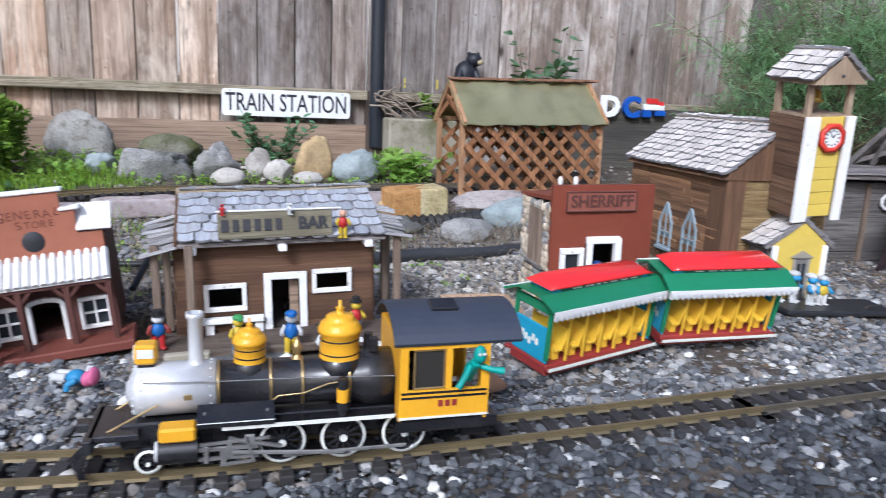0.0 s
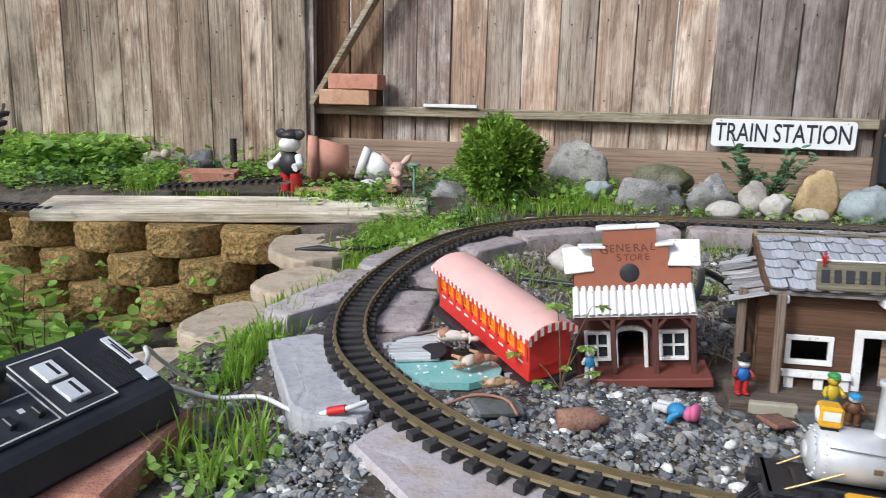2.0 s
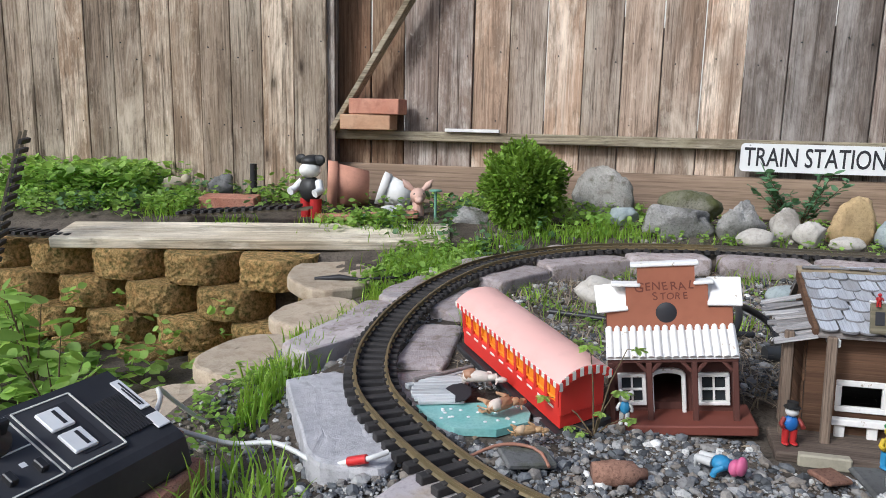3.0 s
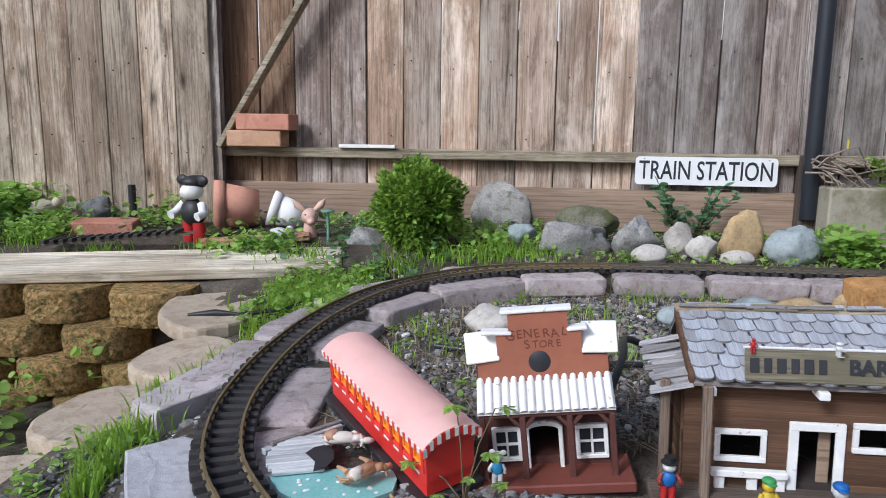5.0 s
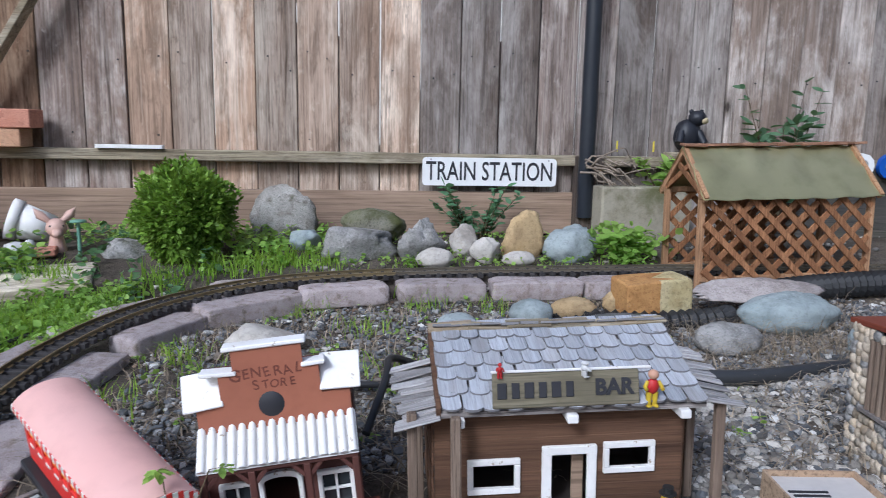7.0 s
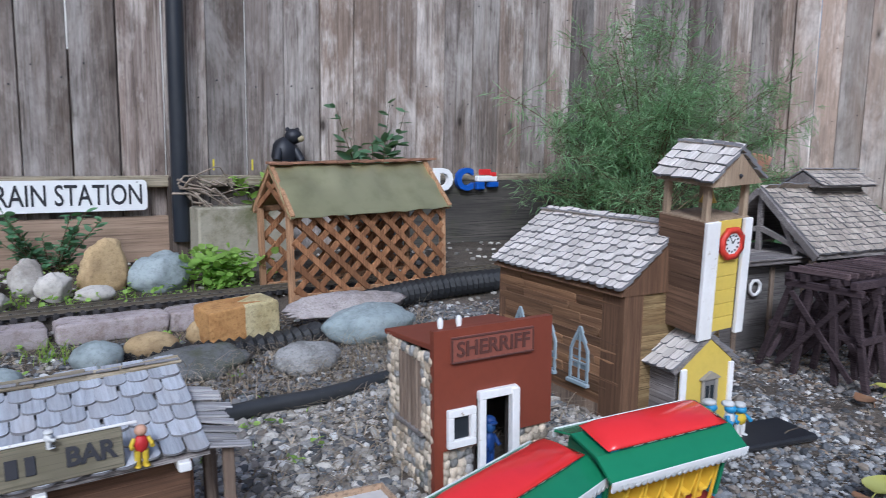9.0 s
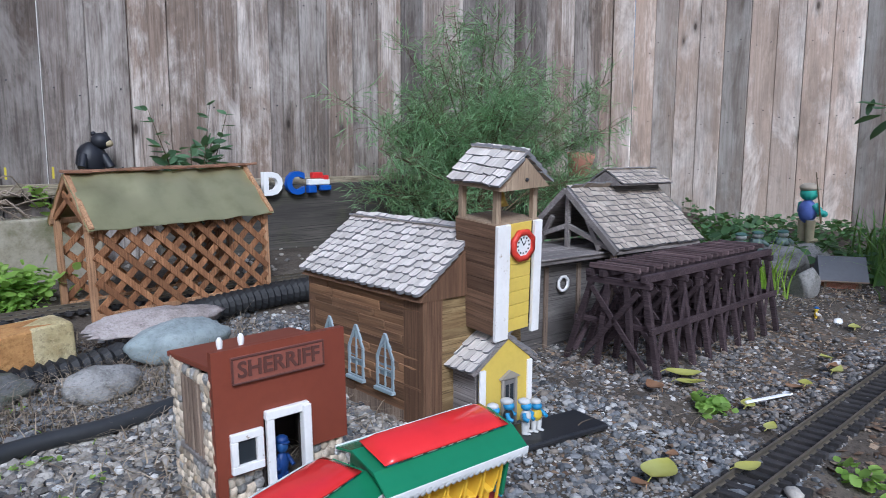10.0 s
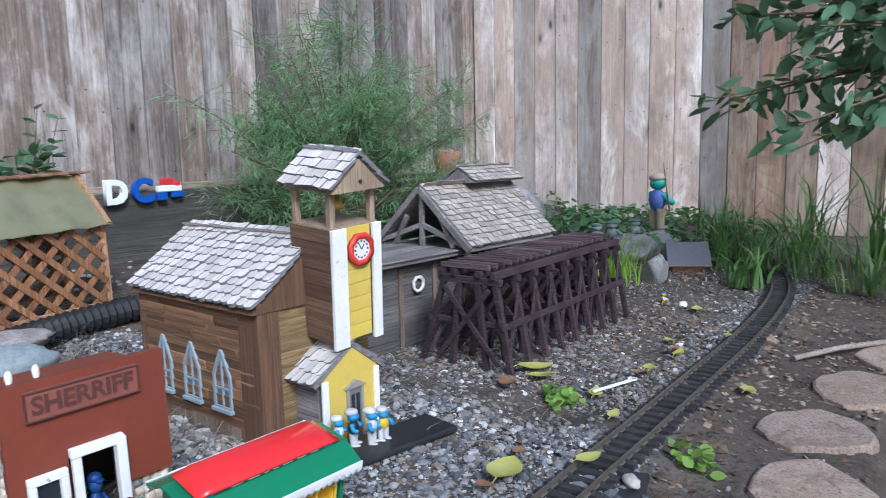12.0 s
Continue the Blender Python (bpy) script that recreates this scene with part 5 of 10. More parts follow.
    roof = part("roof", Mesh().add([(-X - 0.018, -Y - 0.008, H - 0.014), (0, -Y - 0.008, top), (X + 0.018, -Y - 0.008, H - 0.014), (-X - 0.018, Y + 0.012, H - 0.014), (0, Y + 0.012, top), (X + 0.018, Y + 0.012, H - 0.014)], [(0, 1, 4, 3), (1, 2, 5, 4), (0, 2, 1), (3, 4, 5), (0, 3, 5, 2)]), BROWN_WALL_Z, t)
    L = math.hypot(X + 0.018, top - H + 0.014)
    shingles(roof, (-X - 0.018, Y + 0.014, H - 0.013), (0, -1, 0), (X + 0.018, 0, top - H + 0.014), 2 * Y + 0.024, L, 9, 18, PALE_SHINGLE, True, 0.005, 31, lift=8.5)
    shingles(roof, (X + 0.018, -Y - 0.008, H - 0.013), (0, 1, 0), (-X - 0.018, 0, top - H + 0.014), 2 * Y + 0.024, L, 6, 10, PALE_SHINGLE, True, 0.0024, 32)
    part("gable", Mesh().prism([(-X, H - 0.002), (X, H - 0.002), (0, top - 0.012)], -Y - 0.004, -Y - 0.001, "xz"), BROWN_WALL, t)
    # tower
    tw = thing("bell_tower", pose(0.944, 1.328, 0.15, 4.5, -3.5, -5), "brown and yellow bell tower standing on the church porch", "bell tower")
    hx, hy, h = 0.047, 0.046, 0.176
    part("core", Mesh().box((0, 0, h / 2), (2 * hx - 0.006, 2 * hy - 0.006, h - 0.004)), INSIDE_SHADE, tw)
    tm = pose(-hx, hy, 0, 0, 0, -90)
    r = random.Random(3)
    for k in range(8):
        part("side_board", Mesh().box((0, 0, (k + 0.5) * h / 8), (0.004, 2 * hy, h / 8 * 0.97), 0.0007), BROWN_WALL_CROSS, tw, "", pose(-hx + 0.001, r.uniform(-0.001, 0.001), 0))
        part("yellow_board", Mesh().box((0.004, 0, (k + 0.5) * h / 8), (2 * hx - 0.042, 0.004, h / 8 * 0.97), 0.0007), YELLOW, tw, "", pose(0, -hy + 0.001, 0))
    part("side_wall", Mesh().box((hx - 0.001, 0, h / 2), (0.004, 2 * hy - 0.008, h), 0.0007).box((0, hy - 0.001, h / 2), (2 * hx - 0.008, 0.004, h)), BROWN_WALL, tw)
    part("corner_board", Mesh().box((-hx + 0.012, -hy - 0.003, h / 2 - 0.004), (0.028, 0.007, h + 0.008), 0.001), WHITE, tw, "white corner board")
    part("corner_board", Mesh().box((hx - 0.006, -hy - 0.003, h / 2 - 0.004), (0.017, 0.007, h + 0.008), 0.001), WHITE, tw, "white corner board")
    RED = paint("clock_red", (0.6, 0.05, 0.03), None, 0.4)
    ck = part("clock", Mesh().lathe((0.006, -hy - 0.007, 0.14), [(0.0, 0.004), (0.0265, 0.004), (0.0265, -0.002), (0.0175, -0.002), (0.0175, 0.0005)], 8, "y", 0, Matrix.Rotation(radians(22.5), 3, "Y")), RED, tw, "red octagonal clock surround")
    part("dial", Mesh().lathe((0.006, -hy - 0.007, 0.14), [(0.0, 0.0), (0.018, 0.0)], 16, "y"), WHITE_CLEAN, ck, "white clock dial")
    ring = Mesh()
    for k in range(12):
        a = k * math.pi / 6
        ring.box((0.006 + 0.0125 * math.sin(a), -hy - 0.0074, 0.14 + 0.0125 * math.cos(a)), (0.0026, 0.0008, 0.0026))
    ring.bar((0.006, -hy - 0.0076, 0.14), (0.011, -hy - 0.0076, 0.147), 0.0016, 0.0008).bar((0.006, -hy - 0.0076, 0.14), (0.001, -hy - 0.0076, 0.149), 0.0016, 0.0008)
    part("dial_marks", ring, INK, ck)
    post_wood = timber("belfry_wood", (0.46, 0.36, 0.25), (0.28, 0.2, 0.13), "z", 3, 0.1)
    for x in (-hx + 0.007, hx - 0.007):
        for y in (-hy + 0.007, hy - 0.007):
            part("belfry_post", Mesh().box((x, y, h + 0.029), (0.01, 0.01, 0.06), 0.001), post_wood, tw)
    part("belfry_floor", Mesh().box((0, 0, h), (2 * hx, 2 * hy, 0.004)), post_wood, tw)
    part("bell", Mesh().lathe((0.006, 0, h + 0.02), [(0.0, 0.022), (0.006, 0.02), (0.009, 0.008), (0.014, 0.0), (0.013, 0.0), (0.0, 0.015)], 14), paint("brass_bell", (0.55, 0.38, 0.08), None, 0.35, 40, 0.3, 0.1, 0, 0.7), tw, "small brass bell")
    br = part("belfry_roof", Mesh().prism([(-0.052, h + 0.054), (0.052, h + 0.054), (0, h + 0.1)], -hy - 0.014, hy + 0.01, "xz"), post_wood, tw, "tan gable under the belfry roof")
    for s in (-1, 1):
        shingles(br, (s * 0.054, hy + 0.012 if s < 0 else -hy - 0.016, h + 0.0545), (0, s, 0), (-s * 0.052, 0, 0.046), 2 * hy + 0.028, 0.071, 4, 6, PALE_SHINGLE, False, 0.0042, 41 + s, lift=9)
    part("gable_nail", Mesh().ball((0.0, -hy - 0.0155, h + 0.068), 0.003, 8, 6), INK, br)
    # porch under the tower
    po = thing("church_porch", pose(0.926, 1.338, -0.022, 0, 0, -5) @ Matrix.Diagonal((1.02, 1, 0.87, 1)), "yellow fronted porch with grey boarded side", "model building")
    part("wall", Mesh().box((0, 0, 0.066), (0.106, 0.09, 0.132)), GREY_WOOD, po, "grey boarded porch wall")
    siding(po, pose(-0.0535, 0.045, 0, 0, 0, -90), 0.09, 0.002, 0.132, 7, GREY_WOOD, (), 0.002, 5, 51)
    part("front", Mesh().prism([(-0.054, 0), (0.054, 0), (0.054, 0.137), (0.004, 0.1815), (-0.054, 0.137)], -0.0545, -0.0505, "xz"), YELLOW, po, "yellow gabled front")
    part("corner_board", Mesh().box((-0.0515, -0.0565, 0.066), (0.012, 0.005, 0.134), 0.001), WHITE, po)
    part("corner_board", Mesh().box((0.0515, -0.0565, 0.066), (0.01, 0.005, 0.134), 0.001), WHITE, po)
    part("corner_board", Mesh().box((-0.056, 0.04, 0.066), (0.004, 0.012, 0.132), 0.001), post_wood, po)
    dr = part("door", Mesh().box((0.006, -0.0555, 0.055), (0.028, 0.003, 0.1), 0.001), paint("grey_door", (0.16, 0.15, 0.14), None, 0.7), po, "dark grey porch door")
    part("door_frame", Mesh().border(-0.011, 0.023, 0.004, 0.11, 0.005, -0.059, -0.055), paint("frame_grey", (0.33, 0.3, 0.26), None, 0.8), dr)
    part("pediment", Mesh().prism([(-0.016, 0.108), (0.028, 0.108), (0.006, 0.122)], -0.061, -0.055, "xz"), paint("pediment_grey", (0.3, 0.27, 0.22), None, 0.8), dr)
    for x in (0.001, 0.011):
        part("door_pane", Mesh().box((x, -0.0572, 0.065), (0.006, 0.002, 0.06)), GLASS_DARK, dr)
    rf = part("roof", Mesh().prism([(-0.068, 0.126), (0.068, 0.126), (0.004, 0.183)], -0.05, 0.045, "xz"), GREY_WOOD, po)
    part("verge", Mesh().bar((-0.07, -0.053, 0.127), (0.004, -0.053, 0.185), 0.007, 0.006).bar((0.07, -0.053, 0.127), (0.004, -0.053, 0.185), 0.007, 0.006), GREY_WOOD, po)
    shingles(rf, (-0.071, 0.045, 0.126), (0, -1, 0), (0.075, 0, 0.057), 0.1, 0.092, 4, 6, PALE_SHINGLE, True, 0.0036, 61)
    shingles(rf, (0.071, -0.055, 0.126), (0, 1, 0), (-0.067, 0, 0.057), 0.1, 0.085, 4, 6, PALE_SHINGLE, True, 0.0036, 62)
    return t


church()


# ---- grey station hall with a ventilated roof ----
def station_hall():
    t = thing("station_hall_building", pose(1.487, 1.515, -0.026, 0, 0, -6), "weathered grey model hall with shingled roof and cupola", "model building")
    grey = timber("hall_siding", (0.2, 0.185, 0.17), (0.1, 0.09, 0.085), "x", 2.5, 0.12)
    part("body", Mesh().box((0.1, 0.085, 0.1), (0.72, 0.16, 0.2)), grey, t)
    siding(t, pose(-0.26, 0.003, 0), 0.72, 0.0, 0.2, 5, grey, (), 0.003, 4, 71)
    for k in range(7):
        part("batten", Mesh().box((-0.25 + 0.11 * k, -0.004, 0.1), (0.012, 0.006, 0.2), 0.001), GREY_WOOD_Z, t)
    part("deck", Mesh().box((-0.05, 0.075, 0.216), (0.46, 0.22, 0.012), 0.002), GREY_WOOD, t, "flat weathered plank roof")
    for k in range(5):
        part("deck_board", Mesh().box((-0.05, -0.02 + 0.045 * k, 0.2235), (0.46, 0.043, 0.004), 0.001), GREY_WOOD, t)
    part("porthole", Mesh().lathe((-0.088, -0.006, 0.158), [(0.014, 0.0), (0.02, 0.0), (0.02, -0.005), (0.014, -0.005), (0.014, 0.0)], 8, "y", 0, Matrix.Rotation(radians(22.5), 3, "Y")), WHITE, t, "white octagonal porthole ring")
    x0, x1, ye, yr, ze, zr = 0.012, 0.36, -0.075, 0.075, 0.228, 0.362
    roof = part("roof", Mesh().add([(x0, ye, ze), (x1, ye, ze), (x1, yr, zr), (x0, yr, zr), (x0, 2 * yr - ye, ze), (x1, 2 * yr - ye, ze), (x0, ye, ze - 0.006), (x1, ye, ze - 0.006), (x1, yr, zr - 0.008), (x0, yr, zr - 0.008), (x0, 2 * yr - ye, ze - 0.006), (x1, 2 * yr - ye, ze - 0.006)], [(0, 1, 2, 3), (3, 2, 5, 4), (6, 9, 8, 7), (9, 10, 11, 8), (0, 6, 7, 1), (4, 5, 11, 10), (0, 3, 9, 6), (3, 4, 10, 9), (1, 7, 8, 2), (2, 8, 11, 5)]), GREY_WOOD, t)
    L = math.hypot(yr - ye, zr - ze)
    shingles(roof, (x0, ye - 0.004, ze), (1, 0, 0), (0, yr - ye, zr - ze), x1 - x0, L, 12, 19, TAN_SHINGLE, False, 0.0045, 81, lift=9)
    shingles(roof, (x1, 2 * yr - ye, ze), (-1, 0, 0), (0, ye - yr, zr - ze), x1 - x0, L, 5, 9, TAN_SHINGLE, False, 0.0022, 82)
    part("barge_board", Mesh().bar((x0 - 0.004, ye - 0.006, ze - 0.002), (x0 - 0.004, yr, zr + 0.002), 0.008, 0.014).bar((x0 - 0.004, 2 * yr - ye, ze), (x0 - 0.004, yr, zr + 0.002), 0.008, 0.014), GREY_WOOD, t, "grey barge boards")
    for a, b in (((ye, ze), (yr, ze + 0.05)), ((2 * yr - ye, ze), (yr, ze + 0.05)), ((yr, ze - 0.01), (yr, zr - 0.01)), ((ye + 0.05, ze), (ye + 0.09, ze + 0.07)), ((yr + 0.05, ze + 0.07), (yr + 0.09, ze))):
        part("truss_beam", Mesh().bar((x0 + 0.006, a[0], a[1]), (x0 + 0.006, b[0], b[1]), 0.01, 0.012, 0.001), GREY_WOOD, t)
    for x in (x0 + 0.008, x1 - 0.008):
        for y in (ye + 0.012, 2 * yr - ye - 0.012):
            part("post", Mesh().box((x, y, 0.1), (0.012, 0.012, 0.24), 0.001), GREY_WOOD_Z, t)
    part("back_panel", Mesh().prism([(ye + 0.01, ze - 0.004), (2 * yr - ye - 0.01, ze - 0.004), (yr, zr - 0.012)], x1 - 0.02, x1 - 0.014, "yz"), grey, t)
    cx0, cx1, cz = 0.155, 0.365, 0.366
    cu = part("cupola", Mesh().box(((cx0 + cx1) / 2, yr, cz - 0.018), (cx1 - cx0 - 0.03, 0.05, 0.05)), grey, t, "raised roof vent")
    part("cupola_roof", Mesh().prism([(yr - 0.055, cz + 0.006), (yr + 0.055, cz + 0.006), (yr, cz + 0.04)], cx0, cx1, "yz"), GREY_WOOD, cu)
    shingles(cu, (cx0, yr - 0.058, cz + 0.006), (1, 0, 0), (0, 0.055, 0.034), cx1 - cx0, 0.066, 4, 12, TAN_SHINGLE, False, 0.0022, 91)
    shingles(cu, (cx1, yr + 0.058, cz + 0.006), (-1, 0, 0), (0, -0.055, 0.034), cx1 - cx0, 0.066, 4, 8, TAN_SHINGLE, False, 0.0022, 92)
    return t


station_hall()


# ---- dark timber trestle ----
def trestle():
    t = thing("trestle_bridge", pose(1.312, 1.332, -0.01, 0, 0, -1.5) @ Matrix.Diagonal((0.92, 1, 0.97, 1)), "dark purple-brown timber trestle bridge model", "trestle")
    tw = timber("trestle_wood", (0.08, 0.056, 0.06), (0.036, 0.024, 0.027), "y", 3.0, 0.2)
    L, n, ht = 0.64, 9, 0.2
    for i in range(n):
        x = 0.012 + i * (L - 0.024) / (n - 1)
        for a, b in ((-0.1, -0.066), (-0.042, -0.024), (0.042, 0.02), (0.118, 0.06)):
            part("leg", Mesh().bar((x, a, 0), (x, b, ht - 0.02), 0.012, 0.012, 0.001), tw, t)
        part("cap_beam", Mesh().box((x, -0.004, ht - 0.014), (0.013, 0.15, 0.014), 0.001), tw, t)
        part("cross_beam", Mesh().box((x + 0.009, 0, 0.095), (0.006, 0.176, 0.012), 0.001), tw, t)
        for s in (-1, 1):
            part("brace", Mesh().bar((x - 0.008, -0.075 * s, 0.015), (x - 0.008, 0.055 * s, 0.17), 0.005, 0.011, 0.0008), tw, t)
        if i < n - 1:
            dx = (L - 0.024) / (n - 1)
            for s, y0, y1 in ((-1, -0.096, -0.066), (1, 0.1, 0.062)):
                part("brace", Mesh().bar((x, y0 * 0.99, 0.02), (x + dx, y1 * 1.15, 0.16), 0.006, 0.011, 0.0008), tw, t)
    for y, z in ((-0.087, 0.096), (0.092, 0.096)):
        part("girt", Mesh().box((L / 2, y, z), (L, 0.008, 0.013), 0.001), tw, t)
    for y in (-0.03, 0.03, -0.066, 0.062):
        part("stringer", Mesh().box((L / 2, y, ht), (L, 0.013, 0.015), 0.001), tw, t)
    tie_wood = timber("trestle_tie_wood", (0.16, 0.115, 0.115), (0.07, 0.045, 0.048), "y", 3.0, 0.3)
    for k in range(22):
        part("deck_tie", Mesh().box((0.012 + k * 0.0295, 0.006, ht + 0.0145), (0.0085, 0.118, 0.011), 0.001), tie_wood, t)
    return t


trestle()


# ---- lattice engine shed ----
def engine_shed():
    t = thing("engine_shed", pose(0.917, 2.481, 0.005, 0, -1.5, 2.6) @ Matrix.Diagonal((1, 0.905, 0.97, 1)), "lattice engine shed with dull green sheet roof", "shed")
    lat = timber("lattice_wood", (0.4, 0.205, 0.095), (0.2, 0.09, 0.04), "z", 3.0, 0.2)
    lat2 = timber("shed_frame_wood", (0.5, 0.3, 0.16), (0.3, 0.17, 0.09), "z", 2.0, 0.15)
    sheet = paint("green_sheet", (0.4, 0.375, 0.19), (0.5, 0.47, 0.29), 0.3, 7, 0.7, 0.12, 0, 0.6, 0.8)
    W, D, H = 0.245, 0.115, 0.262
    for s in (-1, 1):
        y = s * D
        k = 0
        for direction, off in ((1, 0.0), (-1, 0.006)):
            c = -W - H
            while c < W + H:
                # a slat at 45 degrees, cut to the panel
                x0, z0 = c, 0.03
                x1, z1 = c + (H - 0.03), H
                if direction < 0:
                    x0, x1 = x1, x0
                pts = []
                dx, dz = x1 - x0, z1 - z0
                lo, hi = 0.0, 1.0
                for q, d in ((x0, dx),):
                    ta, tb = ((-W + 0.006) - q) / d, ((W - 0.006) - q) / d
                    lo, hi = max(lo, min(ta, tb)), min(hi, max(ta, tb))
                if hi - lo > 0.1:
                    part("slat", Mesh().bar((x0 + dx * lo, y + s * off, z0 + dz * lo), (x0 + dx * hi, y + s * off, z0 + dz * hi), 0.0055, 0.0165, 0.0008, 0, (0, 0, 1)), lat, t)
                c += 0.064
        for x in (-W, W):
            part("post", Mesh().box((x, y + s * (0.004 if abs(x) < W else -0.008), H / 2), (0.016, 0.016, H), 0.0015), lat2, t)
        part("plate", Mesh().box((0, y - s * 0.002, H - 0.004), (2 * W + 0.02, 0.02, 0.016), 0.0015), lat2, t)
        part("plate", Mesh().box((0, y - s * 0.002, 0.03), (2 * W, 0.012, 0.014), 0.0015), lat2, t)
    zr = 0.385
    for x in (-W - 0.004, W + 0.004):
        part("rafter", Mesh().bar((x, -D - 0.025, H - 0.012), (x, 0, zr - 0.006), 0.012, 0.02, 0.001).bar((x, D + 0.025, H - 0.012), (x, 0, zr - 0.006), 0.012, 0.02, 0.001), lat2, t, "rough wooden end rafters")
        for s in (-1, 1):
            part("end_slat", Mesh().bar((x, s * D, H), (x, -s * 0.03, zr - 0.05), 0.006, 0.016, 0.0008), lat, t)
    for s in (-1, 1):
        nx, nv = 22, 8
        vs, fs = [], []
        for i in range(nx + 1):
            for j in range(nv + 1):
                f = j / nv
                y, z = s * (D + 0.03) * (1 - f), (H - 0.012) + (zr - H + 0.012) * f
                w = (noise.noise(Vector((i * 0.3, j * 0.35, s * 3.0))) * 0.011 + noise.noise(Vector((i * 0.8, j * 0.6, s))) * 0.005) * (0.35 + 0.65 * min(1.0, 3 * f))
                droop = 0.004 * noise.noise(Vector((i * 0.5, 4.0, s))) * (1 - f) ** 4
                vs.append((-W - 0.012 + (2 * W + 0.024) * i / nx + 0.004 * noise.noise(Vector((j * 0.8, i * 0.1, 9))), y + s * w * 0.6, z + w + droop))
        for i in range(nx):
            fs += [(i * (nv + 1) + j, (i + 1) * (nv + 1) + j, (i + 1) * (nv + 1) + j + 1, i * (nv + 1) + j + 1) for j in range(nv)]
        me = Mesh().add(vs, fs, 0, True)
        me.add([(a, b, c - 0.002) for a, b, c in vs], fs, 0, True)
        part("roof_sheet", me, sheet, t, "dented dull green sheet")
    r = random.Random(5)
    bark = timber("ridge_bark", (0.36, 0.21, 0.13), (0.2, 0.1, 0.06), "x", 3.0, 0.25)
    for k in range(14):
        part("ridge_shard", Mesh().box((-W + 0.02 + k * 0.0375, r.uniform(-0.012, 0.004), zr + 0.005), (r.uniform(0.04, 0.075), 0.034, 0.007), 0.001, Euler((r.uniform(-0.1, 0.1), r.uniform(-0.05, 0.05), r.uniform(-0.06, 0.06))).to_matrix()), bark, t, "split reddish bark ridge strip")
    return t


engine_shed()


# ---- rolling stock ----
GREEN = paint("green_enamel", (0.03, 0.2, 0.09), (0.015, 0.1, 0.05), 0.18, 20, 0.3, 0.05, 0, 0, 0.5)
RED_GLOSS = paint("red_enamel", (0.7, 0.03, 0.03), (0.5, 0.02, 0.02), 0.14, 12, 0.3, 0.05, 0, 0, 0.5)
RED_DULL = paint("oxide_red", (0.26, 0.03, 0.025), (0.14, 0.02, 0.02), 0.5, 40, 0.4)
BENCH = paint("yellow_bench", (0.8, 0.5, 0.03), (0.6, 0.36, 0.03), 0.4, 30, 0.3)
BLUE_PANEL = paint("blue_panel", (0.04, 0.3, 0.46), (0.03, 0.2, 0.32), 0.35, 30, 0.3)
CREAM = paint("pale_print", (0.75, 0.75, 0.68), None, 0.5)


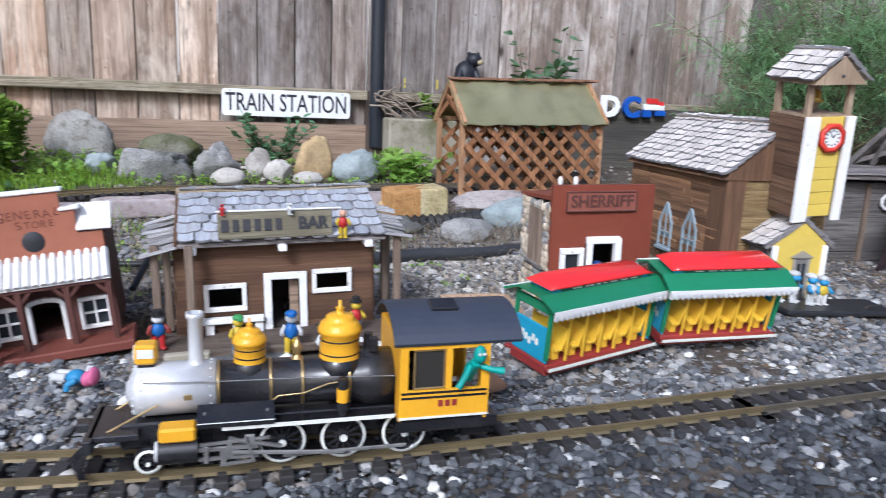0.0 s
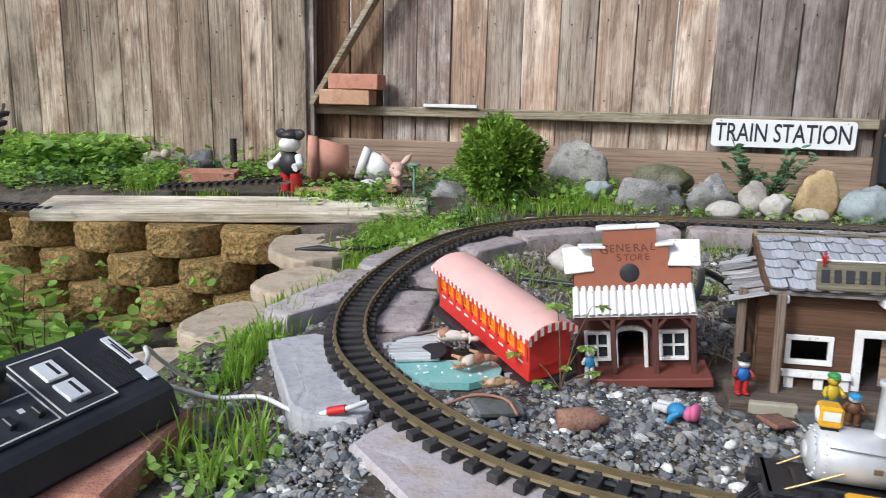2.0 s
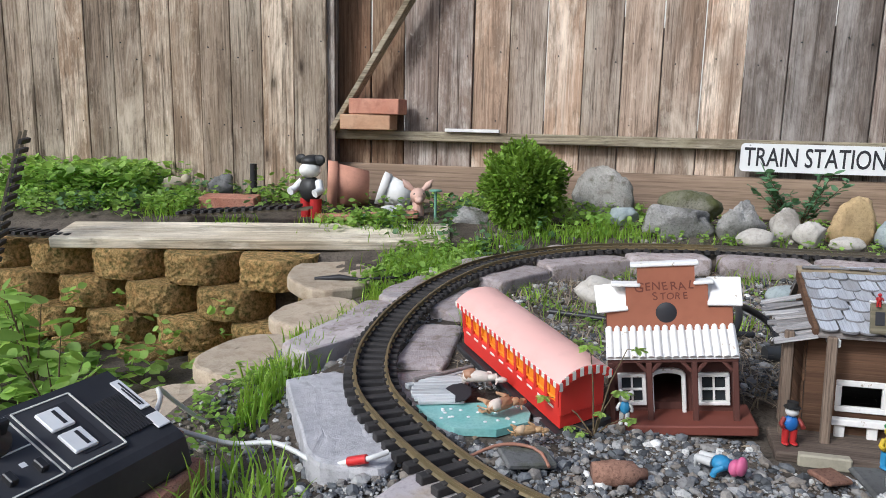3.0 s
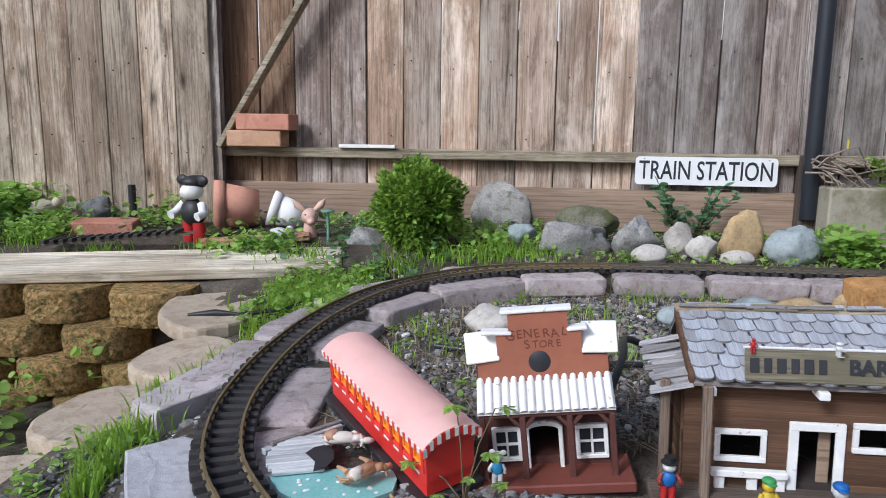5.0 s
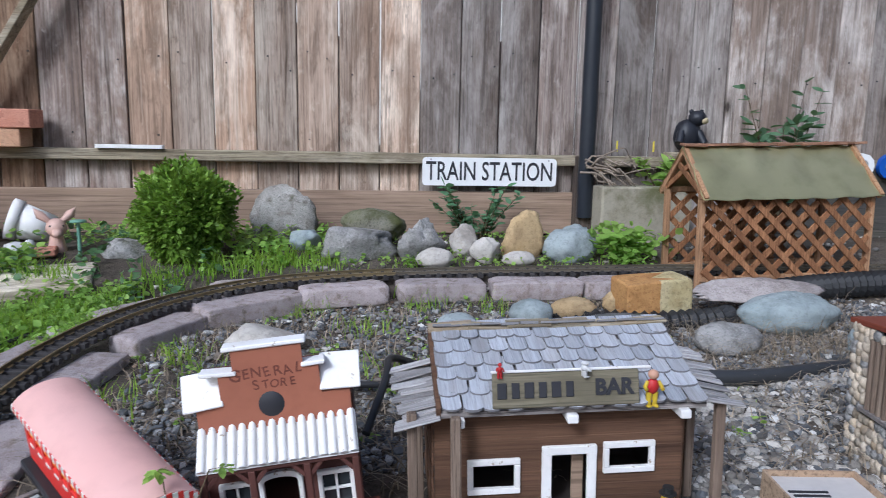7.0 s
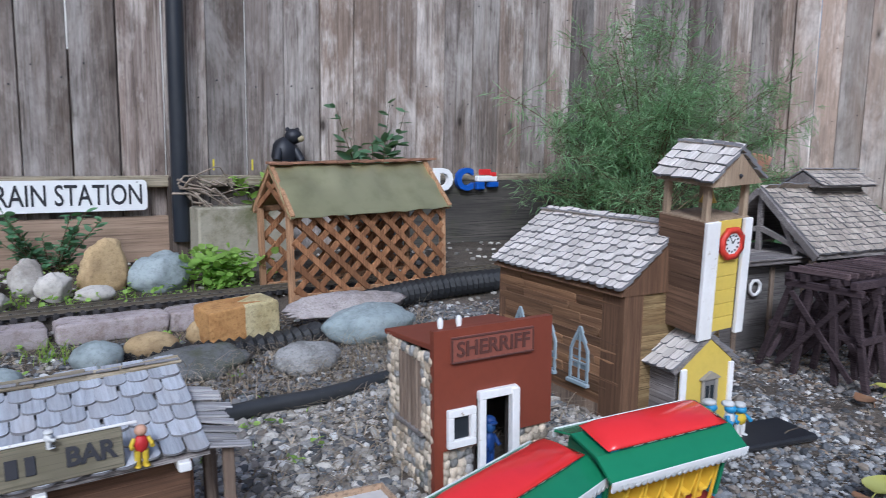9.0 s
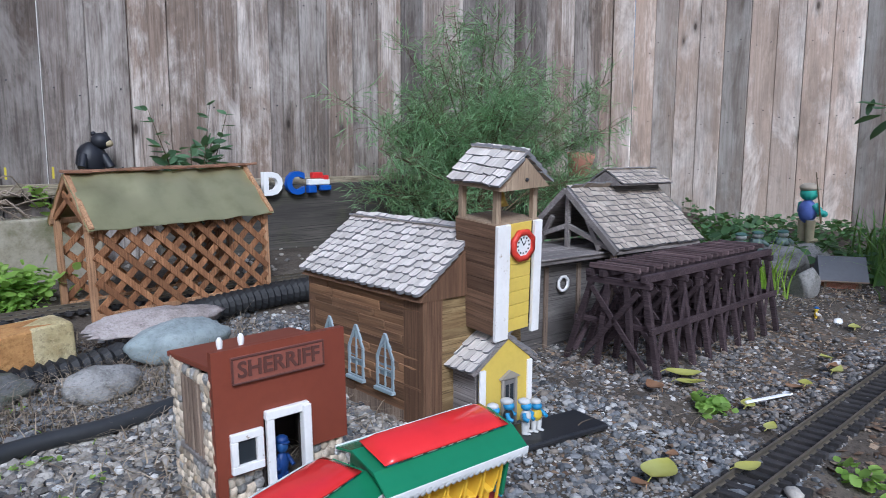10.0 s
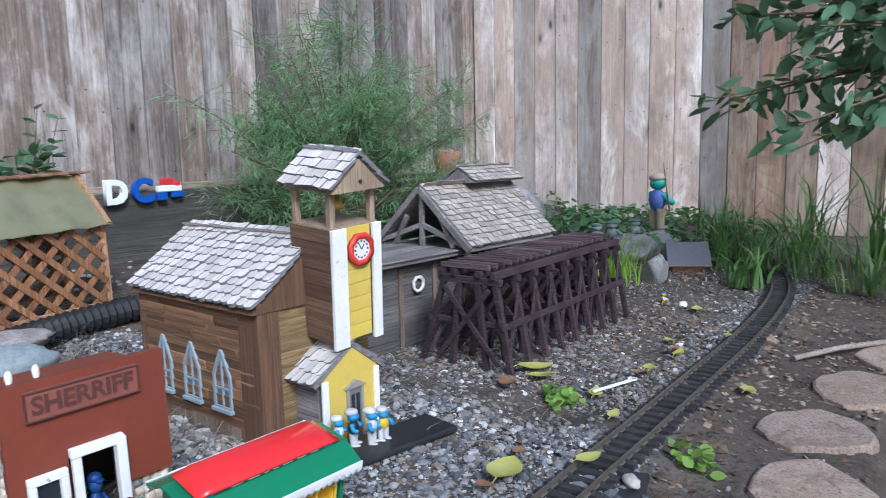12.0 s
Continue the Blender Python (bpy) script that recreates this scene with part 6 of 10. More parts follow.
def open_coach(m, label):
    t = thing("open_coach", m, label, "model coach", "open excursion coaches")
    L, W = 0.105, 0.046
    part("chassis", Mesh().box((0, 0, 0.012), (2 * L, 2 * W, 0.016), 0.002).box((0, -W - 0.006, 0.016), (2 * L + 0.006, 0.012, 0.005), 0.001).box((0, W + 0.006, 0.016), (2 * L + 0.006, 0.012, 0.005), 0.001), RED_DULL, t, "dark red chassis with running boards")
    part("step_edge", Mesh().box((0, -W - 0.0125, 0.0175), (2 * L + 0.006, 0.002, 0.004)), CREAM, t, "white step edge")
    for s in (-1, 1):
        part("bogie", Mesh().box((s * 0.065, 0, 0.002), (0.05, 0.06, 0.012), 0.002), BLACK, t)
        ep = part("end_panel", Mesh().box((s * (L - 0.002), 0, 0.045), (0.004, 2 * W - 0.004, 0.048), 0.001), BLUE_PANEL, t, "blue end panel with white emblem")
        e = Mesh()
        for k in range(5):
            e.box((s * (L + 0.0004), -0.018 + k * 0.009, 0.045 + 0.004 * math.sin(k * 2.1)), (0.001, 0.007, 0.009), 0.0003)
        part("emblem", e, CREAM, ep, "plain white emblem")
        part("end_frame", Mesh().box((s * (L - 0.002), -W + 0.004, 0.064), (0.006, 0.007, 0.078), 0.001).box((s * (L - 0.002), W - 0.004, 0.064), (0.006, 0.007, 0.078), 0.001).box((s * (L - 0.002), 0, 0.094), (0.006, 2 * W, 0.012), 0.001), GREEN, t, "green end frame")
    for k in range(6):
        x = -0.08 + k * 0.032
        part("bench", Mesh().box((x, 0, 0.036), (0.013, 2 * W - 0.008, 0.005), 0.001).box((x + 0.009, 0, 0.05), (0.004, 2 * W - 0.008, 0.03), 0.001, Euler((0, 0.25, 0)).to_matrix()).box((x, 0, 0.028), (0.01, 2 * W - 0.02, 0.014)), BENCH, t, "yellow slatted bench")
        for y in (-W + 0.002, W - 0.002):
            part("post", Mesh().box((x + 0.012, y, 0.061), (0.0035, 0.0035, 0.082)), paint("brown_post", (0.12, 0.06, 0.03), None, 0.5) if k + y < -1 else BENCH, t)
    E, ez = 0.066, 0.1
    prof = [(-E, ez), (-0.028, 0.1135), (0.028, 0.1135), (E, ez), (E, ez - 0.003), (0.028, 0.1105), (-0.028, 0.1105), (-E, ez - 0.003)]
    rf = part("roof", Mesh().prism(prof, -L - 0.012, L + 0.012, "yz"), GREEN, t, "glossy green roof with white fringe")
    for s in (-1, 1):
        v = Mesh().box((0, s * E, ez - 0.003), (2 * L + 0.024, 0.002, 0.009))
        for k in range(24):
            v.lathe((-L - 0.008 + k * (2 * L + 0.016) / 23, s * E, ez - 0.0075), [(0.0, -0.001), (0.0046, -0.001), (0.0046, 0.001), (0.0, 0.001)], 8, "y")
        part("fringe", v, WHITE_CLEAN, rf, "white scalloped fringe")
    part("clerestory_side", Mesh().box((0, 0, 0.116), (2 * L - 0.02, 0.054, 0.01)), BLUE_PANEL, rf)
    top = [(-0.033, 0.1195)] + [(0.033 * math.sin(a), 0.1195 + 0.011 * math.cos(a)) for a in np.linspace(-1.35, 1.35, 11)] + [(0.033, 0.1195)]
    n, cut = len(top), [(-L + 0.002, 0.1), (-L + 0.022, 1.0), (L - 0.022, 1.0), (L - 0.002, 0.1)]
    vs, fs = [], []
    for x, f in cut:
        vs += [(x, a, 0.1195 + (b - 0.1195) * f) for a, b in top]
    for i in range(3):
        fs += [(i * n + j, i * n + (j + 1) % n, (i + 1) * n + (j + 1) % n, (i + 1) * n + j) for j in range(n)]
    fs += [tuple(range(n)), tuple(range(4 * n - 1, 3 * n - 1, -1))]
    part("clerestory_roof", Mesh().add(vs, fs, 0, True), RED_GLOSS, rf, "glossy red raised roof")
    for s in (-1, 1):
        w = Mesh().box((0, s * 0.0278, 0.116), (2 * L - 0.05, 0.001, 0.0065))
        part("name_strip", w, paint("dark_strip", (0.02, 0.1, 0.08), None, 0.4), rf)
        nm = Mesh()
        x = -0.06
        r = random.Random(2)
        while x < 0.06:
            wd = r.uniform(0.008, 0.02)
            nm.box((x + wd / 2, s * 0.0286, 0.116), (wd * 0.8, 0.0006, 0.0016))
            x += wd + 0.004
        part("name_bar", nm, CREAM, rf, "pale bars of a printed name")
    return t


open_coach(pose(0.409, 1.145, -0.021, 5.3, -0.8, 15.6) @ Matrix.Diagonal((0.955, 0.785, 1, 1)), "green and red open excursion coach standing on gravel")
open_coach(pose(0.624, 1.158, -0.006, 12.3, -1.1, -6.4) @ Matrix.Diagonal((0.86, 0.8, 1, 1)), "green and red open excursion coach with yellow benches")


def closed_coach():
    m = pose(-0.486, 1.371, 0.002, 7.5, 6.9, -50.3) @ Matrix.Diagonal((1.072, 0.9, 1, 1))
    t = thing("passenger_coach", m, "red and orange model coach with faded pink roof, derailed", "model coach")
    red = paint("toy_red", (0.62, 0.035, 0.025), (0.45, 0.03, 0.02), 0.4, 20, 0.3)
    orange = paint("toy_orange", (0.85, 0.27, 0.015), (0.7, 0.18, 0.01), 0.4, 20, 0.3)
    pink = paint("faded_pink", (0.74, 0.42, 0.37), (0.8, 0.6, 0.55), 0.5, 8, 0.6)
    L, W = 0.13, 0.037
    part("underframe", Mesh().box((0, 0, -0.012), (2 * L + 0.012, 0.098, 0.012), 0.002).box((-0.075, 0, -0.022), (0.05, 0.055, 0.012), 0.002).box((0.075, 0, -0.022), (0.05, 0.055, 0.012), 0.002), BLACK, t)
    part("body", Mesh().box((0, 0, 0.011), (2 * L, 2 * W, 0.032), 0.0015), red, t, "red lower body side")
    part("body_core", Mesh().box((0, 0, 0.045), (2 * L - 0.008, 2 * W - 0.008, 0.04)), orange, t, "orange window band")
    for s in (-1, 1):
        for k in range(11):
            x = -L + 0.006 + k * (2 * L - 0.012) / 10
            part("pillar", Mesh().box((x, s * (W - 0.002), 0.046), (0.006, 0.005, 0.042), 0.0006), red, t)
            if k < 10:
                c = x + (2 * L - 0.012) / 20
                part("window", Mesh().border(c - 0.0105, c + 0.0105, 0.032, 0.062, 0.003, s * (W - 0.004), s * (W - 0.001)), orange, t, "orange window frame")
        dashes = Mesh()
        for k in range(10):
            dashes.box((-L + 0.0185 + k * (2 * L - 0.037) / 9, s * (W + 0.0003), 0.021), (0.012, 0.001, 0.003))
        part("white_dashes", dashes, CREAM, t)
        e = Mesh().box((s * L, 0, 0.04), (0.004, 2 * W, 0.05), 0.001)
        part("end_wall", e, red, t)
        part("coupling", Mesh().box((s * (L + 0.012), 0, -0.012), (0.02, 0.012, 0.006), 0.001), BLACK, t)
    a = np.linspace(-1.0, 1.0, 29)
    prof = [(0.053 * math.sin(q), 0.066 + 0.036 * (math.cos(q) - math.cos(1.0))) for q in a]
    prof += [(y * 0.97, z - 0.003) for y, z in prof[::-1]]
    rf = part("roof", Mesh().prism(prof, -L - 0.008, L + 0.008, "yz"), pink, t, "sun-faded pink arched roof")
    for s in (-1, 1):
        fr, fw = Mesh(), Mesh()
        for k in range(44):
            x = -L - 0.006 + k * (2 * L + 0.012) / 43
            (fr if k % 2 else fw).box((x, s * 0.0445, 0.0625), (0.0068, 0.0014, 0.008), 0.0004)
        part("fringe", fr, red, rf, "red and white striped awning fringe")
        part("fringe", fw, CREAM, rf)
        er, ew = Mesh(), Mesh()
        for k in range(15):
            q = -0.9 + 1.8 * k / 14
            (er if k % 2 else ew).box((s * (L + 0.008), 0.052 * math.sin(q), 0.059 + 0.036 * (math.cos(q) - math.cos(1.0))), (0.0014, 0.0062, 0.012), 0.0004)
        part("fringe", er, red, rf)
        part("fringe", ew, CREAM, rf)
    return t


closed_coach()


# ---- locomotive ----
def locomotive():
    m = axes_pose((-0.0095, 0.934, 0.0), (1, -0.062, 0), (0.062, 1, 0))
    t = thing("steam_locomotive", m, "black, silver and yellow model steam locomotive on the track", "locomotive")
    blk = paint("engine_black", (0.011, 0.011, 0.014), (0.055, 0.052, 0.05), 0.26, 90, 0.45, 0.08, 0.05, 0, 0.6)
    sil = paint("engine_silver", (0.66, 0.66, 0.66), (0.45, 0.45, 0.45), 0.4, 60, 0.4, 0.05, 0.02, 0.3)
    yel = paint("engine_yellow", (0.74, 0.38, 0.012), (0.46, 0.21, 0.01), 0.36, 60, 0.4, 0.05)
    brass = paint("engine_brass", (0.5, 0.36, 0.16), (0.36, 0.25, 0.1), 0.3, 60, 0.3, 0.05, 0, 0.8)
    steel = paint("rod_steel", (0.33, 0.32, 0.31), (0.08, 0.075, 0.07), 0.42, 160, 0.8, 0.1, 0, 0.5)
    roofm = paint("cab_roof", (0.035, 0.042, 0.062), (0.08, 0.085, 0.1), 0.5, 30, 0.4)
    zc = 0.0665
    part("boiler", Mesh().lathe((0, 0, zc), [(0.0, -0.075), (0.0215, -0.075), (0.0215, 0.045), (0.027, 0.058), (0.027, 0.09), (0.0, 0.09)], 24, "x"), blk, t, "glossy black boiler")
    sb = part("smokebox", Mesh().lathe((0, 0, zc), [(0.0, -0.143), (0.021, -0.143), (0.0235, -0.14), (0.0235, -0.075), (0.0, -0.075)], 24, "x"), sil, t, "silver smokebox")
    fr = part("smokebox_front", Mesh().lathe((0, 0, zc), [(0.0, -0.1485), (0.012, -0.1475), (0.017, -0.145), (0.0185, -0.143)], 20, "x"), sil, sb)
    part("number_disc", Mesh().lathe((0, 0, zc), [(0.0, -0.1505), (0.0075, -0.15), (0.0085, -0.148)], 16, "x"), sil, sb)
    rv = Mesh()
    for k in range(18):
        q = k * math.pi / 9
        rv.ball((-0.1435, 0.0205 * math.cos(q), zc + 0.0205 * math.sin(q)), 0.0013, 6, 4)
        for x in (-0.136, -0.079):
            rv.ball((x, 0.0236 * math.cos(q), zc + 0.0236 * math.sin(q)), 0.0011, 6, 4)
    tagged(part("rivets", rv, sil, sb), "rows of small silver rivets", "", "", "stuff")
    for x in (-0.073, -0.028, 0.0, 0.042):
        r0 = 0.0222 if x < 0.04 else 0.0245
        part("boiler_band", Mesh().lathe((0, 0, zc), [(r0 - 0.001, x - 0.0013), (r0 + 0.0002, x - 0.001), (r0 + 0.0002, x + 0.001), (r0 - 0.001, x + 0.0013)], 24, "x"), brass, t)
    part("smokestack", Mesh().lathe((-0.092, 0, 0.087), [(0.0085, 0.0), (0.0068, 0.003), (0.0062, 0.006), (0.006, 0.042), (0.0078, 0.044), (0.0078, 0.048), (0.0055, 0.0485), (0.005, 0.03)], 16), sil, t, "silver smokestack")
    for x, s in ((-0.046, 0.82), (0.035, 1.08)):
        d = part("dome", Mesh().lathe((x, 0, 0.084), [(0.018 * s, 0.003), (0.0172 * s, 0.006), (0.0172 * s, 0.0255 * s), (0.0188 * s, 0.0265 * s), (0.0188 * s, 0.03 * s), (0.0176 * s, 0.0315 * s), (0.0166 * s, 0.034 * s), (0.0145 * s, 0.0358 * s), (0.0125 * s, 0.0364 * s), (0.0122 * s, 0.0395 * s), (0.0105 * s, 0.041 * s), (0.006 * s, 0.0418 * s), (0.0035 * s, 0.0425 * s), (0.003 * s, 0.046 * s), (0.0042 * s, 0.047 * s), (0.0015 * s, 0.049 * s), (0.0013 * s, 0.0535 * s), (0.0, 0.054 * s)], 18), yel, t, "yellow dome with black rings")
        part("dome_base", Mesh().lathe((x, 0, 0.082), [(0.0205 * s, -0.006), (0.0205 * s, 0.002), (0.0178 * s, 0.0065)], 18), blk, d)
        part("dome_ring", Mesh().lathe((x, 0, 0.084), [(0.0173 * s, 0.0085), (0.0176 * s, 0.0092), (0.0173 * s, 0.01)], 18).lathe((x, 0, 0.084), [(0.0173 * s, 0.02 * s), (0.0176 * s, 0.0207 * s), (0.0173 * s, 0.0214 * s)], 18), blk, d)
    part("bell", Mesh().lathe((-0.004, 0, 0.088), [(0.006, 0), (0.003, 0.003), (0.003, 0.006), (0.0055, 0.008), (0.0042, 0.0135), (0.0022, 0.0165), (0.0012, 0.02), (0.0, 0.02)], 12), brass, t, "brass bell on the boiler")
    part("whistle", Mesh().cyl((0.062, 0.004, 0.09), (0.062, 0.004, 0.108), 0.0045, None, 10).box((0.066, -0.006, 0.1), (0.008, 0.008, 0.014), 0.001), blk, t)
    hl = part("headlamp", Mesh().box((-0.133, 0, 0.1005), (0.018, 0.018, 0.018), 0.002), yel, t, "yellow box headlamp")
    part("lens", Mesh().lathe((-0.142, 0, 0.1005), [(0.0, -0.002), (0.0065, -0.001), (0.0075, 0.001)], 14, "x"), WHITE_CLEAN, hl)
    part("lamp_number", Mesh().box((-0.133, -0.0096, 0.102), (0.01, 0.001, 0.004)).box((-0.133, -0.0094, 0.102), (0.013, 0.0006, 0.008)), CREAM, hl, "pale lamp number plate")
    part("lamp_bracket", Mesh().box((-0.133, 0, 0.0905), (0.014, 0.014, 0.004), 0.0005), blk, hl)
    for s in (-1, 1):
        part("handrail", Mesh().tube([(-0.135, s * 0.0225, 0.081), (-0.07, s * 0.0245, 0.0795), (0.0, s * 0.025, 0.0785), (0.083, s * 0.0295, 0.077)], 0.00055, 6), steel, t)
        part("feed_pipe", Mesh().tube([(-0.028, s * 0.025, 0.058), (-0.022, s * 0.0255, 0.063), (0.0, s * 0.0255, 0.064), (0.022, s * 0.0265, 0.072), (0.03, s * 0.0265, 0.073)], 0.0007, 6), brass, t)
        part("front_stay", Mesh().cyl((-0.17, s * 0.022, 0.035), (-0.122, s * 0.026, 0.062), 0.0009, None, 6), brass, t, "brass stay rod")
        wb = part("running_board", Mesh().box((0.005, s * 0.033, 0.043), (0.15, 0.018, 0.0025), 0.0005), blk, t)
        part("board_edge", Mesh().box((0.005, s * 0.0422, 0.0435), (0.15, 0.0012, 0.0035)), CREAM, wb, "white edge line")
        part("side_tank", Mesh().add([(x, s * y, z) for x in (-0.09, -0.026) for y, z in ((0.024, 0.045), (0.044, 0.0455), (0.0445, 0.05), (0.026, 0.0595))], [(0, 1, 2, 3), (7, 6, 5, 4), (0, 4, 5, 1), (1, 5, 6, 2), (2, 6, 7, 3), (3, 7, 4, 0)]), blk, t, "black sloping box on the running board")
        part("tank_bolts", Mesh().box((-0.084, s * 0.0362, 0.0556), (0.002, 0.002, 0.002)).box((-0.032, s * 0.0362, 0.0556), (0.002, 0.002, 0.002)), steel, t)
        part("builder_plate", Mesh().box((-0.098, s * 0.0232, 0.066), (0.007, 0.002, 0.005), 0.0005), brass, sb)
        part("tank_edge", Mesh().box((-0.058, s * 0.0448, 0.0502), (0.064, 0.0006, 0.0008)), CREAM, t)
        part("air_pump", Mesh().cyl((0.034, s * 0.035, 0.04), (0.034, s * 0.035, 0.08), 0.0048, None, 10).cyl((0.034, s * 0.035, 0.05), (0.034, s * 0.035, 0.056), 0.006, None, 10), blk, t)
        part("pump_sleeve", Mesh().cyl((0.034, s * 0.035, 0.058), (0.034, s * 0.035, 0.07), 0.0056, None, 10), yel, t)
        cy = part("cylinder", Mesh().cyl((-0.122, s * 0.036, 0.024), (-0.09, s * 0.036, 0.024), 0.0115, None, 16), blk, t)
        part("cylinder_cover", Mesh().lathe((-0.122, s * 0.036, 0.024), [(0.0, -0.004), (0.008, -0.003), (0.0095, 0.0)], 14, "x"), sil, cy)
        part("steam_chest", Mesh().box((-0.106, s * 0.036, 0.041), (0.03, 0.019, 0.013), 0.002), yel, cy, "yellow valve chest")
        vg = part("valve_gear", Mesh().bar((-0.09, s * 0.043, 0.026), (-0.04, s * 0.043, 0.026), 0.0025, 0.004).bar((-0.09, s * 0.043, 0.017), (-0.04, s * 0.043, 0.017), 0.0025, 0.003).bar((-0.07, s * 0.044, 0.012), (-0.062, s * 0.044, 0.036), 0.0025, 0.004).bar((-0.062, s * 0.044, 0.034), (-0.02, s * 0.044, 0.024), 0.0025, 0.003).box((-0.066, s * 0.043, 0.022), (0.012, 0.004, 0.012), 0.0008).bar((-0.088, s * 0.0445, 0.031), (-0.03, s * 0.0445, 0.0335), 0.002, 0.0025).bar((-0.05, s * 0.045, 0.036), (-0.044, s * 0.045, 0.012), 0.002, 0.003).bar((-0.044, s * 0.045, 0.013), (-0.072, s * 0.045, 0.0115), 0.002, 0.0025).box((-0.047, s * 0.0445, 0.0325), (0.008, 0.003, 0.01), 0.0006).box((-0.083, s * 0.0435, 0.0215), (0.004, 0.005, 0.016), 0.0006), steel, t, "steel crosshead and valve gear")
        part("main_rod", Mesh().bar((-0.062, s * 0.0445, 0.022), (0.035, s * 0.0445, 0.0135), 0.002, 0.0036, 0.0005), steel, t)
        part("side_rod", Mesh().bar((-0.019, s * 0.0415, 0.0135), (0.092, s * 0.0415, 0.0135), 0.002, 0.0033, 0.0005), steel, t)
        for x, r0, sp in ((-0.131, 0.0115, 8), (-0.019, 0.021, 12), (0.0355, 0.021, 12), (0.092, 0.021, 12)):
            w = part("wheel", Mesh().lathe((x, s * 0.027, r0 + 0.0005), [(r0 - 0.0035, -s * 0.004), (r0 + 0.001, -s * 0.004), (r0, s * 0.004), (r0 - 0.0035, s * 0.004), (r0 - 0.0035, -s * 0.004)], 26, "y"), blk, t)
            part("white_tyre", Mesh().lathe((x, s * 0.0312, r0 + 0.0005), [(r0 - 0.0028, 0), (r0 - 0.0002, 0), (r0 - 0.0002, -s * 0.001), (r0 - 0.0028, -s * 0.001), (r0 - 0.0028, 0)], 26, "y"), CREAM, w, "white tyre rim")
            spk = Mesh().cyl((x, s * 0.024, r0), (x, s * 0.033, r0), r0 * 0.2, None, 12)
            for k in range(sp):
                q = 2 * math.pi * k / sp
                spk.bar((x, s * 0.028, r0), (x + (r0 - 0.003) * math.cos(q), s * 0.028, r0 + (r0 - 0.003) * math.sin(q)), 0.002, 0.002)
            part("spokes", spk, blk, w)
            part("hub_cap", Mesh().cyl((x, s * 0.033, r0), (x, s * 0.0345, r0), r0 * 0.16, None, 12), CREAM, w)
    part("frame", Mesh().box((-0.01, 0, 0.03), (0.29, 0.036, 0.024), 0.002), blk, t)
    part("front_deck", Mesh().box((-0.158, 0, 0.036), (0.04, 0.064, 0.006), 0.001).box((-0.177, 0, 0.033), (0.008, 0.078, 0.012), 0.001), blk, t, "black front beam")
    part("coupler", Mesh().box((-0.186, 0, 0.036), (0.012, 0.014, 0.008), 0.001), blk, t)
    cw = part("cowcatcher", Mesh().prism([(-0.2005, 0.0), (-0.186, -0.034), (-0.18, -0.034), (-0.194, 0.0), (-0.18, 0.034), (-0.186, 0.034)], 0.0025, 0.0055, "xy"), blk, t, "slatted black cowcatcher")
    for k in range(11):
        y = -0.03 + k * 0.006
        part("slat", Mesh().bar((-0.178, y * 0.9, 0.026), (-0.2 + abs(y) * 0.45, y, 0.004), 0.0018, 0.0018), blk, cw)
    # cab
    x0, x1, w, zb, zt = 0.083, 0.168, 0.045, 0.041, 0.114
    for s in (-1, 1):
        cx, cz = (x0, x0 + 0.008, 0.126, 0.132, x1 - 0.008, x1), (zb, 0.068, 0.107, zt)
        solid_cells = {(i, k) for i in range(5) for k in range(3)} - {(1, 1), (3, 1)}
        vs = [(x, s * w + d, z) for d in (-0.0015, 0.0015) for z in cz for x in cx]
        fs = []
        for i, k in sorted(solid_cells):
            a, b, e, g = k * 6 + i, k * 6 + i + 1, k * 6 + i + 7, k * 6 + i + 6
            fs += [(a, b, e, g), (g + 24, e + 24, b + 24, a + 24)]
            fs += [(p, p + 24, q + 24, q) for p, q, o in ((a, b, (i, k - 1)), (b, e, (i + 1, k)), (e, g, (i, k + 1)), (g, a, (i - 1, k))) if o not in solid_cells]
        c = Mesh().add(vs, fs)
        sd = part("cab_side", c, yel, t, "yellow cab side with black lining")
        part("lining", Mesh().box(((x0 + x1) / 2, s * (w + 0.0018), 0.0655), (x1 - x0 - 0.004, 0.0006, 0.002)).box(((x0 + x1) / 2, s * (w + 0.0018), 0.061), (x1 - x0 - 0.004, 0.0006, 0.002)), blk, sd)
        nb = Mesh()
        for k in range(3):
            nb.box((0.122 + k * 0.0066, s * (w + 0.0018), 0.0545), (0.0045, 0.0006, 0.006))
        part("number_bar", nb, RED_DULL, sd, "dark bars of the cab number")
        part("window_frame", Mesh().border(0.096, 0.1262, 0.0682, 0.1068, 0.0022, s * w - 0.001, s * w + 0.001), brass, sd)
        part("pane", Mesh().box((0.111, s * (w - 0.0012), 0.0875), (0.027, 0.0006, 0.036)), paint("cab_glass", (0.035, 0.032, 0.028), None, 0.12), sd)
        part("white_sill", Mesh().box(((x0 + x1) / 2, s * (w + 0.001), 0.0415), (x1 - x0, 0.003, 0.002)), CREAM, sd)
    part("cab_front", Mesh().box((x0 + 0.002, 0, 0.095), (0.003, 2 * w - 0.004, 0.036)).box((x0 + 0.002, -0.036, 0.06), (0.003, 0.016, 0.045)).box((x0 + 0.002, 0.036, 0.06), (0.003, 0.016, 0.045)), yel, t)
    part("cab_back", Mesh().box((x1 - 0.002, -0.034, 0.075), (0.003, 0.02, 0.078)).box((x1 - 0.002, 0.034, 0.075), (0.003, 0.02, 0.078)).box((x1 - 0.002, 0, 0.11), (0.003, 0.06, 0.012)), yel, t)
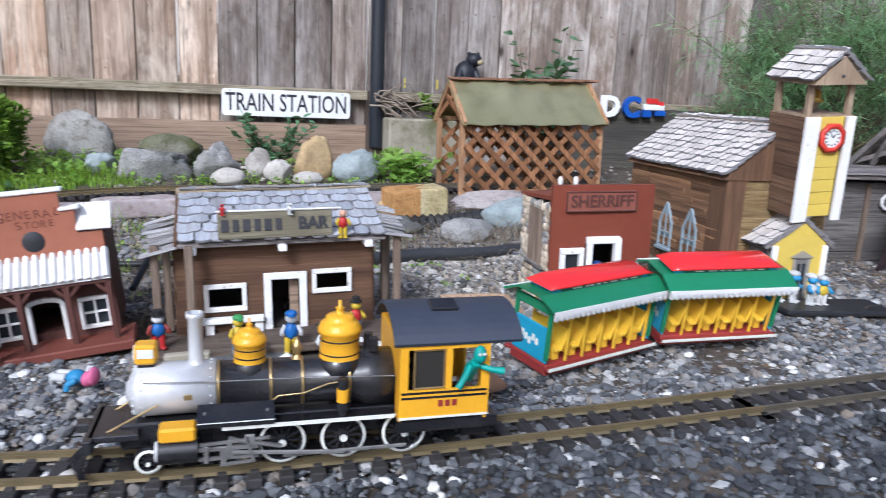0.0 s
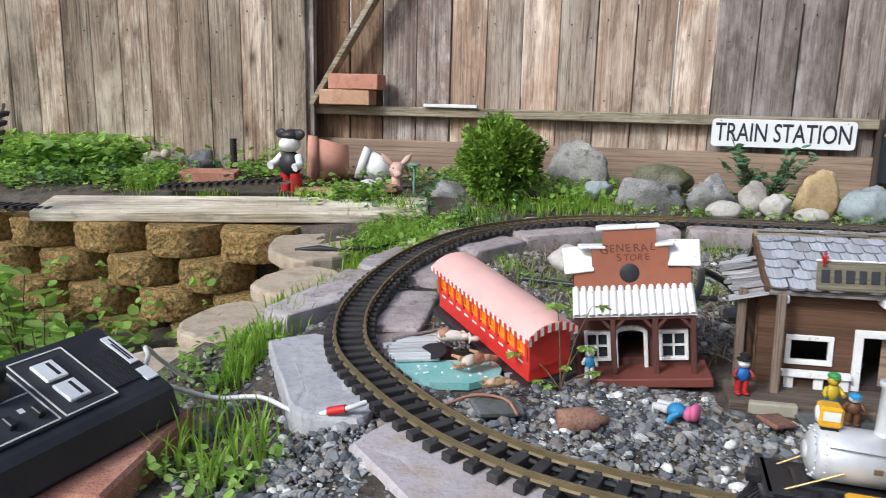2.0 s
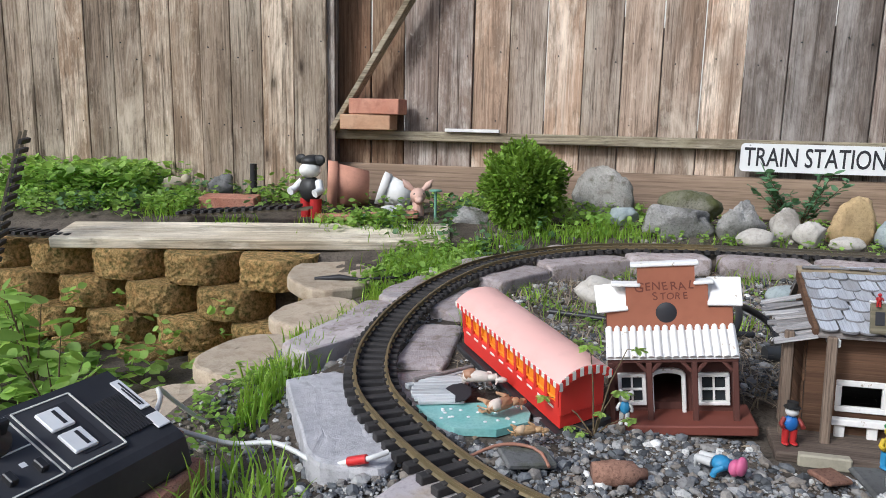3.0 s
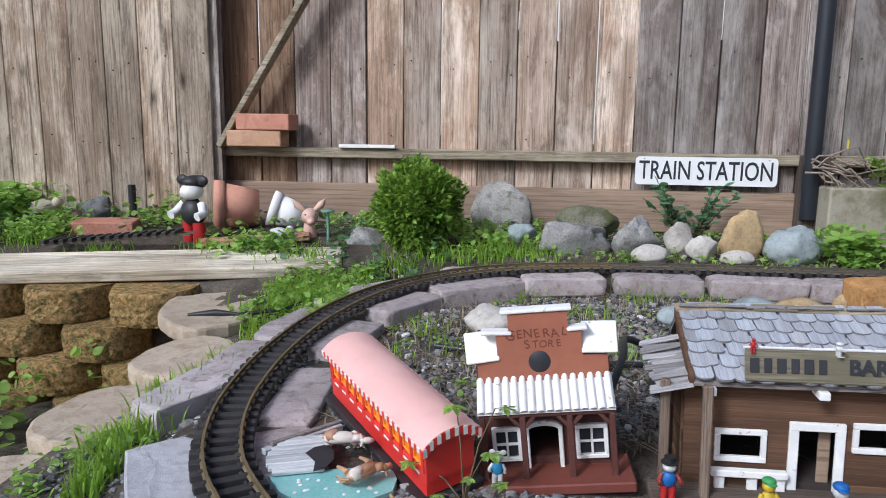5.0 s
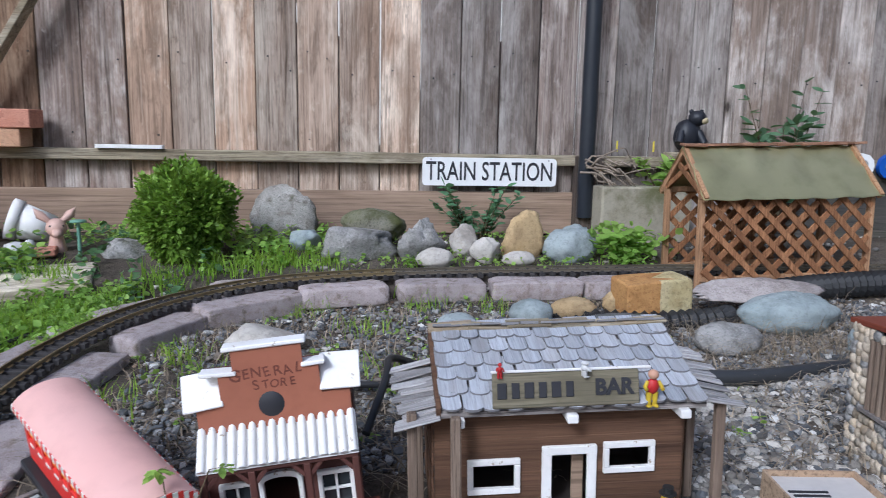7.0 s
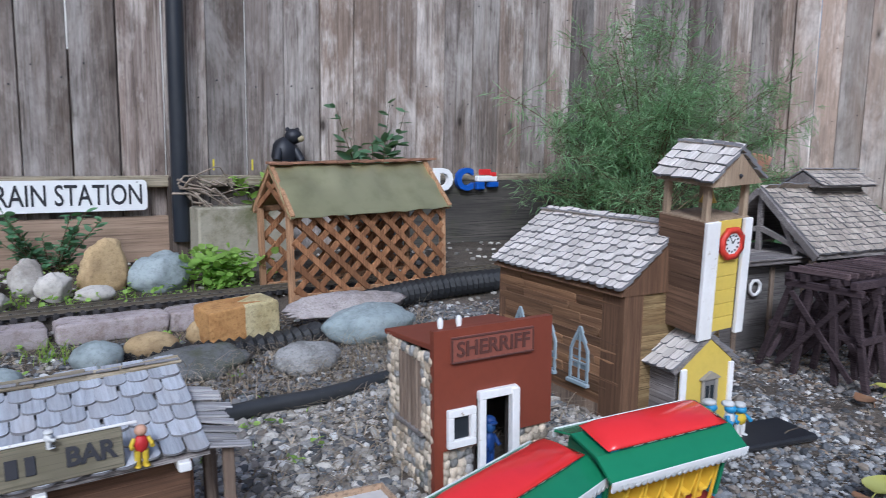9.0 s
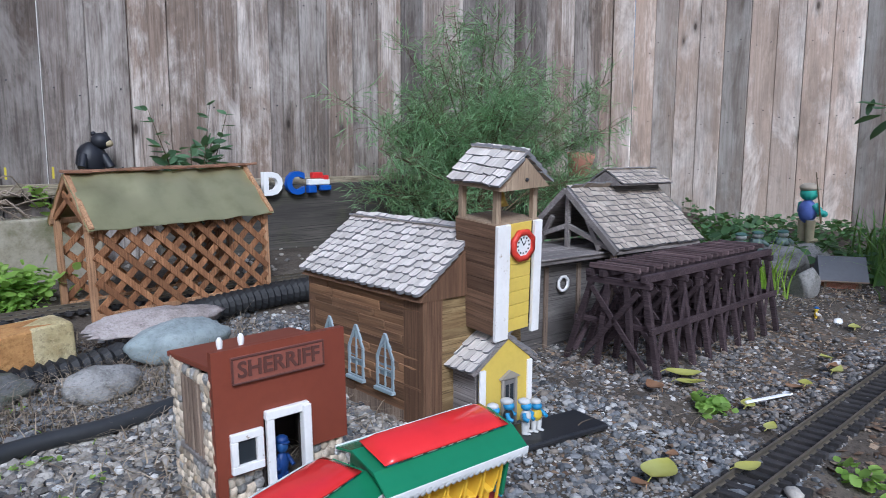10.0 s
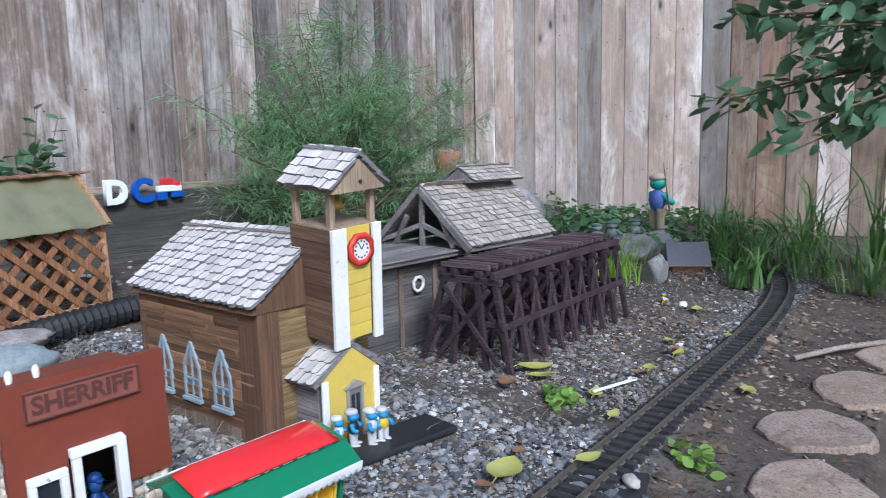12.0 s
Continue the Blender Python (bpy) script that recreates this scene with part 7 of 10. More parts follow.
    part("cab_floor", Mesh().box(((x0 + x1) / 2 + 0.006, 0, 0.031), (x1 - x0 + 0.012, 2 * w - 0.006, 0.012), 0.001).box((0.165, 0, 0.018), (0.03, 0.05, 0.02), 0.002), blk, t)
    part("backhead", Mesh().box((0.1, 0, 0.065), (0.02, 0.05, 0.055), 0.003), blk, t)
    qs = np.linspace(-1.05, 1.05, 13)
    prof = [(0.0575 * math.sin(q), 0.114 + 0.048 * (math.cos(q) - math.cos(1.05))) for q in qs]
    prof += [(y * 0.97, z - 0.003) for y, z in prof[::-1]]
    rf = part("cab_roof", Mesh().prism(prof, x0 - 0.006, x1 + 0.03, "yz"), roofm, t, "worn blue-black curved cab roof")
    part("roof_hatch", Mesh().box((0.13, -0.012, 0.138), (0.026, 0.02, 0.004), 0.001, Euler((radians(12), 0, 0)).to_matrix()), blk, rf)
    return t


locomotive()


# ---- stones, walls and slabs ----
def stone(x, y, z, size, mat, label, seed, rough=0.3, flat=0.35, turn=0, tilt=0, name="rock", group="rocks along the fence bed"):
    """One rock: its base centre, its full size, and how uneven it is."""
    m = Mesh().ball((0, 0, 0), (size[0] / 2, size[1] / 2, size[2] / 2), 36, 22, 0, rough, 1.7, seed, flat)
    return solid(name, m, mat, pose(x, y, z + size[2] * 0.38, tilt, 0, turn), label, "rock", group)


stone(-0.45, 2.86, 0.05, (0.205, 0.07, 0.2), mineral("lichen_rock", (0.3, 0.285, 0.25), (0.45, 0.43, 0.39), (0.17, 0.15, 0.12), 30, 0.05, 1.0, 0.008, moss=0.15, speck=0.7), "round mottled slab of rock leaning on the fence", 1.0, 0.16, 0.1, 0, -10)
stone(-0.375, 2.72, 0.045, (0.095, 0.08, 0.085), ROCK_BLUE, "small blue-grey rock in the bed", 2.0)
stone(-0.22, 2.64, 0.02, (0.24, 0.15, 0.17), ROCK_GREY, "large angular grey rock behind the track", 3.0, 0.42, 0.55, 15)
stone(-0.17, 2.78, 0.07, (0.2, 0.11, 0.11), mineral("mossy_rock", (0.13, 0.12, 0.1), (0.2, 0.19, 0.15), None, 16, 0, 0.8, 0.004, moss=0.8), "dark rock covered with green moss", 4.0, 0.2, 0.1, -15)
stone(-0.045, 2.62, 0.025, (0.125, 0.1, 0.15), ROCK_GREY, "upright grey rock behind the track", 5.0, 0.42, 0.5)
stone(-0.005, 2.535, 0.03, (0.11, 0.07, 0.06), ROCK_PALE, "low pale stone beside the track", 6.0, 0.15, 0.1)
stone(0.09, 2.66, 0.03, (0.085, 0.08, 0.115), ROCK_PALE, "rounded pale grey rock in the bed", 7.0, 0.25, 0.3)
stone(0.145, 2.6, 0.03, (0.09, 0.07, 0.085), ROCK_PALE, "rounded pale rock beside the track", 8.0, 0.25, 0.3)
stone(0.268, 2.66, 0.025, (0.145, 0.11, 0.165), ROCK_TAN, "tall tan sandstone rock by the track", 9.0, 0.28, 0.45)
stone(0.23, 2.54, 0.035, (0.095, 0.06, 0.045), ROCK_PALE, "flat pale stone beside the track", 10.0, 0.12, 0.1)
stone(0.4, 2.63, 0.025, (0.17, 0.12, 0.125), ROCK_BLUE, "rounded blue-grey boulder by the track", 11.0, 0.22, 0.35)
stone(-0.86, 2.66, 0.01, (0.13, 0.1, 0.09), ROCK_GREY, "grey rock under the box bush", 12.5, 0.2, 0.3)
YARD = "rocks in the yard"
stone(0.34, 2.04, -0.04, (0.24, 0.13, 0.07), ROCK_DARK, "dark flat rock below the drain pipe", 40.0, 0.2, 0.3, 10, group=YARD)
stone(-0.39, 1.96, -0.035, (0.14, 0.1, 0.085), ROCK_PALE, "pale angular rock behind the store", 13.0, 0.2, 0.4, 20, group=YARD)
stone(0.175, 2.15, -0.03, (0.1, 0.08, 0.07), ROCK_BLUE, "smooth blue-grey cobble behind the saloon", 14.0, 0.08, 0.0, group=YARD)
stone(0.29, 2.2, -0.03, (0.115, 0.075, 0.06), ROCK_TAN, "smooth tan cobble behind the saloon", 15.0, 0.08, 0.0, group=YARD)
stone(0.0, 2.1, -0.03, (0.09, 0.07, 0.05), ROCK_BLUE, "smooth grey cobble behind the saloon", 16.0, 0.08, 0.0, group=YARD)
stone(0.745, 2.07, -0.025, (0.235, 0.14, 0.098), ROCK_BLUE, "large smooth blue-grey boulder", 17.0, 0.16, 0.15, 5, group=YARD)
stone(0.76, 2.23, 0.0, (0.34, 0.13, 0.07), mineral("pinkish_rock", (0.33, 0.285, 0.265), (0.43, 0.385, 0.365), (0.22, 0.19, 0.17), 20, 0.05, 1.0, 0.008, speck=0.45), "long flat pinkish slab of rock beside the shed", 18.0, 0.32, 0.6, 3, group=YARD)
stone(0.53, 1.93, -0.03, (0.145, 0.1, 0.072), ROCK_GREY, "smooth grey rock on the gravel", 19.0, 0.12, 0.15, group=YARD)
stone(0.4, 2.22, -0.02, (0.07, 0.06, 0.06), ROCK_TAN, "small reddish rock beside the sandstone block", 20.0, 0.2, 0.2, group=YARD)
stone(0.79, 1.87, -0.03, (0.075, 0.06, 0.09), ROCK_BLUE, "dark blue-grey stone behind the office", 21.0, 0.15, 0.1, group=YARD)
stone(2.42, 1.335, -0.03, (0.12, 0.1, 0.13), ROCK_GREY, "upright grey rock in the grass", 22.0, 0.2, 0.4, group=YARD)
stone(2.95, 2.2, 0.0, (0.5, 0.3, 0.3), ROCK_GREY, "large smooth grey boulder by the fence", 23.0, 0.1, 0.1, group=YARD)
stone(2.85, 1.56, -0.03, (0.45, 0.2, 0.14), ROCK_GREY, "low grey rock ledge below the fence", 24.0, 0.15, 0.2, 20, group=YARD)
stone(2.0, 2.55, 0.0, (0.2, 0.15, 0.2), ROCK_GREY, "grey rock under the feathery shrub", 25.0, 0.15, 0.2, group=YARD)
stone(3.2, 1.592, -0.045, (0.24, 0.2, 0.13), ROCK_GREY, "flat grey rock under the garden statue", 26.0, 0.12, 0.2, group=YARD)
sand = Mesh().block((0, 0, 0.05), (0.165, 0.09, 0.1), 3.0, 0.12, 0.05, 40, 24)
sand.m = [1 if sum(sand.v[i][0] + 0.5 * (0.06 - sand.v[i][2]) for i in f) / len(f) > 0.0 else 0 for f in sand.f]
solid("sandstone_block", sand, [mineral("orange_sandstone", (0.4, 0.19, 0.06), (0.5, 0.28, 0.1), (0.26, 0.12, 0.04), 16, 0.05, 1.0, 0.01, speck=0.4), mineral("pale_sandstone", (0.5, 0.42, 0.22), (0.62, 0.55, 0.34), (0.36, 0.28, 0.13), 16, 0.05, 1.0, 0.01, speck=0.5)], pose(0.475, 2.19, -0.025, 3, -4, 6), "split yellow sandstone block on the soil", "stone block")

EDGING = mineral("pink_edging", (0.36, 0.31, 0.3), (0.47, 0.41, 0.405), (0.24, 0.185, 0.155), 50, 0.16, 1.0, 0.005, moss=0.1, speck=0.35)
EDGE_MESH = []
for k in range(5):
    m = Mesh().block((0, 0, 0.002), (0.216 + 0.012 * k, 0.078 + 0.003 * k, 0.05), k + 1.0, 0.2, 0.07, 36, 18)
    EDGE_MESH.append(m.data("edging_stone", EDGING))
q, d = spline(LINE, 0.01)
for k, (a, off, zz) in enumerate(((0.6816, -0.078, -0.02), (0.7120, -0.078, -0.02), (0.7415, -0.08, -0.02), (0.7709, -0.082, -0.02), (0.6502, -0.075, -0.025), (0.6179, -0.075, -0.028), (0.5847, -0.076, -0.03), (0.5485, -0.082, -0.03), (0.5153, -0.085, -0.03), (0.5647, 0.088, -0.035), (0.5961, 0.085, -0.035), (0.6293, 0.08, -0.03), (0.6607, 0.078, -0.024))):
    i = int(len(q) * a)
    n = Vector((-d[i][1], d[i][0], 0)).normalized()
    p = Vector(q[i]) + n * off
    ob = new("edging_stone", EDGE_MESH[k % 5])
    ob.matrix_world = pose(p.x, p.y, q[i][2] + zz - 0.022, 0, 0, math.degrees(math.atan2(d[i][1], d[i][0])))
    tagged(ob, "worn pinkish concrete edging stone beside the track", "edging stone", "edging stones")


def slab(name, pts, z0, z1, mat, label, cat, group="", curve=0.45):
    """A flat stone of that outline with softened edges."""
    c = (sum(p[0] for p in pts) / len(pts), sum(p[1] for p in pts) / len(pts))
    fine = []
    for i in range(len(pts)):
        a, b, e, g = (Vector(pts[(i + k) % len(pts)]) for k in (-1, 0, 1, 2))
        for s in (0, 0.25, 0.5, 0.75):
            p = b + (e - b) * s + ((e - a) * (1 - s) - (g - b) * s) * s * (1 - s) * curve
            d = (p - Vector(c)).normalized()
            w = 0.004 * noise.noise(Vector((p.x * 18, p.y * 18, 1.0))) + 0.003 * noise.noise(Vector((p.x * 70, p.y * 70, 3.0)))
            fine.append((p.x + d.x * w, p.y + d.y * w))
    pts = fine
    def ring(f, z):
        return [((p[0] - c[0]) * f, (p[1] - c[1]) * f, z) for p in pts]
    n = len(pts)
    top = z1 - z0
    vs = ring(0.985, 0) + ring(1, 0.006) + ring(1, top - 0.007) + ring(0.985, top - 0.0015) + ring(0.93, top + 0.001) + ring(0.5, top)
    vs = [(a, b, h if h < 0.01 else h + (0.003 if curve > 0.3 else 0.0012) * noise.noise(Vector((a * 26 + c[0], b * 26, c[1] * 5))) + 0.0015 * noise.noise(Vector((a * 90, b * 90 + c[0], 2)))) for a, b, h in vs]
    fs = [tuple(range(n - 1, -1, -1)), tuple(range(5 * n, 6 * n))]
    for k in range(5):
        fs += [(k * n + i, k * n + (i + 1) % n, (k + 1) * n + (i + 1) % n, (k + 1) * n + i) for i in range(n)]
    return solid(name, Mesh().add(vs, fs), mat, pose(c[0], c[1], z0), label, cat, group)


slab("concrete_slab", [(-0.832, 1.293), (-0.776, 1.348), (-0.735, 1.33), (-0.598, 1.11), (-0.603, 1.065), (-0.672, 1.062), (-0.7, 1.085)], -0.15, -0.019, CONCRETE, "grey concrete slab that carries the track", "slab", "track slabs", 0.12)
slab("concrete_slab", [(-0.59, 1.005), (-0.562, 1.08), (-0.53, 1.105), (-0.375, 0.985), (-0.355, 0.925), (-0.38, 0.883), (-0.44, 0.878), (-0.475, 0.888)], -0.13, -0.019, mineral("pinkish_concrete", (0.4, 0.36, 0.365), (0.48, 0.435, 0.44), (0.38, 0.31, 0.23), 18, 0.05, 0.6, 0.003, speck=0.3), "broken pinkish concrete slab under the track", "slab", "track slabs", 0.12)
slab("concrete_slab", [(-0.86, 1.42), (-0.8, 1.56), (-0.79, 1.74), (-0.84, 1.75), (-0.9, 1.6), (-0.92, 1.45)], -0.09, -0.02, PAVER, "pinkish slab outside the curve", "slab", "track slabs", 0.12)
slab("concrete_slab", [(-0.82, 1.78), (-0.79, 1.96), (-0.83, 1.98), (-0.87, 1.9), (-0.87, 1.8)], -0.08, -0.012, PAVER, "narrow pinkish slab outside the curve", "slab", "track slabs", 0.12)
slab("concrete_slab", [(-0.79, 2.0), (-0.72, 2.16), (-0.76, 2.2), (-0.84, 2.08)], -0.08, -0.004, PAVER, "small pinkish slab outside the curve", "slab", "track slabs", 0.12)
CAPS = "cap stones of the block wall"
slab("cap_stone", [(-1.2, 2.03), (-1.22, 2.14), (-1.12, 2.21), (-1.0, 2.14), (-0.96, 2.0), (-0.98, 1.92), (-1.06, 1.87), (-1.16, 1.95)], -0.062, -0.03, CAP, "flat tan cap stone on the block wall", "cap stone", CAPS)
slab("cap_stone", [(-1.07, 1.68), (-1.08, 1.8), (-1.02, 1.88), (-0.95, 1.87), (-0.89, 1.76), (-0.92, 1.645), (-1.0, 1.63)], -0.078, -0.046, CAP, "flat tan cap stone on the block wall", "cap stone", CAPS)
slab("cap_stone", [(-1.09, 1.46), (-1.075, 1.58), (-1.02, 1.62), (-0.95, 1.6), (-0.9, 1.5), (-0.9, 1.41), (-0.97, 1.37), (-1.05, 1.39)], -0.092, -0.06, CAP, "flat tan cap stone on the block wall", "cap stone", CAPS)
slab("cap_stone", [(-1.1, 1.25), (-1.1, 1.33), (-1.04, 1.375), (-0.94, 1.35), (-0.9, 1.26), (-0.93, 1.18), (-1.03, 1.17)], -0.112, -0.08, CAP, "flat tan cap stone beside the controller", "cap stone", CAPS)
YARD_CAP = mineral("brown_cap_stone", (0.29, 0.21, 0.16), (0.37, 0.3, 0.235), (0.2, 0.145, 0.11), 24, 0.15, 0.8, 0.004)
for pts in ([(1.27, 0.72), (1.33, 0.785), (1.41, 0.775), (1.47, 0.71), (1.43, 0.64), (1.34, 0.62)], [(1.04, 0.67), (1.1, 0.745), (1.2, 0.74), (1.25, 0.68), (1.17, 0.6), (1.08, 0.61)], [(1.51, 0.68), (1.58, 0.74), (1.67, 0.735), (1.74, 0.68), (1.69, 0.6), (1.58, 0.59)], [(1.78, 0.64), (1.86, 0.7), (1.96, 0.67), (2.0, 0.6), (1.9, 0.55), (1.8, 0.56)]):
    slab("cap_stone", pts, -0.1, -0.022, YARD_CAP, "flat brownish cap stone at the yard's edge", "cap stone", "cap stones at the yard's edge")

wall = thing("retaining_wall", pose(0, 0, 0), "mossy split-face concrete block retaining wall", "retaining wall", "", "structure")
WB = []
for k in range(5):
    nu, nz = 22, 9
    prof = []
    for i in range(nu + 1):
        f = i / nu
        x = -0.118 + 0.236 * f
        prof.append((x, -0.045 + 0.11 * abs(2 * f - 1) ** 3.2))
    vs, fs = [], []
    for j in range(nz + 1):
        z = 0.0885 * j / nz
        edge = min(z, 0.0885 - z)
        pull = 0.006 * max(0.0, 1 - edge / 0.012)
        for x, y in prof:
            g = 0.006 * noise.noise(Vector((x * 30, z * 34, 7 + k * 3.0))) + 0.006 * noise.noise(Vector((x * 85, z * 85, k * 5.0))) + 0.004 * noise.noise(Vector((x * 190, z * 190, k * 2.0)))
            vs.append((x * (1 - pull * 1.5) + g * 0.4, y + pull + g, z))
    w = nu + 1
    for j in range(nz):
        fs += [(j * w + i, j * w + i + 1, (j + 1) * w + i + 1, (j + 1) * w + i) for i in range(nu)]
    n0 = len(vs)
    vs += [(-0.1, 0.14, 0), (0.1, 0.14, 0), (0.1, 0.14, 0.0885), (-0.1, 0.14, 0.0885)]
    fs += [tuple(range(nu, -1, -1)) + (n0, n0 + 1), tuple(range(nz * w, nz * w + w)) + (n0 + 2, n0 + 3), (n0, n0 + 3, n0 + 2, n0 + 1), tuple(j * w for j in range(nz + 1)) + (n0 + 3, n0), tuple(j * w + nu for j in range(nz, -1, -1)) + (n0 + 1, n0 + 2)]
    WB.append(Mesh().add(vs, fs).data("block", BLOCK))
rb = random.Random(3)
for row in range(4):
    z, y = -0.118 - 0.0905 * row, 2.17 - 0.026 * row
    for k in range(8):
        x = -1.34 - k * 0.241 - (0.12 if row % 2 else 0)
        part("block", rb.choice(WB), BLOCK, wall, "", pose(x, y + rb.uniform(-0.008, 0.008), z, 0, 0, rb.uniform(-3, 3)))
    for k, (x, y2, a) in enumerate(((-1.13, 2.07, -35), (-1.06, 1.86, -72), (-1.05, 1.62, -85), (-1.06, 1.38, -92), (-1.05, 1.15, -95))):
        zz = (-0.152, -0.168, -0.182, -0.202, -0.22)[k] - 0.0905 * row
        if row < 3:
            part("block", rb.choice(WB), BLOCK, wall, "", pose(x - 0.024 * row, y2 + (0.05 if row % 2 else 0), zz, 0, 0, a))


# ---- foliage ----
def leaf_mesh(name, p, d, length, width, mat, up=None, fold=0.25, seed=1):
    """Many pointed leaves from p along d, each folded along its midrib."""
    g = np.random.default_rng(seed)
    p, d = np.asarray(p, float), np.asarray(d, float)
    d = d / np.linalg.norm(d, axis=1)[:, None]
    n = len(p)
    length, width = np.broadcast_to(length, n)[:, None], np.broadcast_to(width, n)[:, None]
    ref = g.normal(0, 0.5, (n, 3)) + (np.array([0, 0, 1.0]) if up is None else up)
    side = np.cross(d, ref)
    side /= np.linalg.norm(side, axis=1)[:, None] + 1e-9
    nrm = np.cross(side, d)
    if float(np.mean(width / length)) < 0.2:
        mid = p + d * length * 0.45 - nrm * width * fold
        a, b = p + d * length * 0.42 + side * width / 2, p + d * length * 0.42 - side * width / 2
        v = np.stack([p, a, mid, b, p + d * length - nrm * length * 0.12], 1).reshape(-1, 3)
        f = np.array([(0, 1, 2), (0, 2, 3), (1, 4, 2), (2, 4, 3)])
        return raw_mesh(name, v, (f[None] + (np.arange(n) * 5)[:, None, None]).reshape(-1, 3), mat, smooth=False)
    droop = g.uniform(0.02, 0.3, (n, 1))
    pts = [p]
    for s, w in ((0.2, 0.36), (0.48, 0.5), (0.78, 0.33)):
        c = p + d * length * s - nrm * length * droop * s * s
        pts += [c + side * width * w, c - nrm * width * fold * w, c - side * width * w]
    pts.append(p + d * length - nrm * length * droop)
    v = np.stack(pts, 1).reshape(-1, 3)
    f = np.array([(0, 1, 2), (0, 2, 3), (1, 4, 5), (1, 5, 2), (2, 5, 6), (2, 6, 3), (4, 7, 8), (4, 8, 5), (5, 8, 9), (5, 9, 6), (7, 10, 8), (8, 10, 9)])
    return raw_mesh(name, v, (f[None] + (np.arange(n) * 11)[:, None, None]).reshape(-1, 3), mat, smooth=True)


def blade_mesh(name, p, height, lean, width, mat, seed=1):
    """Grass or strap leaves: bent strips that taper."""
    g = np.random.default_rng(seed)
    p = np.asarray(p, float)
    n = len(p)
    a = g.uniform(0, 6.28, n)
    out = np.stack([np.cos(a), np.sin(a), 0 * a], 1)
    side = np.stack([-np.sin(a), np.cos(a), 0 * a], 1)
    height, lean, width = (np.broadcast_to(x, n)[:, None] for x in (height, lean, width))
    pts = []
    for s in (0, 0.3, 0.6, 0.85, 1.0):
        c = p + np.array([0, 0, 1.0]) * height * (s - 0.35 * lean * s ** 3) + out * height * lean * s ** 2
        w = width * (1 - s ** 2.2) * 0.5
        pts += [c - side * w, c + side * w]
    v = np.stack(pts, 1).reshape(-1, 3)
    f = np.array([(2 * i, 2 * i + 1, 2 * i + 3, 2 * i + 2) for i in range(4)])
    return raw_mesh(name, v, (f[None] + (np.arange(n) * 10)[:, None, None]).reshape(-1, 4), mat)


def weeds(name, spots, size, mat, label, seed, rise=0.03):
    """Low broad-leaved weeds as one object: rosettes of leaves on short stalks."""
    g = np.random.default_rng(seed)
    n = len(spots)
    k = 7
    base = np.stack([spots[:, 0], spots[:, 1], ground_height(spots[:, 0], spots[:, 1])], 1)
    p = np.repeat(base, k, 0) + g.normal(0, size * 0.5, (n * k, 3)) * [1, 1, 0] + np.stack([np.zeros(n * k), np.zeros(n * k), g.uniform(0.1, 1, n * k) * rise], 1)
    a = g.uniform(0, 6.28, n * k)
    d = np.stack([np.cos(a), np.sin(a), g.uniform(0.0, 0.9, n * k)], 1)
    L = size * g.uniform(0.6, 1.3, n * k)
    ob = new(name, leaf_mesh(name, p, d, L, L * g.uniform(0.6, 0.95, n * k), mat, seed=seed))
    return tagged(ob, label, "weeds", "", "stuff")


def grass(name, spots, height, mat, label, seed, lean=0.5, width=0.004):
    g = np.random.default_rng(seed)
    base = np.stack([spots[:, 0], spots[:, 1], ground_height(spots[:, 0], spots[:, 1]) - 0.004], 1)
    n = len(base)
    ob = new(name, blade_mesh(name, base, height * g.uniform(0.5, 1.2, n), lean * g.uniform(0.3, 1.4, n), width * g.uniform(0.6, 1.2, n), mat, seed))
    return tagged(ob, label, "grass", "", "stuff")


def clumps(centres, per, spread_r, seed):
    g = np.random.default_rng(seed)
    c = np.repeat(np.asarray(centres, float), per, 0)
    return c + g.normal(0, spread_r, c.shape)


def bed_mask(x, y):
    clear = np.where((y < 2.42) & (x < -0.92), 0, 1.0) * np.where((x > -1.62) & (x < -0.95) & (y > 2.5), 0.12, 1.0) * np.where((abs(x + 0.69) < 0.13) & (abs(y - 2.6) < 0.1), 0, 1) * np.where((x > -1.95) & (x < -1.3) & (abs(y - (2.43 + 0.15 * (x + 1.8))) < 0.065), 0.0, 1) * np.where((x > -1.84) & (x < -1.6) & (y > 2.45) & (y < 2.68), 0.1, 1)
    return ((y > 2.2) * (x < -0.55) + (y > 2.53) * (x >= -0.55) * (x < -0.3)) * clear


p, g = spread(4200, -3.4, -0.3, 2.15, 2.95, 21, lambda x, y: bed_mask(x, y) * (0.12 + 1.1 * patch(x, y, 9, 2) ** 2) * np.where((y < 2.56) & (x > -1.05), 0.3, 1) * np.where(x > -0.95, 0.5, 1))
weeds("weeds", p, 0.019, LEAF_WEED, "dense low green clover and nettle weeds", 31, 0.055)
p, g = spread(1500, -3.4, -1.5, 2.6, 2.91, 56, lambda x, y: bed_mask(x, y) * (0.05 + 1.2 * patch(x, y, 11, 12) ** 2) * np.where((abs(x + 1.83) < 0.1) | (abs(x + 2.02) < 0.08) | (abs(x + 1.68) < 0.05), 0.05, 1))
weeds("weeds", p, 0.03, LEAF_WEED, "tall bright weeds along the left fence", 56, 0.13)
weeds("weeds", clumps([(-2.3, 2.5), (-2.15, 2.55), (-2.0, 2.52), (-1.18, 2.49), (-1.08, 2.51), (-1.55, 2.82), (-2.2, 2.7)], 20, 0.035, 57), 0.021, LEAF_WEED, "fresh weeds between plank and fence", 57, 0.06)
p, g = spread(500, -2.6, -0.6, 2.3, 2.95, 22, lambda x, y: bed_mask(x, y) * patch(x, y, 7, 5))
weeds("weeds", p, 0.02, LEAF_DARK, "darker weeds between the clover", 32, 0.07)
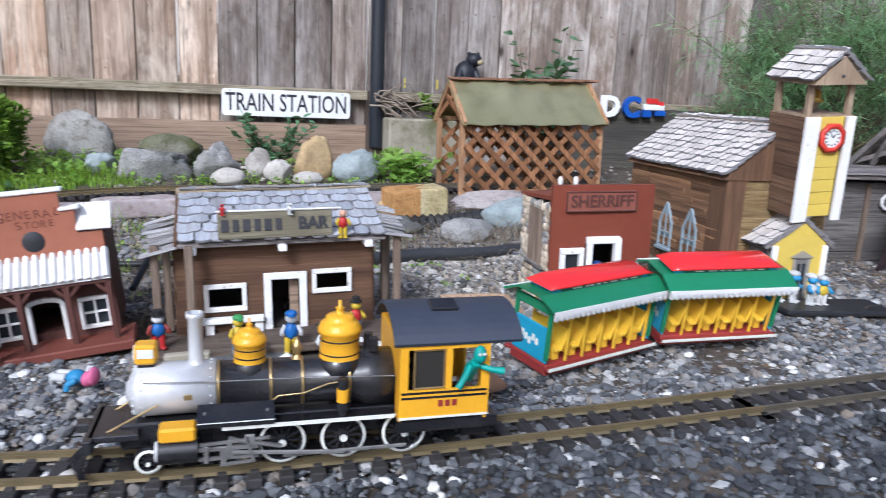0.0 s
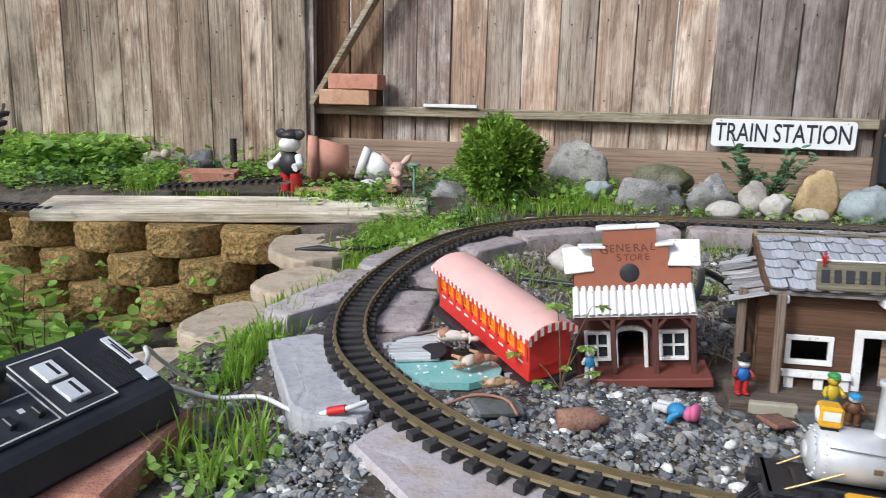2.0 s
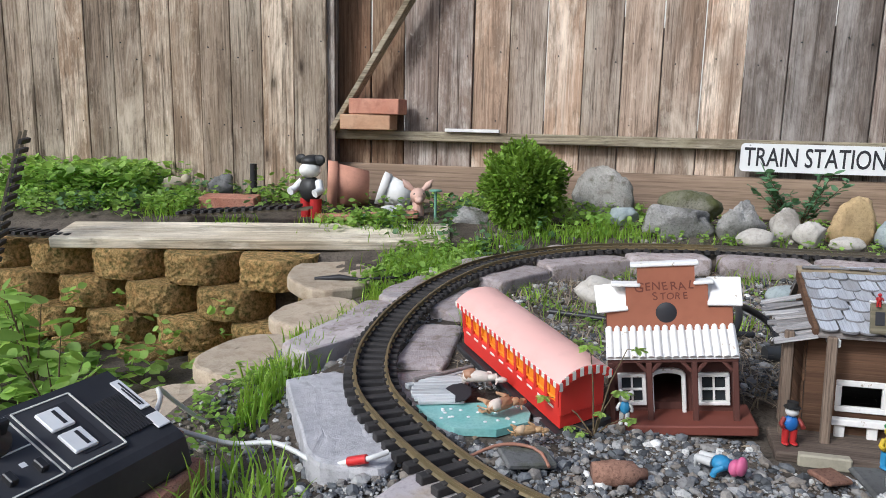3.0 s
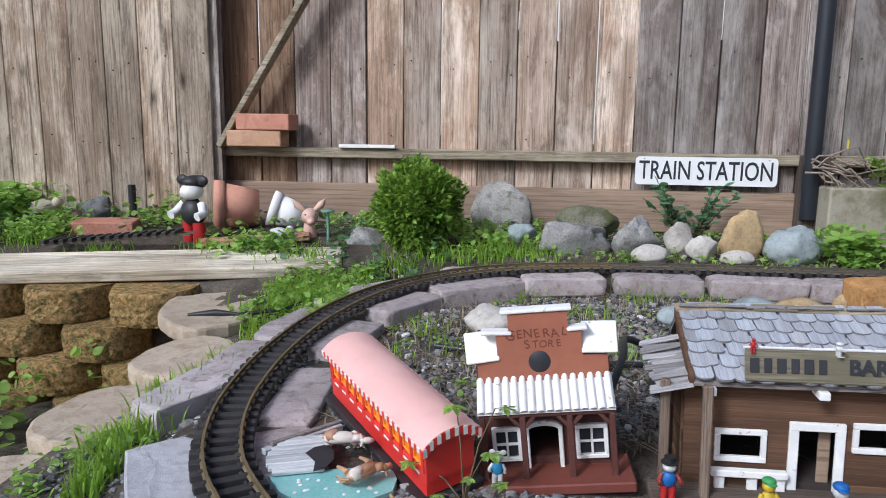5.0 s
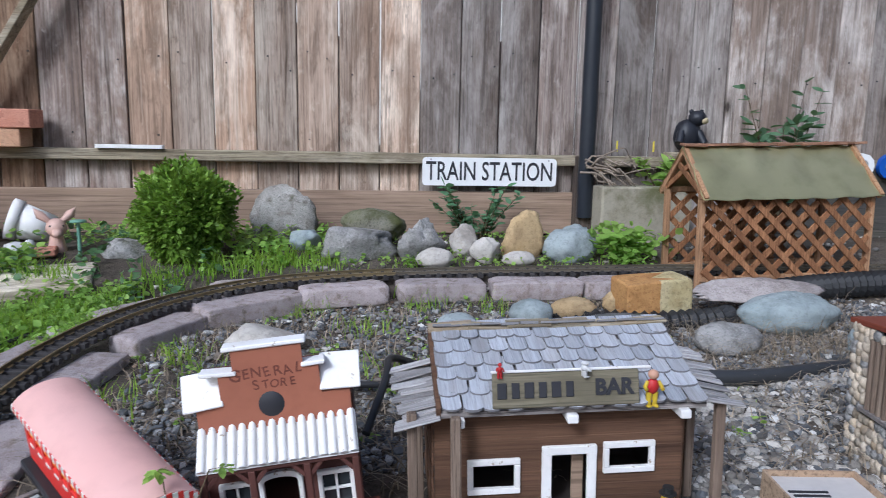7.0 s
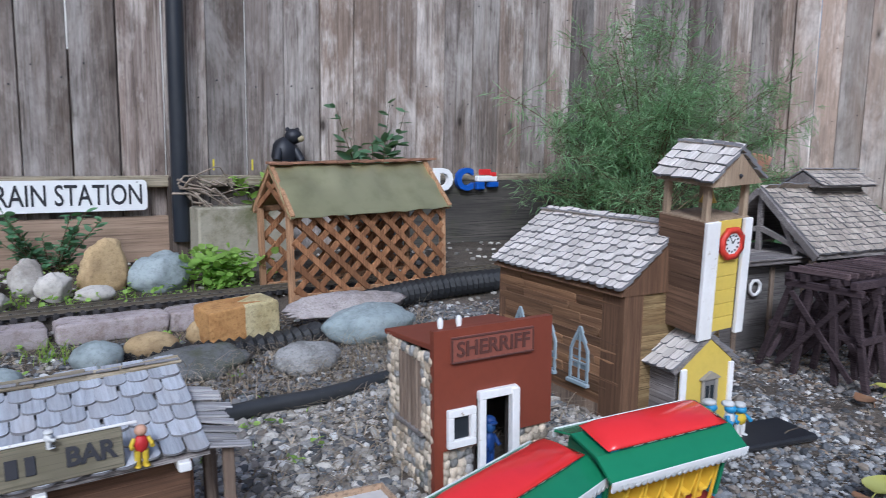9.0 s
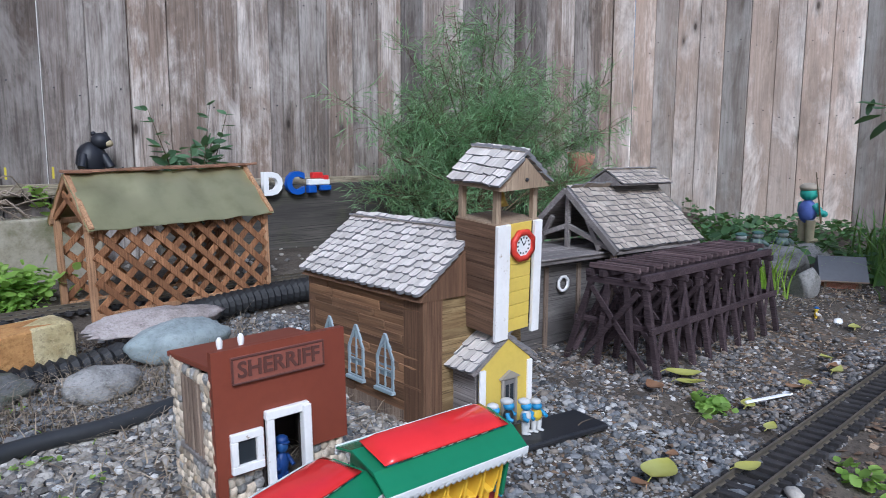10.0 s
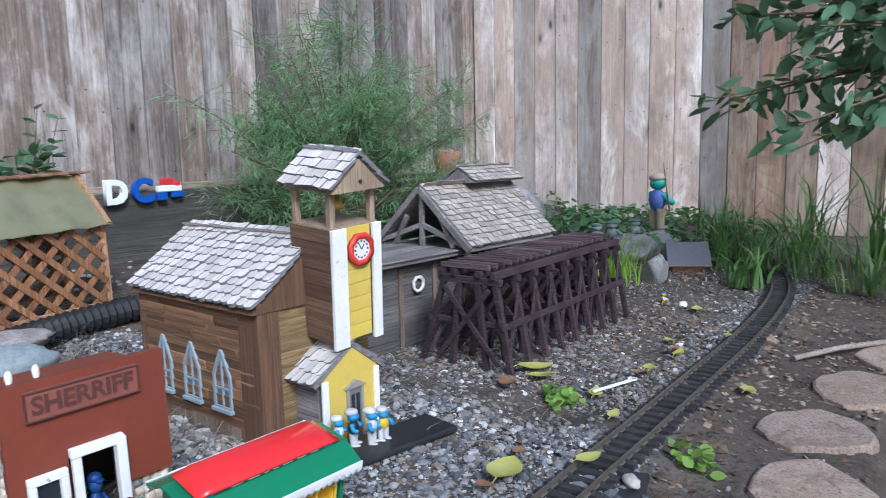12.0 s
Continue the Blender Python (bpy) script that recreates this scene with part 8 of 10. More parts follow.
p, g = spread(260, -1.0, -0.72, 1.95, 2.4, 23, lambda x, y: 1.0 * (x < -0.74 - 0.25 * np.clip(2.1 - y, 0, 1)))
weeds("weeds", p, 0.016, LEAF_WEED, "bright weeds beside the slabs", 33, 0.035)
grass("grass", clumps([(-0.82, 2.16), (-0.88, 2.05), (-0.95, 2.25), (-0.78, 2.3), (-0.6, 2.48), (-0.5, 2.53), (-0.35, 2.56), (-0.7, 2.42), (-0.45, 2.6), (-0.92, 2.14), (-0.86, 2.24), (-0.8, 2.1), (-0.98, 2.44), (-1.1, 2.46), (-1.3, 2.45), (-1.6, 2.4), (-1.9, 2.5)], 105, 0.042, 24), 0.065, GRASS, "bright grass along the outer curve", 34, 0.6)
grass("grass", clumps([(-0.88, 1.68), (-0.88, 1.46), (-0.89, 1.5), (-0.89, 1.9), (-0.9, 1.62), (-0.92, 1.94), (-0.885, 1.42), (-0.87, 1.3), (-0.86, 1.24), (-0.9, 1.72), (-0.88, 1.8), (-0.9, 1.36), (-0.92, 1.55), (-0.87, 1.85)], 60, 0.018, 25), 0.065, GRASS, "tall bright grass between slabs and caps", 35, 0.5)
grass("grass", clumps([(-0.75, 1.04), (-0.71, 0.99), (-0.78, 0.98), (-0.72, 0.94)], 24, 0.018, 26), 0.08, GRASS, "tall grass beside the controller", 36, 0.5)
grass("grass", clumps([(-0.33, 2.27), (-0.05, 2.3), (-0.2, 2.1), (-0.45, 1.8), (-0.3, 1.7), (-0.55, 1.95), (0.02, 1.95), (-0.6, 1.7), (0.1, 2.28), (-0.15, 1.85)], 45, 0.035, 27), 0.06, GRASS, "thin grass tufts inside the loop", 37, 0.7, 0.003)
grass("grass", clumps([(2.28, 1.45), (2.35, 1.42), (2.42, 1.45)], 40, 0.035, 28), 0.17, GRASS, "tall grass beside the trestle", 38, 0.45, 0.005)
p, g = spread(220, -0.62, 0.4, 1.5, 2.36, 29, lambda x, y: 0.25 + 0.6 * patch(x, y, 9, 4))
weeds("weeds", p, 0.011, LEAF_WEED, "tiny weeds and moss between the stones", 39, 0.015)
p, g = spread(6000, -0.62, 0.95, 1.4, 2.36, 30, lambda x, y: 0.2 + 0.8 * patch(x, y, 8, 6))
grass("dry_litter", p, 0.05, DRY, "dry grass and twig litter on the soil", 40, 1.8, 0.0026)
grass("dry_litter", clumps([(0.66, 2.0), (0.75, 1.95), (0.85, 1.97), (0.62, 1.9), (0.9, 2.15), (0.55, 2.06), (0.3, 1.95), (0.42, 1.88), (0.2, 2.05), (-0.1, 2.2), (-0.3, 2.15), (-0.45, 2.05), (-0.2, 1.95), (0.98, 2.22), (0.8, 1.82), (0.6, 1.85), (0.5, 1.82), (0.68, 1.88), (0.4, 2.02), (0.35, 1.86), (0.58, 2.0), (0.82, 1.92)], 38, 0.05, 55), 0.085, DRY, "tangled dry grass stems round the stones", 55, 1.2, 0.0018)
p, g = spread(2600, 0.95, 2.9, 1.0, 2.2, 41, lambda x, y: 0.15 + 0.6 * patch(x, y, 6, 9) * (y > 1.15))
grass("dry_litter", p, 0.04, DRY, "dry leaves and twig litter on the gravel", 42, 1.5, 0.003)
p, g = spread(620, -2.3, -1.15, 1.15, 1.93, 43, lambda x, y: (0.3 + 0.7 * patch(x, y, 4, 7)) * np.where(x > -1.5, 0.35, 1))
weeds("weeds", p, 0.036, LEAF_WEED, "leafy weeds in the sunk corner", 44, 0.11)
p, g = spread(420, -0.96, -0.66, 0.8, 1.42, 45, lambda x, y: (0.3 + 0.6 * patch(x, y, 9, 2)) * np.where((y > 1.0) & (x > -0.845), 0, 1))
weeds("weeds", p, 0.011, LEAF_WEED, "low weeds round the controller", 46, 0.03)
p, g = spread(2600, -0.97, -0.6, 0.78, 1.75, 46, lambda x, y: 0.9 * (x < -0.7 + 0.6 * (y < 1.0) * 0.2))
scatter_stones("gravel", p, g.gamma(4, 0.001, len(p)).clip(0.002, 0.009), GRAVEL, "loose grit between slabs and caps", seed=47)
weeds("weeds", clumps([(-1.55, 2.05), (-1.42, 2.08), (-1.75, 2.04), (-1.93, 2.05)], 3, 0.02, 47), 0.025, LEAF_WEED, "weeds growing from the wall joints", 47, 0.2)
p, g = spread(700, 1.9, 3.95, 1.2, 2.9, 48, lambda x, y: 0.7 * ((y > 1.75) | (x > 2.7)))
weeds("weeds", p, 0.035, LEAF_DARK, "dark low weeds below the fence", 48, 0.08)
weeds("weeds", clumps([(1.13, 0.83)], 5, 0.012, 49), 0.018, LEAF_WEED, "small green seedling in the gravel", 49, 0.03)
weeds("weeds", clumps([(1.26, 1.1), (1.3, 1.12)], 6, 0.015, 50), 0.02, LEAF_WEED, "small seedling beside the trestle", 50, 0.02)


p, g = spread(420, -0.55, 0.62, 2.5, 2.9, 52, lambda x, y: 0.2 + 0.6 * patch(x, y, 12, 3))
weeds("weeds", p, 0.013, LEAF_WEED, "small weeds between the rocks", 52, 0.03)
grass("grass", clumps([(-0.3, 2.54), (-0.1, 2.53), (0.05, 2.55), (0.2, 2.51), (0.34, 2.53), (-0.42, 2.56), (0.5, 2.54)], 22, 0.03, 53), 0.05, GRASS, "thin grass between rocks and track", 53, 0.7, 0.003)
p, g = spread(1300, -0.6, 0.45, 1.6, 2.36, 54, lambda x, y: 0.15 + 0.7 * patch(x, y, 10, 7))
grass("grass", p[::4], 0.032, GRASS, "sparse short grass inside the loop", 54, 0.9, 0.002)


def plant(name, x, y, z, label, cat, stems, leaves):
    """A plant of single stems and a crown of leaves. stems: polylines; leaves: positions, directions, lengths, widths, material."""
    t = thing(name, pose(x, y, z), label, cat)
    m = Mesh()
    for pts, r in stems:
        m.tube(pts, [r * (1 - 0.75 * i / (len(pts) - 1)) for i in range(len(pts))], 6)
    part("stem", m, STEM, t)
    p, d, L, W, mat = leaves
    part("crown", leaf_mesh("crown", p, d, L, W, mat, seed=len(p)), mat, t)
    return t


def ball_bush():
    g = np.random.default_rng(5)
    n = 10500
    d = g.normal(0, 1, (n, 3))
    d /= np.linalg.norm(d, axis=1)[:, None]
    r = g.uniform(0.3, 1.0, n) ** 0.6
    lump = 1 + 0.12 * np.sin(d[:, 0] * 7 + 1) * np.sin(d[:, 1] * 6) + 0.1 * np.sin(d[:, 2] * 9 + d[:, 0] * 5)
    p = d * np.array([0.13, 0.12, 0.134]) * (r * lump)[:, None] + [0, 0, 0.146]
    L = g.uniform(0.012, 0.021, n)
    stems = []
    for k in range(14):
        e = d[k] * [0.1, 0.1, 0.06] + [0, 0, 0.17]
        stems.append(([(0, 0, 0), (e[0] * 0.3, e[1] * 0.3, 0.06), tuple(e)], 0.006))
    plant("box_bush", -0.685, 2.6, 0.02, "round green box bush in front of the fence", "bush", stems, (p, d + g.normal(0, 0.55, (n, 3)) + [0, 0, 0.35], L, L * 0.55, LEAF_BUSH))


ball_bush()


SHRUB_X = 2.42


def feathery_shrub():
    """A loose fan of thin stems, each with side twigs that carry fine drooping needles."""
    g = np.random.default_rng(6)
    stems, P, D = [], [], []
    for k in range(84):
        a = g.uniform(-1.35, 1.25)
        reach = g.uniform(0.5, 1.03) * (1.0 - 0.12 * abs(a))
        end = np.array([reach * math.sin(a) * 0.95, g.uniform(-0.34, 0.12), max(0.17, reach * math.cos(a) * 0.96 + 0.06 + g.uniform(-0.05, 0.05))])
        mid = end * [0.45, 0.45, 0.0] + [0, 0, 0.58 * end[2] + 0.06]
        stems.append(([(0, 0, 0), tuple(mid * [0.5, 0.5, 0.55]), tuple(mid), tuple(end)], 0.0045))
        for q in range(14):
            s = 0.2 + 0.8 * math.sqrt(g.uniform(0, 1))
            base = mid * (s / 0.5) if s < 0.5 else mid + (end - mid) * ((s - 0.5) / 0.5)
            tip = base + np.array([g.normal(0, 0.11), g.normal(-0.01, 0.06), g.uniform(-0.07, 0.11)])
            stems.append(([tuple(base), tuple((base + tip) / 2 + [0, 0, 0.012]), tuple(tip)], 0.0012))
            m = 20
            f = g.uniform(0.05, 1.05, m)[:, None]
            P.append(base + (tip - base) * f + g.normal(0, 0.014, (m, 3)))
            u = (tip - base) / (np.linalg.norm(tip - base) + 1e-6)
            D.append(u * 0.9 + g.normal(0, 0.5, (m, 3)) + [0, 0, -0.12])
    P, D = np.concatenate(P), np.concatenate(D)
    P[:, 1] = np.minimum(P[:, 1], 0.22)
    P[:, 2] = np.maximum(P[:, 2], 0.03)
    L = g.uniform(0.028, 0.07, len(P))
    plant("feathery_shrub", SHRUB_X, 2.72, 0.03, "wide feathery green shrub by the fence corner", "shrub", stems, (P, D, L, L * 0.075, LEAF_FINE))


feathery_shrub()


def herb(x, y, z, h, w, n, mat, label, seed, L=0.035, per=12):
    """An upright leafy herb with several stems."""
    g = np.random.default_rng(seed)
    stems, P, D = [], [], []
    for k in range(n):
        a = g.uniform(0, 6.28)
        end = np.array([w * g.uniform(0.2, 1) * math.cos(a), 0.4 * w * math.sin(a), h * g.uniform(0.55, 1.05)])
        stems.append(([(0, 0, 0), tuple(end * [0.5, 0.5, 0.55]), tuple(end)], 0.0035))
        for s in np.linspace(0.3, 1, per):
            b = end * [s, s, s]
            for _ in range(2):
                P.append(b)
                D.append([g.normal(), g.normal(), 0.35])
    P, D = np.array(P), np.array(D)
    L = L * g.uniform(0.6, 1.2, len(P))
    plant("herb", x, y, z, label, "plant", stems, (P, D, L, L * 0.5, mat))


herb(0.165, 2.88, 0.03, 0.2, 0.16, 15, leafy("herb_leaves", (0.07, 0.17, 0.08), (0.14, 0.27, 0.14)), "green herb below the station sign", 7, 0.032)
herb(1.2, 2.9, 0.1, 0.5, 0.15, 14, LEAF_TREE, "young sapling growing behind the shed", 8, 0.055, 9)
herb(0.78, 2.9, 0.2, 0.12, 0.1, 5, LEAF_WEED, "thin green sprouts by the post", 9, 0.04)


def lobed_weed(x, y, z, tips, label, seed):
    """Thin arching stalks, each with one leaf of five toothed fingers."""
    g = np.random.default_rng(seed)
    stems, P, D, Ls = [], [], [], []
    for a, b, c, size in tips:
        e = np.array([a - x, b - y, c - z])
        stems.append(([(0, 0, 0), tuple(e * [0.35, 0.35, 0.6]), tuple(e * [0.75, 0.75, 0.98]), tuple(e)], 0.0013))
        turn, tilt = g.uniform(0, 6.28), g.uniform(0.1, 0.5)
        for q, f in ((-1.9, 0.65), (-1.0, 0.9), (0.0, 1.0), (1.0, 0.9), (1.9, 0.65)):
            d = np.array([math.cos(turn + q), math.sin(turn + q), -tilt * 0.4])
            P.append(e)
            D.append(d)
            Ls.append(size * f)
            for w in (-0.5, 0.5):
                P.append(e + d * size * f * 0.4)
                D.append([math.cos(turn + q + w), math.sin(turn + q + w), -tilt * 0.4])
                Ls.append(size * f * 0.45)
    Ls = np.array(Ls)
    plant("lobed_weed", x, y, z, label, "weed", stems, (np.array(P), np.array(D), Ls, Ls * 0.5, LEAF_WEED))


lobed_weed(-0.38, 1.25, -0.03, ((-0.335, 1.245, 0.093, 0.017), (-0.35, 1.25, 0.034, 0.02), (-0.333, 1.24, 0.003, 0.016), (-0.445, 1.25, 0.017, 0.016), (-0.392, 1.235, -0.02, 0.014), (-0.394, 1.25, 0.089, 0.02), (-0.372, 1.24, 0.007, 0.013), (-0.411, 1.235, -0.013, 0.013)), "lobed green weed between coach and store", 10)
herb(-1.75, 1.75, -0.33, 0.26, 0.12, 5, LEAF_WEED, "broad-leaved weed before the block wall", 13, 0.075, 4)
herb(-1.55, 1.6, -0.33, 0.2, 0.14, 5, LEAF_WEED, "broad-leaved weed in the sunk corner", 14, 0.065, 4)
herb(-1.97, 1.9, -0.33, 0.2, 0.1, 5, LEAF_WEED, "tall broad-leaved weed in the sunk corner", 12, 0.05)
weeds("weeds", clumps([(0.56, 2.6), (0.62, 2.61), (0.52, 2.6)], 16, 0.03, 51), 0.03, LEAF_WEED, "bright green clover clump beside the shed", 51, 0.09)


def strap_plant(x, y, z, h, n, label, seed):
    """A tuft of long strap leaves."""
    g = np.random.default_rng(seed)
    t = thing("strap_leaf_plant", pose(x, y, z), label, "plant", "strap-leaved plants by the right fence")
    base = g.normal(0, 0.032, (n, 3)) * [1, 1, 0]
    part("leaves", blade_mesh("leaves", base, h * g.uniform(0.35, 1.1, n), g.uniform(0.15, 1.3, n), 0.01 * g.uniform(0.6, 1.2, n), LEAF_STRAP, seed), LEAF_STRAP, t)
    part("crown_base", Mesh().ball((0, 0, 0.004), (0.02, 0.02, 0.012), 8, 5), STEM, t)


for k, (x, y, h) in enumerate(((2.5, 1.065, 0.2), (2.78, 1.07, 0.26), (2.9, 1.0, 0.34), (2.9, 1.19, 0.3), (3.02, 1.3, 0.3), (2.78, 1.2, 0.22), (2.72, 0.9, 0.3), (2.55, 0.75, 0.3), (2.75, 0.6, 0.4), (3.05, 0.75, 0.5), (2.45, 0.5, 0.3), (3.35, 1.0, 0.5), (2.9, 0.4, 0.45))):
    strap_plant(x, y, -0.02 if x < 2.8 else 0.0, h, 30, "clump of green strap leaves by the fence", 60 + k)


def overhanging_tree():
    g = np.random.default_rng(9)
    t = thing("tree", pose(2.75, 0.1, -0.35), "broad-leaved tree that overhangs the yard's corner", "tree")
    m = Mesh().tube([(0, 0, 0), (0.02, 0.05, 0.5), (0.0, 0.12, 1.0), (-0.05, 0.2, 1.5)], [0.05, 0.042, 0.035, 0.02], 9)
    part("trunk", m, STEM, t)
    ends = []
    for k in range(50):
        y = g.uniform(0.25, 0.93)
        end = np.array([g.uniform(-0.75, -0.1), y, g.uniform(0.7 if k % 3 else 0.85, 1.6)])
        if k < 4:
            end = np.array([-0.55 + 0.02 * k, (1.0, 0.95, 0.96, 0.92)[k], (0.9, 1.12, 0.9, 1.16)[k]])
        mid = np.array([end[0] * 0.5, 0.1 + end[1] * 0.45, end[2] * 0.5 + 0.55])
        part("limb", Mesh().tube([(0, 0.12, min(1.3, end[2] * 0.6 + 0.35)), tuple(mid), tuple(end)], [0.009, 0.005, 0.002], 6), STEM, t)
        ends.append((mid, end))
    P, D = [], []
    for mid, end in ends:
        for s in g.uniform(0.2, 1.08, 27):
            P.append(mid + (end - mid) * s + g.normal(0, 0.02, 3))
            D.append((end - mid) / np.linalg.norm(end - mid) * 0.6 + g.normal(0, 0.6, 3) + [0, 0, -0.25])
    L = g.uniform(0.045, 0.085, len(P))
    part("crown", leaf_mesh("crown", P, D, L, L * 0.52, LEAF_TREE, seed=9), LEAF_TREE, t)


overhanging_tree()


# ---- fallen leaves ----
def fallen_leaf(x, y, L, W, turn, mat, label, curl=0.15, z=None):
    n = 9
    vs, fs = [], []
    for i in range(n):
        s = i / (n - 1)
        w = W / 2 * math.sin(math.pi * s ** 0.85) ** 0.75 if 0 < s < 1 else 0.0005
        zz = curl * L * (s - 0.5) ** 2 * 2
        vs += [(L * (s - 0.5), -w, zz + w * 0.25), (L * (s - 0.5), 0, zz), (L * (s - 0.5), w, zz + w * 0.25)]
    for i in range(n - 1):
        fs += [(i * 3, i * 3 + 1, i * 3 + 4, i * 3 + 3), (i * 3 + 1, i * 3 + 2, i * 3 + 5, i * 3 + 4)]
    m = Mesh().add(vs, fs, 0, True)
    m.add([(a, b, c - 0.0006) for a, b, c in vs], [f[::-1] for f in fs], 0, True)
    m.tube([(-L / 2, 0, curl * L * 0.5), (-L * 0.62, 0.003, 0)], 0.0008, 5)
    zz = float(ground_height(x, y)) + 0.012 if z is None else z
    solid("fallen_leaf", m, mat, pose(x, y, zz, random.uniform(-8, 8), random.uniform(-8, 8), turn), label, "leaf", "fallen leaves")


BROWN_LEAF = leafy("brown_leaf", (0.2, 0.1, 0.05), (0.3, 0.18, 0.1), 0.2, 0.7, 0.1, 25)
for x, y, L, W, a, z in ((1.36, 1.2, 0.075, 0.035, -40, None), (1.33, 1.17, 0.055, 0.03, -60, None), (0.955, 1.03, 0.07, 0.05, 10, None), (1.02, 0.935, 0.042, 0.024, -30, 0.004), (1.5, 1.02, 0.04, 0.025, 20, None), (1.33, 1.06, 0.05, 0.025, 15, None), (1.62, 1.0, 0.07, 0.022, 5, None), (1.22, 0.98, 0.035, 0.02, 5, None), (1.48, 0.83, 0.05, 0.03, 0, None), (1.75, 1.06, 0.05, 0.025, 40, None), (1.78, 0.94, 0.035, 0.02, 10, 0.004), (0.088, 1.127, 0.05, 0.02, 5, None), (-0.86, 1.22, 0.045, 0.022, -30, -0.075), (2.1, 1.1, 0.06, 0.03, 20, None)):
    fallen_leaf(x, y, L, W, a, YELLOW_LEAF, "yellow-green fallen leaf on the gravel", 0.2, z)
for x, y, L, W, a in ((0.9, 1.03, 0.035, 0.025, 60), (1.47, 1.03, 0.035, 0.025, 80), (1.03, 1.05, 0.03, 0.02, 20), (0.24, 1.06, 0.045, 0.035, 70), (0.177, 1.062, 0.04, 0.026, 10), (1.66, 1.02, 0.04, 0.02, 0), (1.25, 1.2, 0.05, 0.03, 60), (1.02, 1.45, 0.06, 0.03, 30), (1.1, 1.42, 0.06, 0.035, -30)):
    fallen_leaf(x, y, L, W, a, BROWN_LEAF, "brown curled fallen leaf", 0.3)


# ---- things on and along the fence ----
def station_sign():
    w, h, r = 0.457, 0.094, 0.013
    pts = []
    for cx, cz, a0 in ((w / 2 - r, h / 2 - r, 0), (-w / 2 + r, h / 2 - r, 90), (-w / 2 + r, -h / 2 + r, 180), (w / 2 - r, -h / 2 + r, 270)):
        pts += [(cx + r * math.cos(radians(a0 + q)), cz + r * math.sin(radians(a0 + q))) for q in (0, 30, 60, 90)]
    t = thing("station_sign", pose(0.221, 2.993, 0.2665), "white metal TRAIN STATION sign hung on the fence rail", "sign")
    part("plate", Mesh().prism(pts, -0.0015, 0.0015, "xz"), WHITE_CLEAN, t)
    letters("TRAIN STATION", 0.088, INK, t, pose(0, -0.0022, -0.001) @ UPRIGHT, 0.0004, width=0.43, bold=0.0008)
    for x in (-0.2, 0.2):
        part("screw", Mesh().lathe((x, -0.002, 0.04), [(0.0, -0.0012), (0.002, -0.0012), (0.0028, 0.0)], 10, "y"), paint("screw_steel", (0.4, 0.4, 0.4), None, 0.4, 40, 0.3, 0.1, 0, 0.8), t)


station_sign()
brick_me = Mesh().box((0, 0, 0.029), (0.2, 0.092, 0.057), 0.003)
for x, y, z, a, g in ((-1.338, 2.972, 0.326, 1, 0), (-1.3, 2.968, 0.384, -2, 1)):
    solid("brick", brick_me, BRICK if g else mineral("tan_brick", (0.46, 0.27, 0.16), (0.52, 0.34, 0.22), (0.36, 0.2, 0.12), 40, 0.1, 0.5, 0.0015), pose(x, y, z, 0, 0, a), "reddish clay brick stacked on the fence rail" if g else "tan clay brick lying on the fence rail", "brick", "bricks on the rail")
solid("wood_strip", Mesh().box((0, 0, 0.006), (0.205, 0.03, 0.012), 0.001), WHITE, pose(-0.94, 3.0, 0.326), "short white strip of wood lying on the rail", "wood strip")
solid("brace_board", Mesh().bar((-1.477, 2.965, 0.325), (-1.0, 2.965, 1.07), 0.02, 0.055, 0.002, 0, (0, 1, 0)), RAILWOOD, pose(0, 0, 0), "weathered diagonal brace board on the fence", "brace")
solid("drain_pipe", Mesh().tube([(0.541, 2.955, 0.12), (0.541, 2.955, 1.9)], 0.0265, 20), PIPE, pose(0, 0, 0), "black vertical drain pipe against the fence", "pipe")
solid("concrete_block", Mesh().box((0, 0, 0.1), (0.31, 0.1, 0.205), 0.006), OLD_CONCRETE, pose(0.72, 2.9, 0.03, 0, 0, 1), "old mossy concrete footing block", "concrete block")
vine = Mesh()
rv = random.Random(6)
for k in range(16):
    x, z = 0.55 + rv.uniform(-0.05, 0.05), 0.29 + rv.uniform(-0.02, 0.03)
    pts = [(x, 2.9, z)]
    for s in range(5):
        x += rv.uniform(0.0, 0.06)
        z += rv.uniform(-0.05, 0.03)
        pts.append((x, 2.88 + rv.uniform(-0.03, 0.03), max(z, 0.1)))
    vine.tube(pts, [0.004, 0.0035, 0.003, 0.0025, 0.002, 0.001], 5)
solid("dry_vine", vine, timber("vine_wood", (0.4, 0.34, 0.27), (0.25, 0.2, 0.15), "x", 3), pose(0, 0, 0), "dry leafless vine over the concrete block", "vine")
RED_TOY = paint("letter_red", (0.6, 0.03, 0.03), None, 0.35)
BLUE_TOY = paint("letter_blue", (0.02, 0.09, 0.42), None, 0.35)
for txt, x, mt, lab in (("D", 1.526, WHITE_CLEAN, "white"), ("C", 1.628, BLUE_TOY, "blue")):
    t = thing("toy_letter", pose(x, 2.955, 0.302), f"{lab} plastic letter {txt} on the fence board", "letter", "plastic letters on the fence")
    letters(txt, 0.115, mt, t, pose(0, -0.01, 0) @ UPRIGHT, 0.01, "letter", bold=0.005)
t = thing("toy_letter", pose(1.74, 2.955, 0.302), "red, white and blue plastic letter A on the fence board", "letter", "plastic letters on the fence")
part("letter_top", Mesh().box((-0.01, -0.01, 0.032), (0.05, 0.022, 0.024), 0.003).box((0.03, -0.01, 0.022), (0.026, 0.022, 0.02), 0.003), RED_TOY, t, "red top")
part("letter_middle", Mesh().box((-0.003, -0.01, 0.006), (0.1, 0.022, 0.024), 0.003), WHITE_CLEAN, t, "white band")
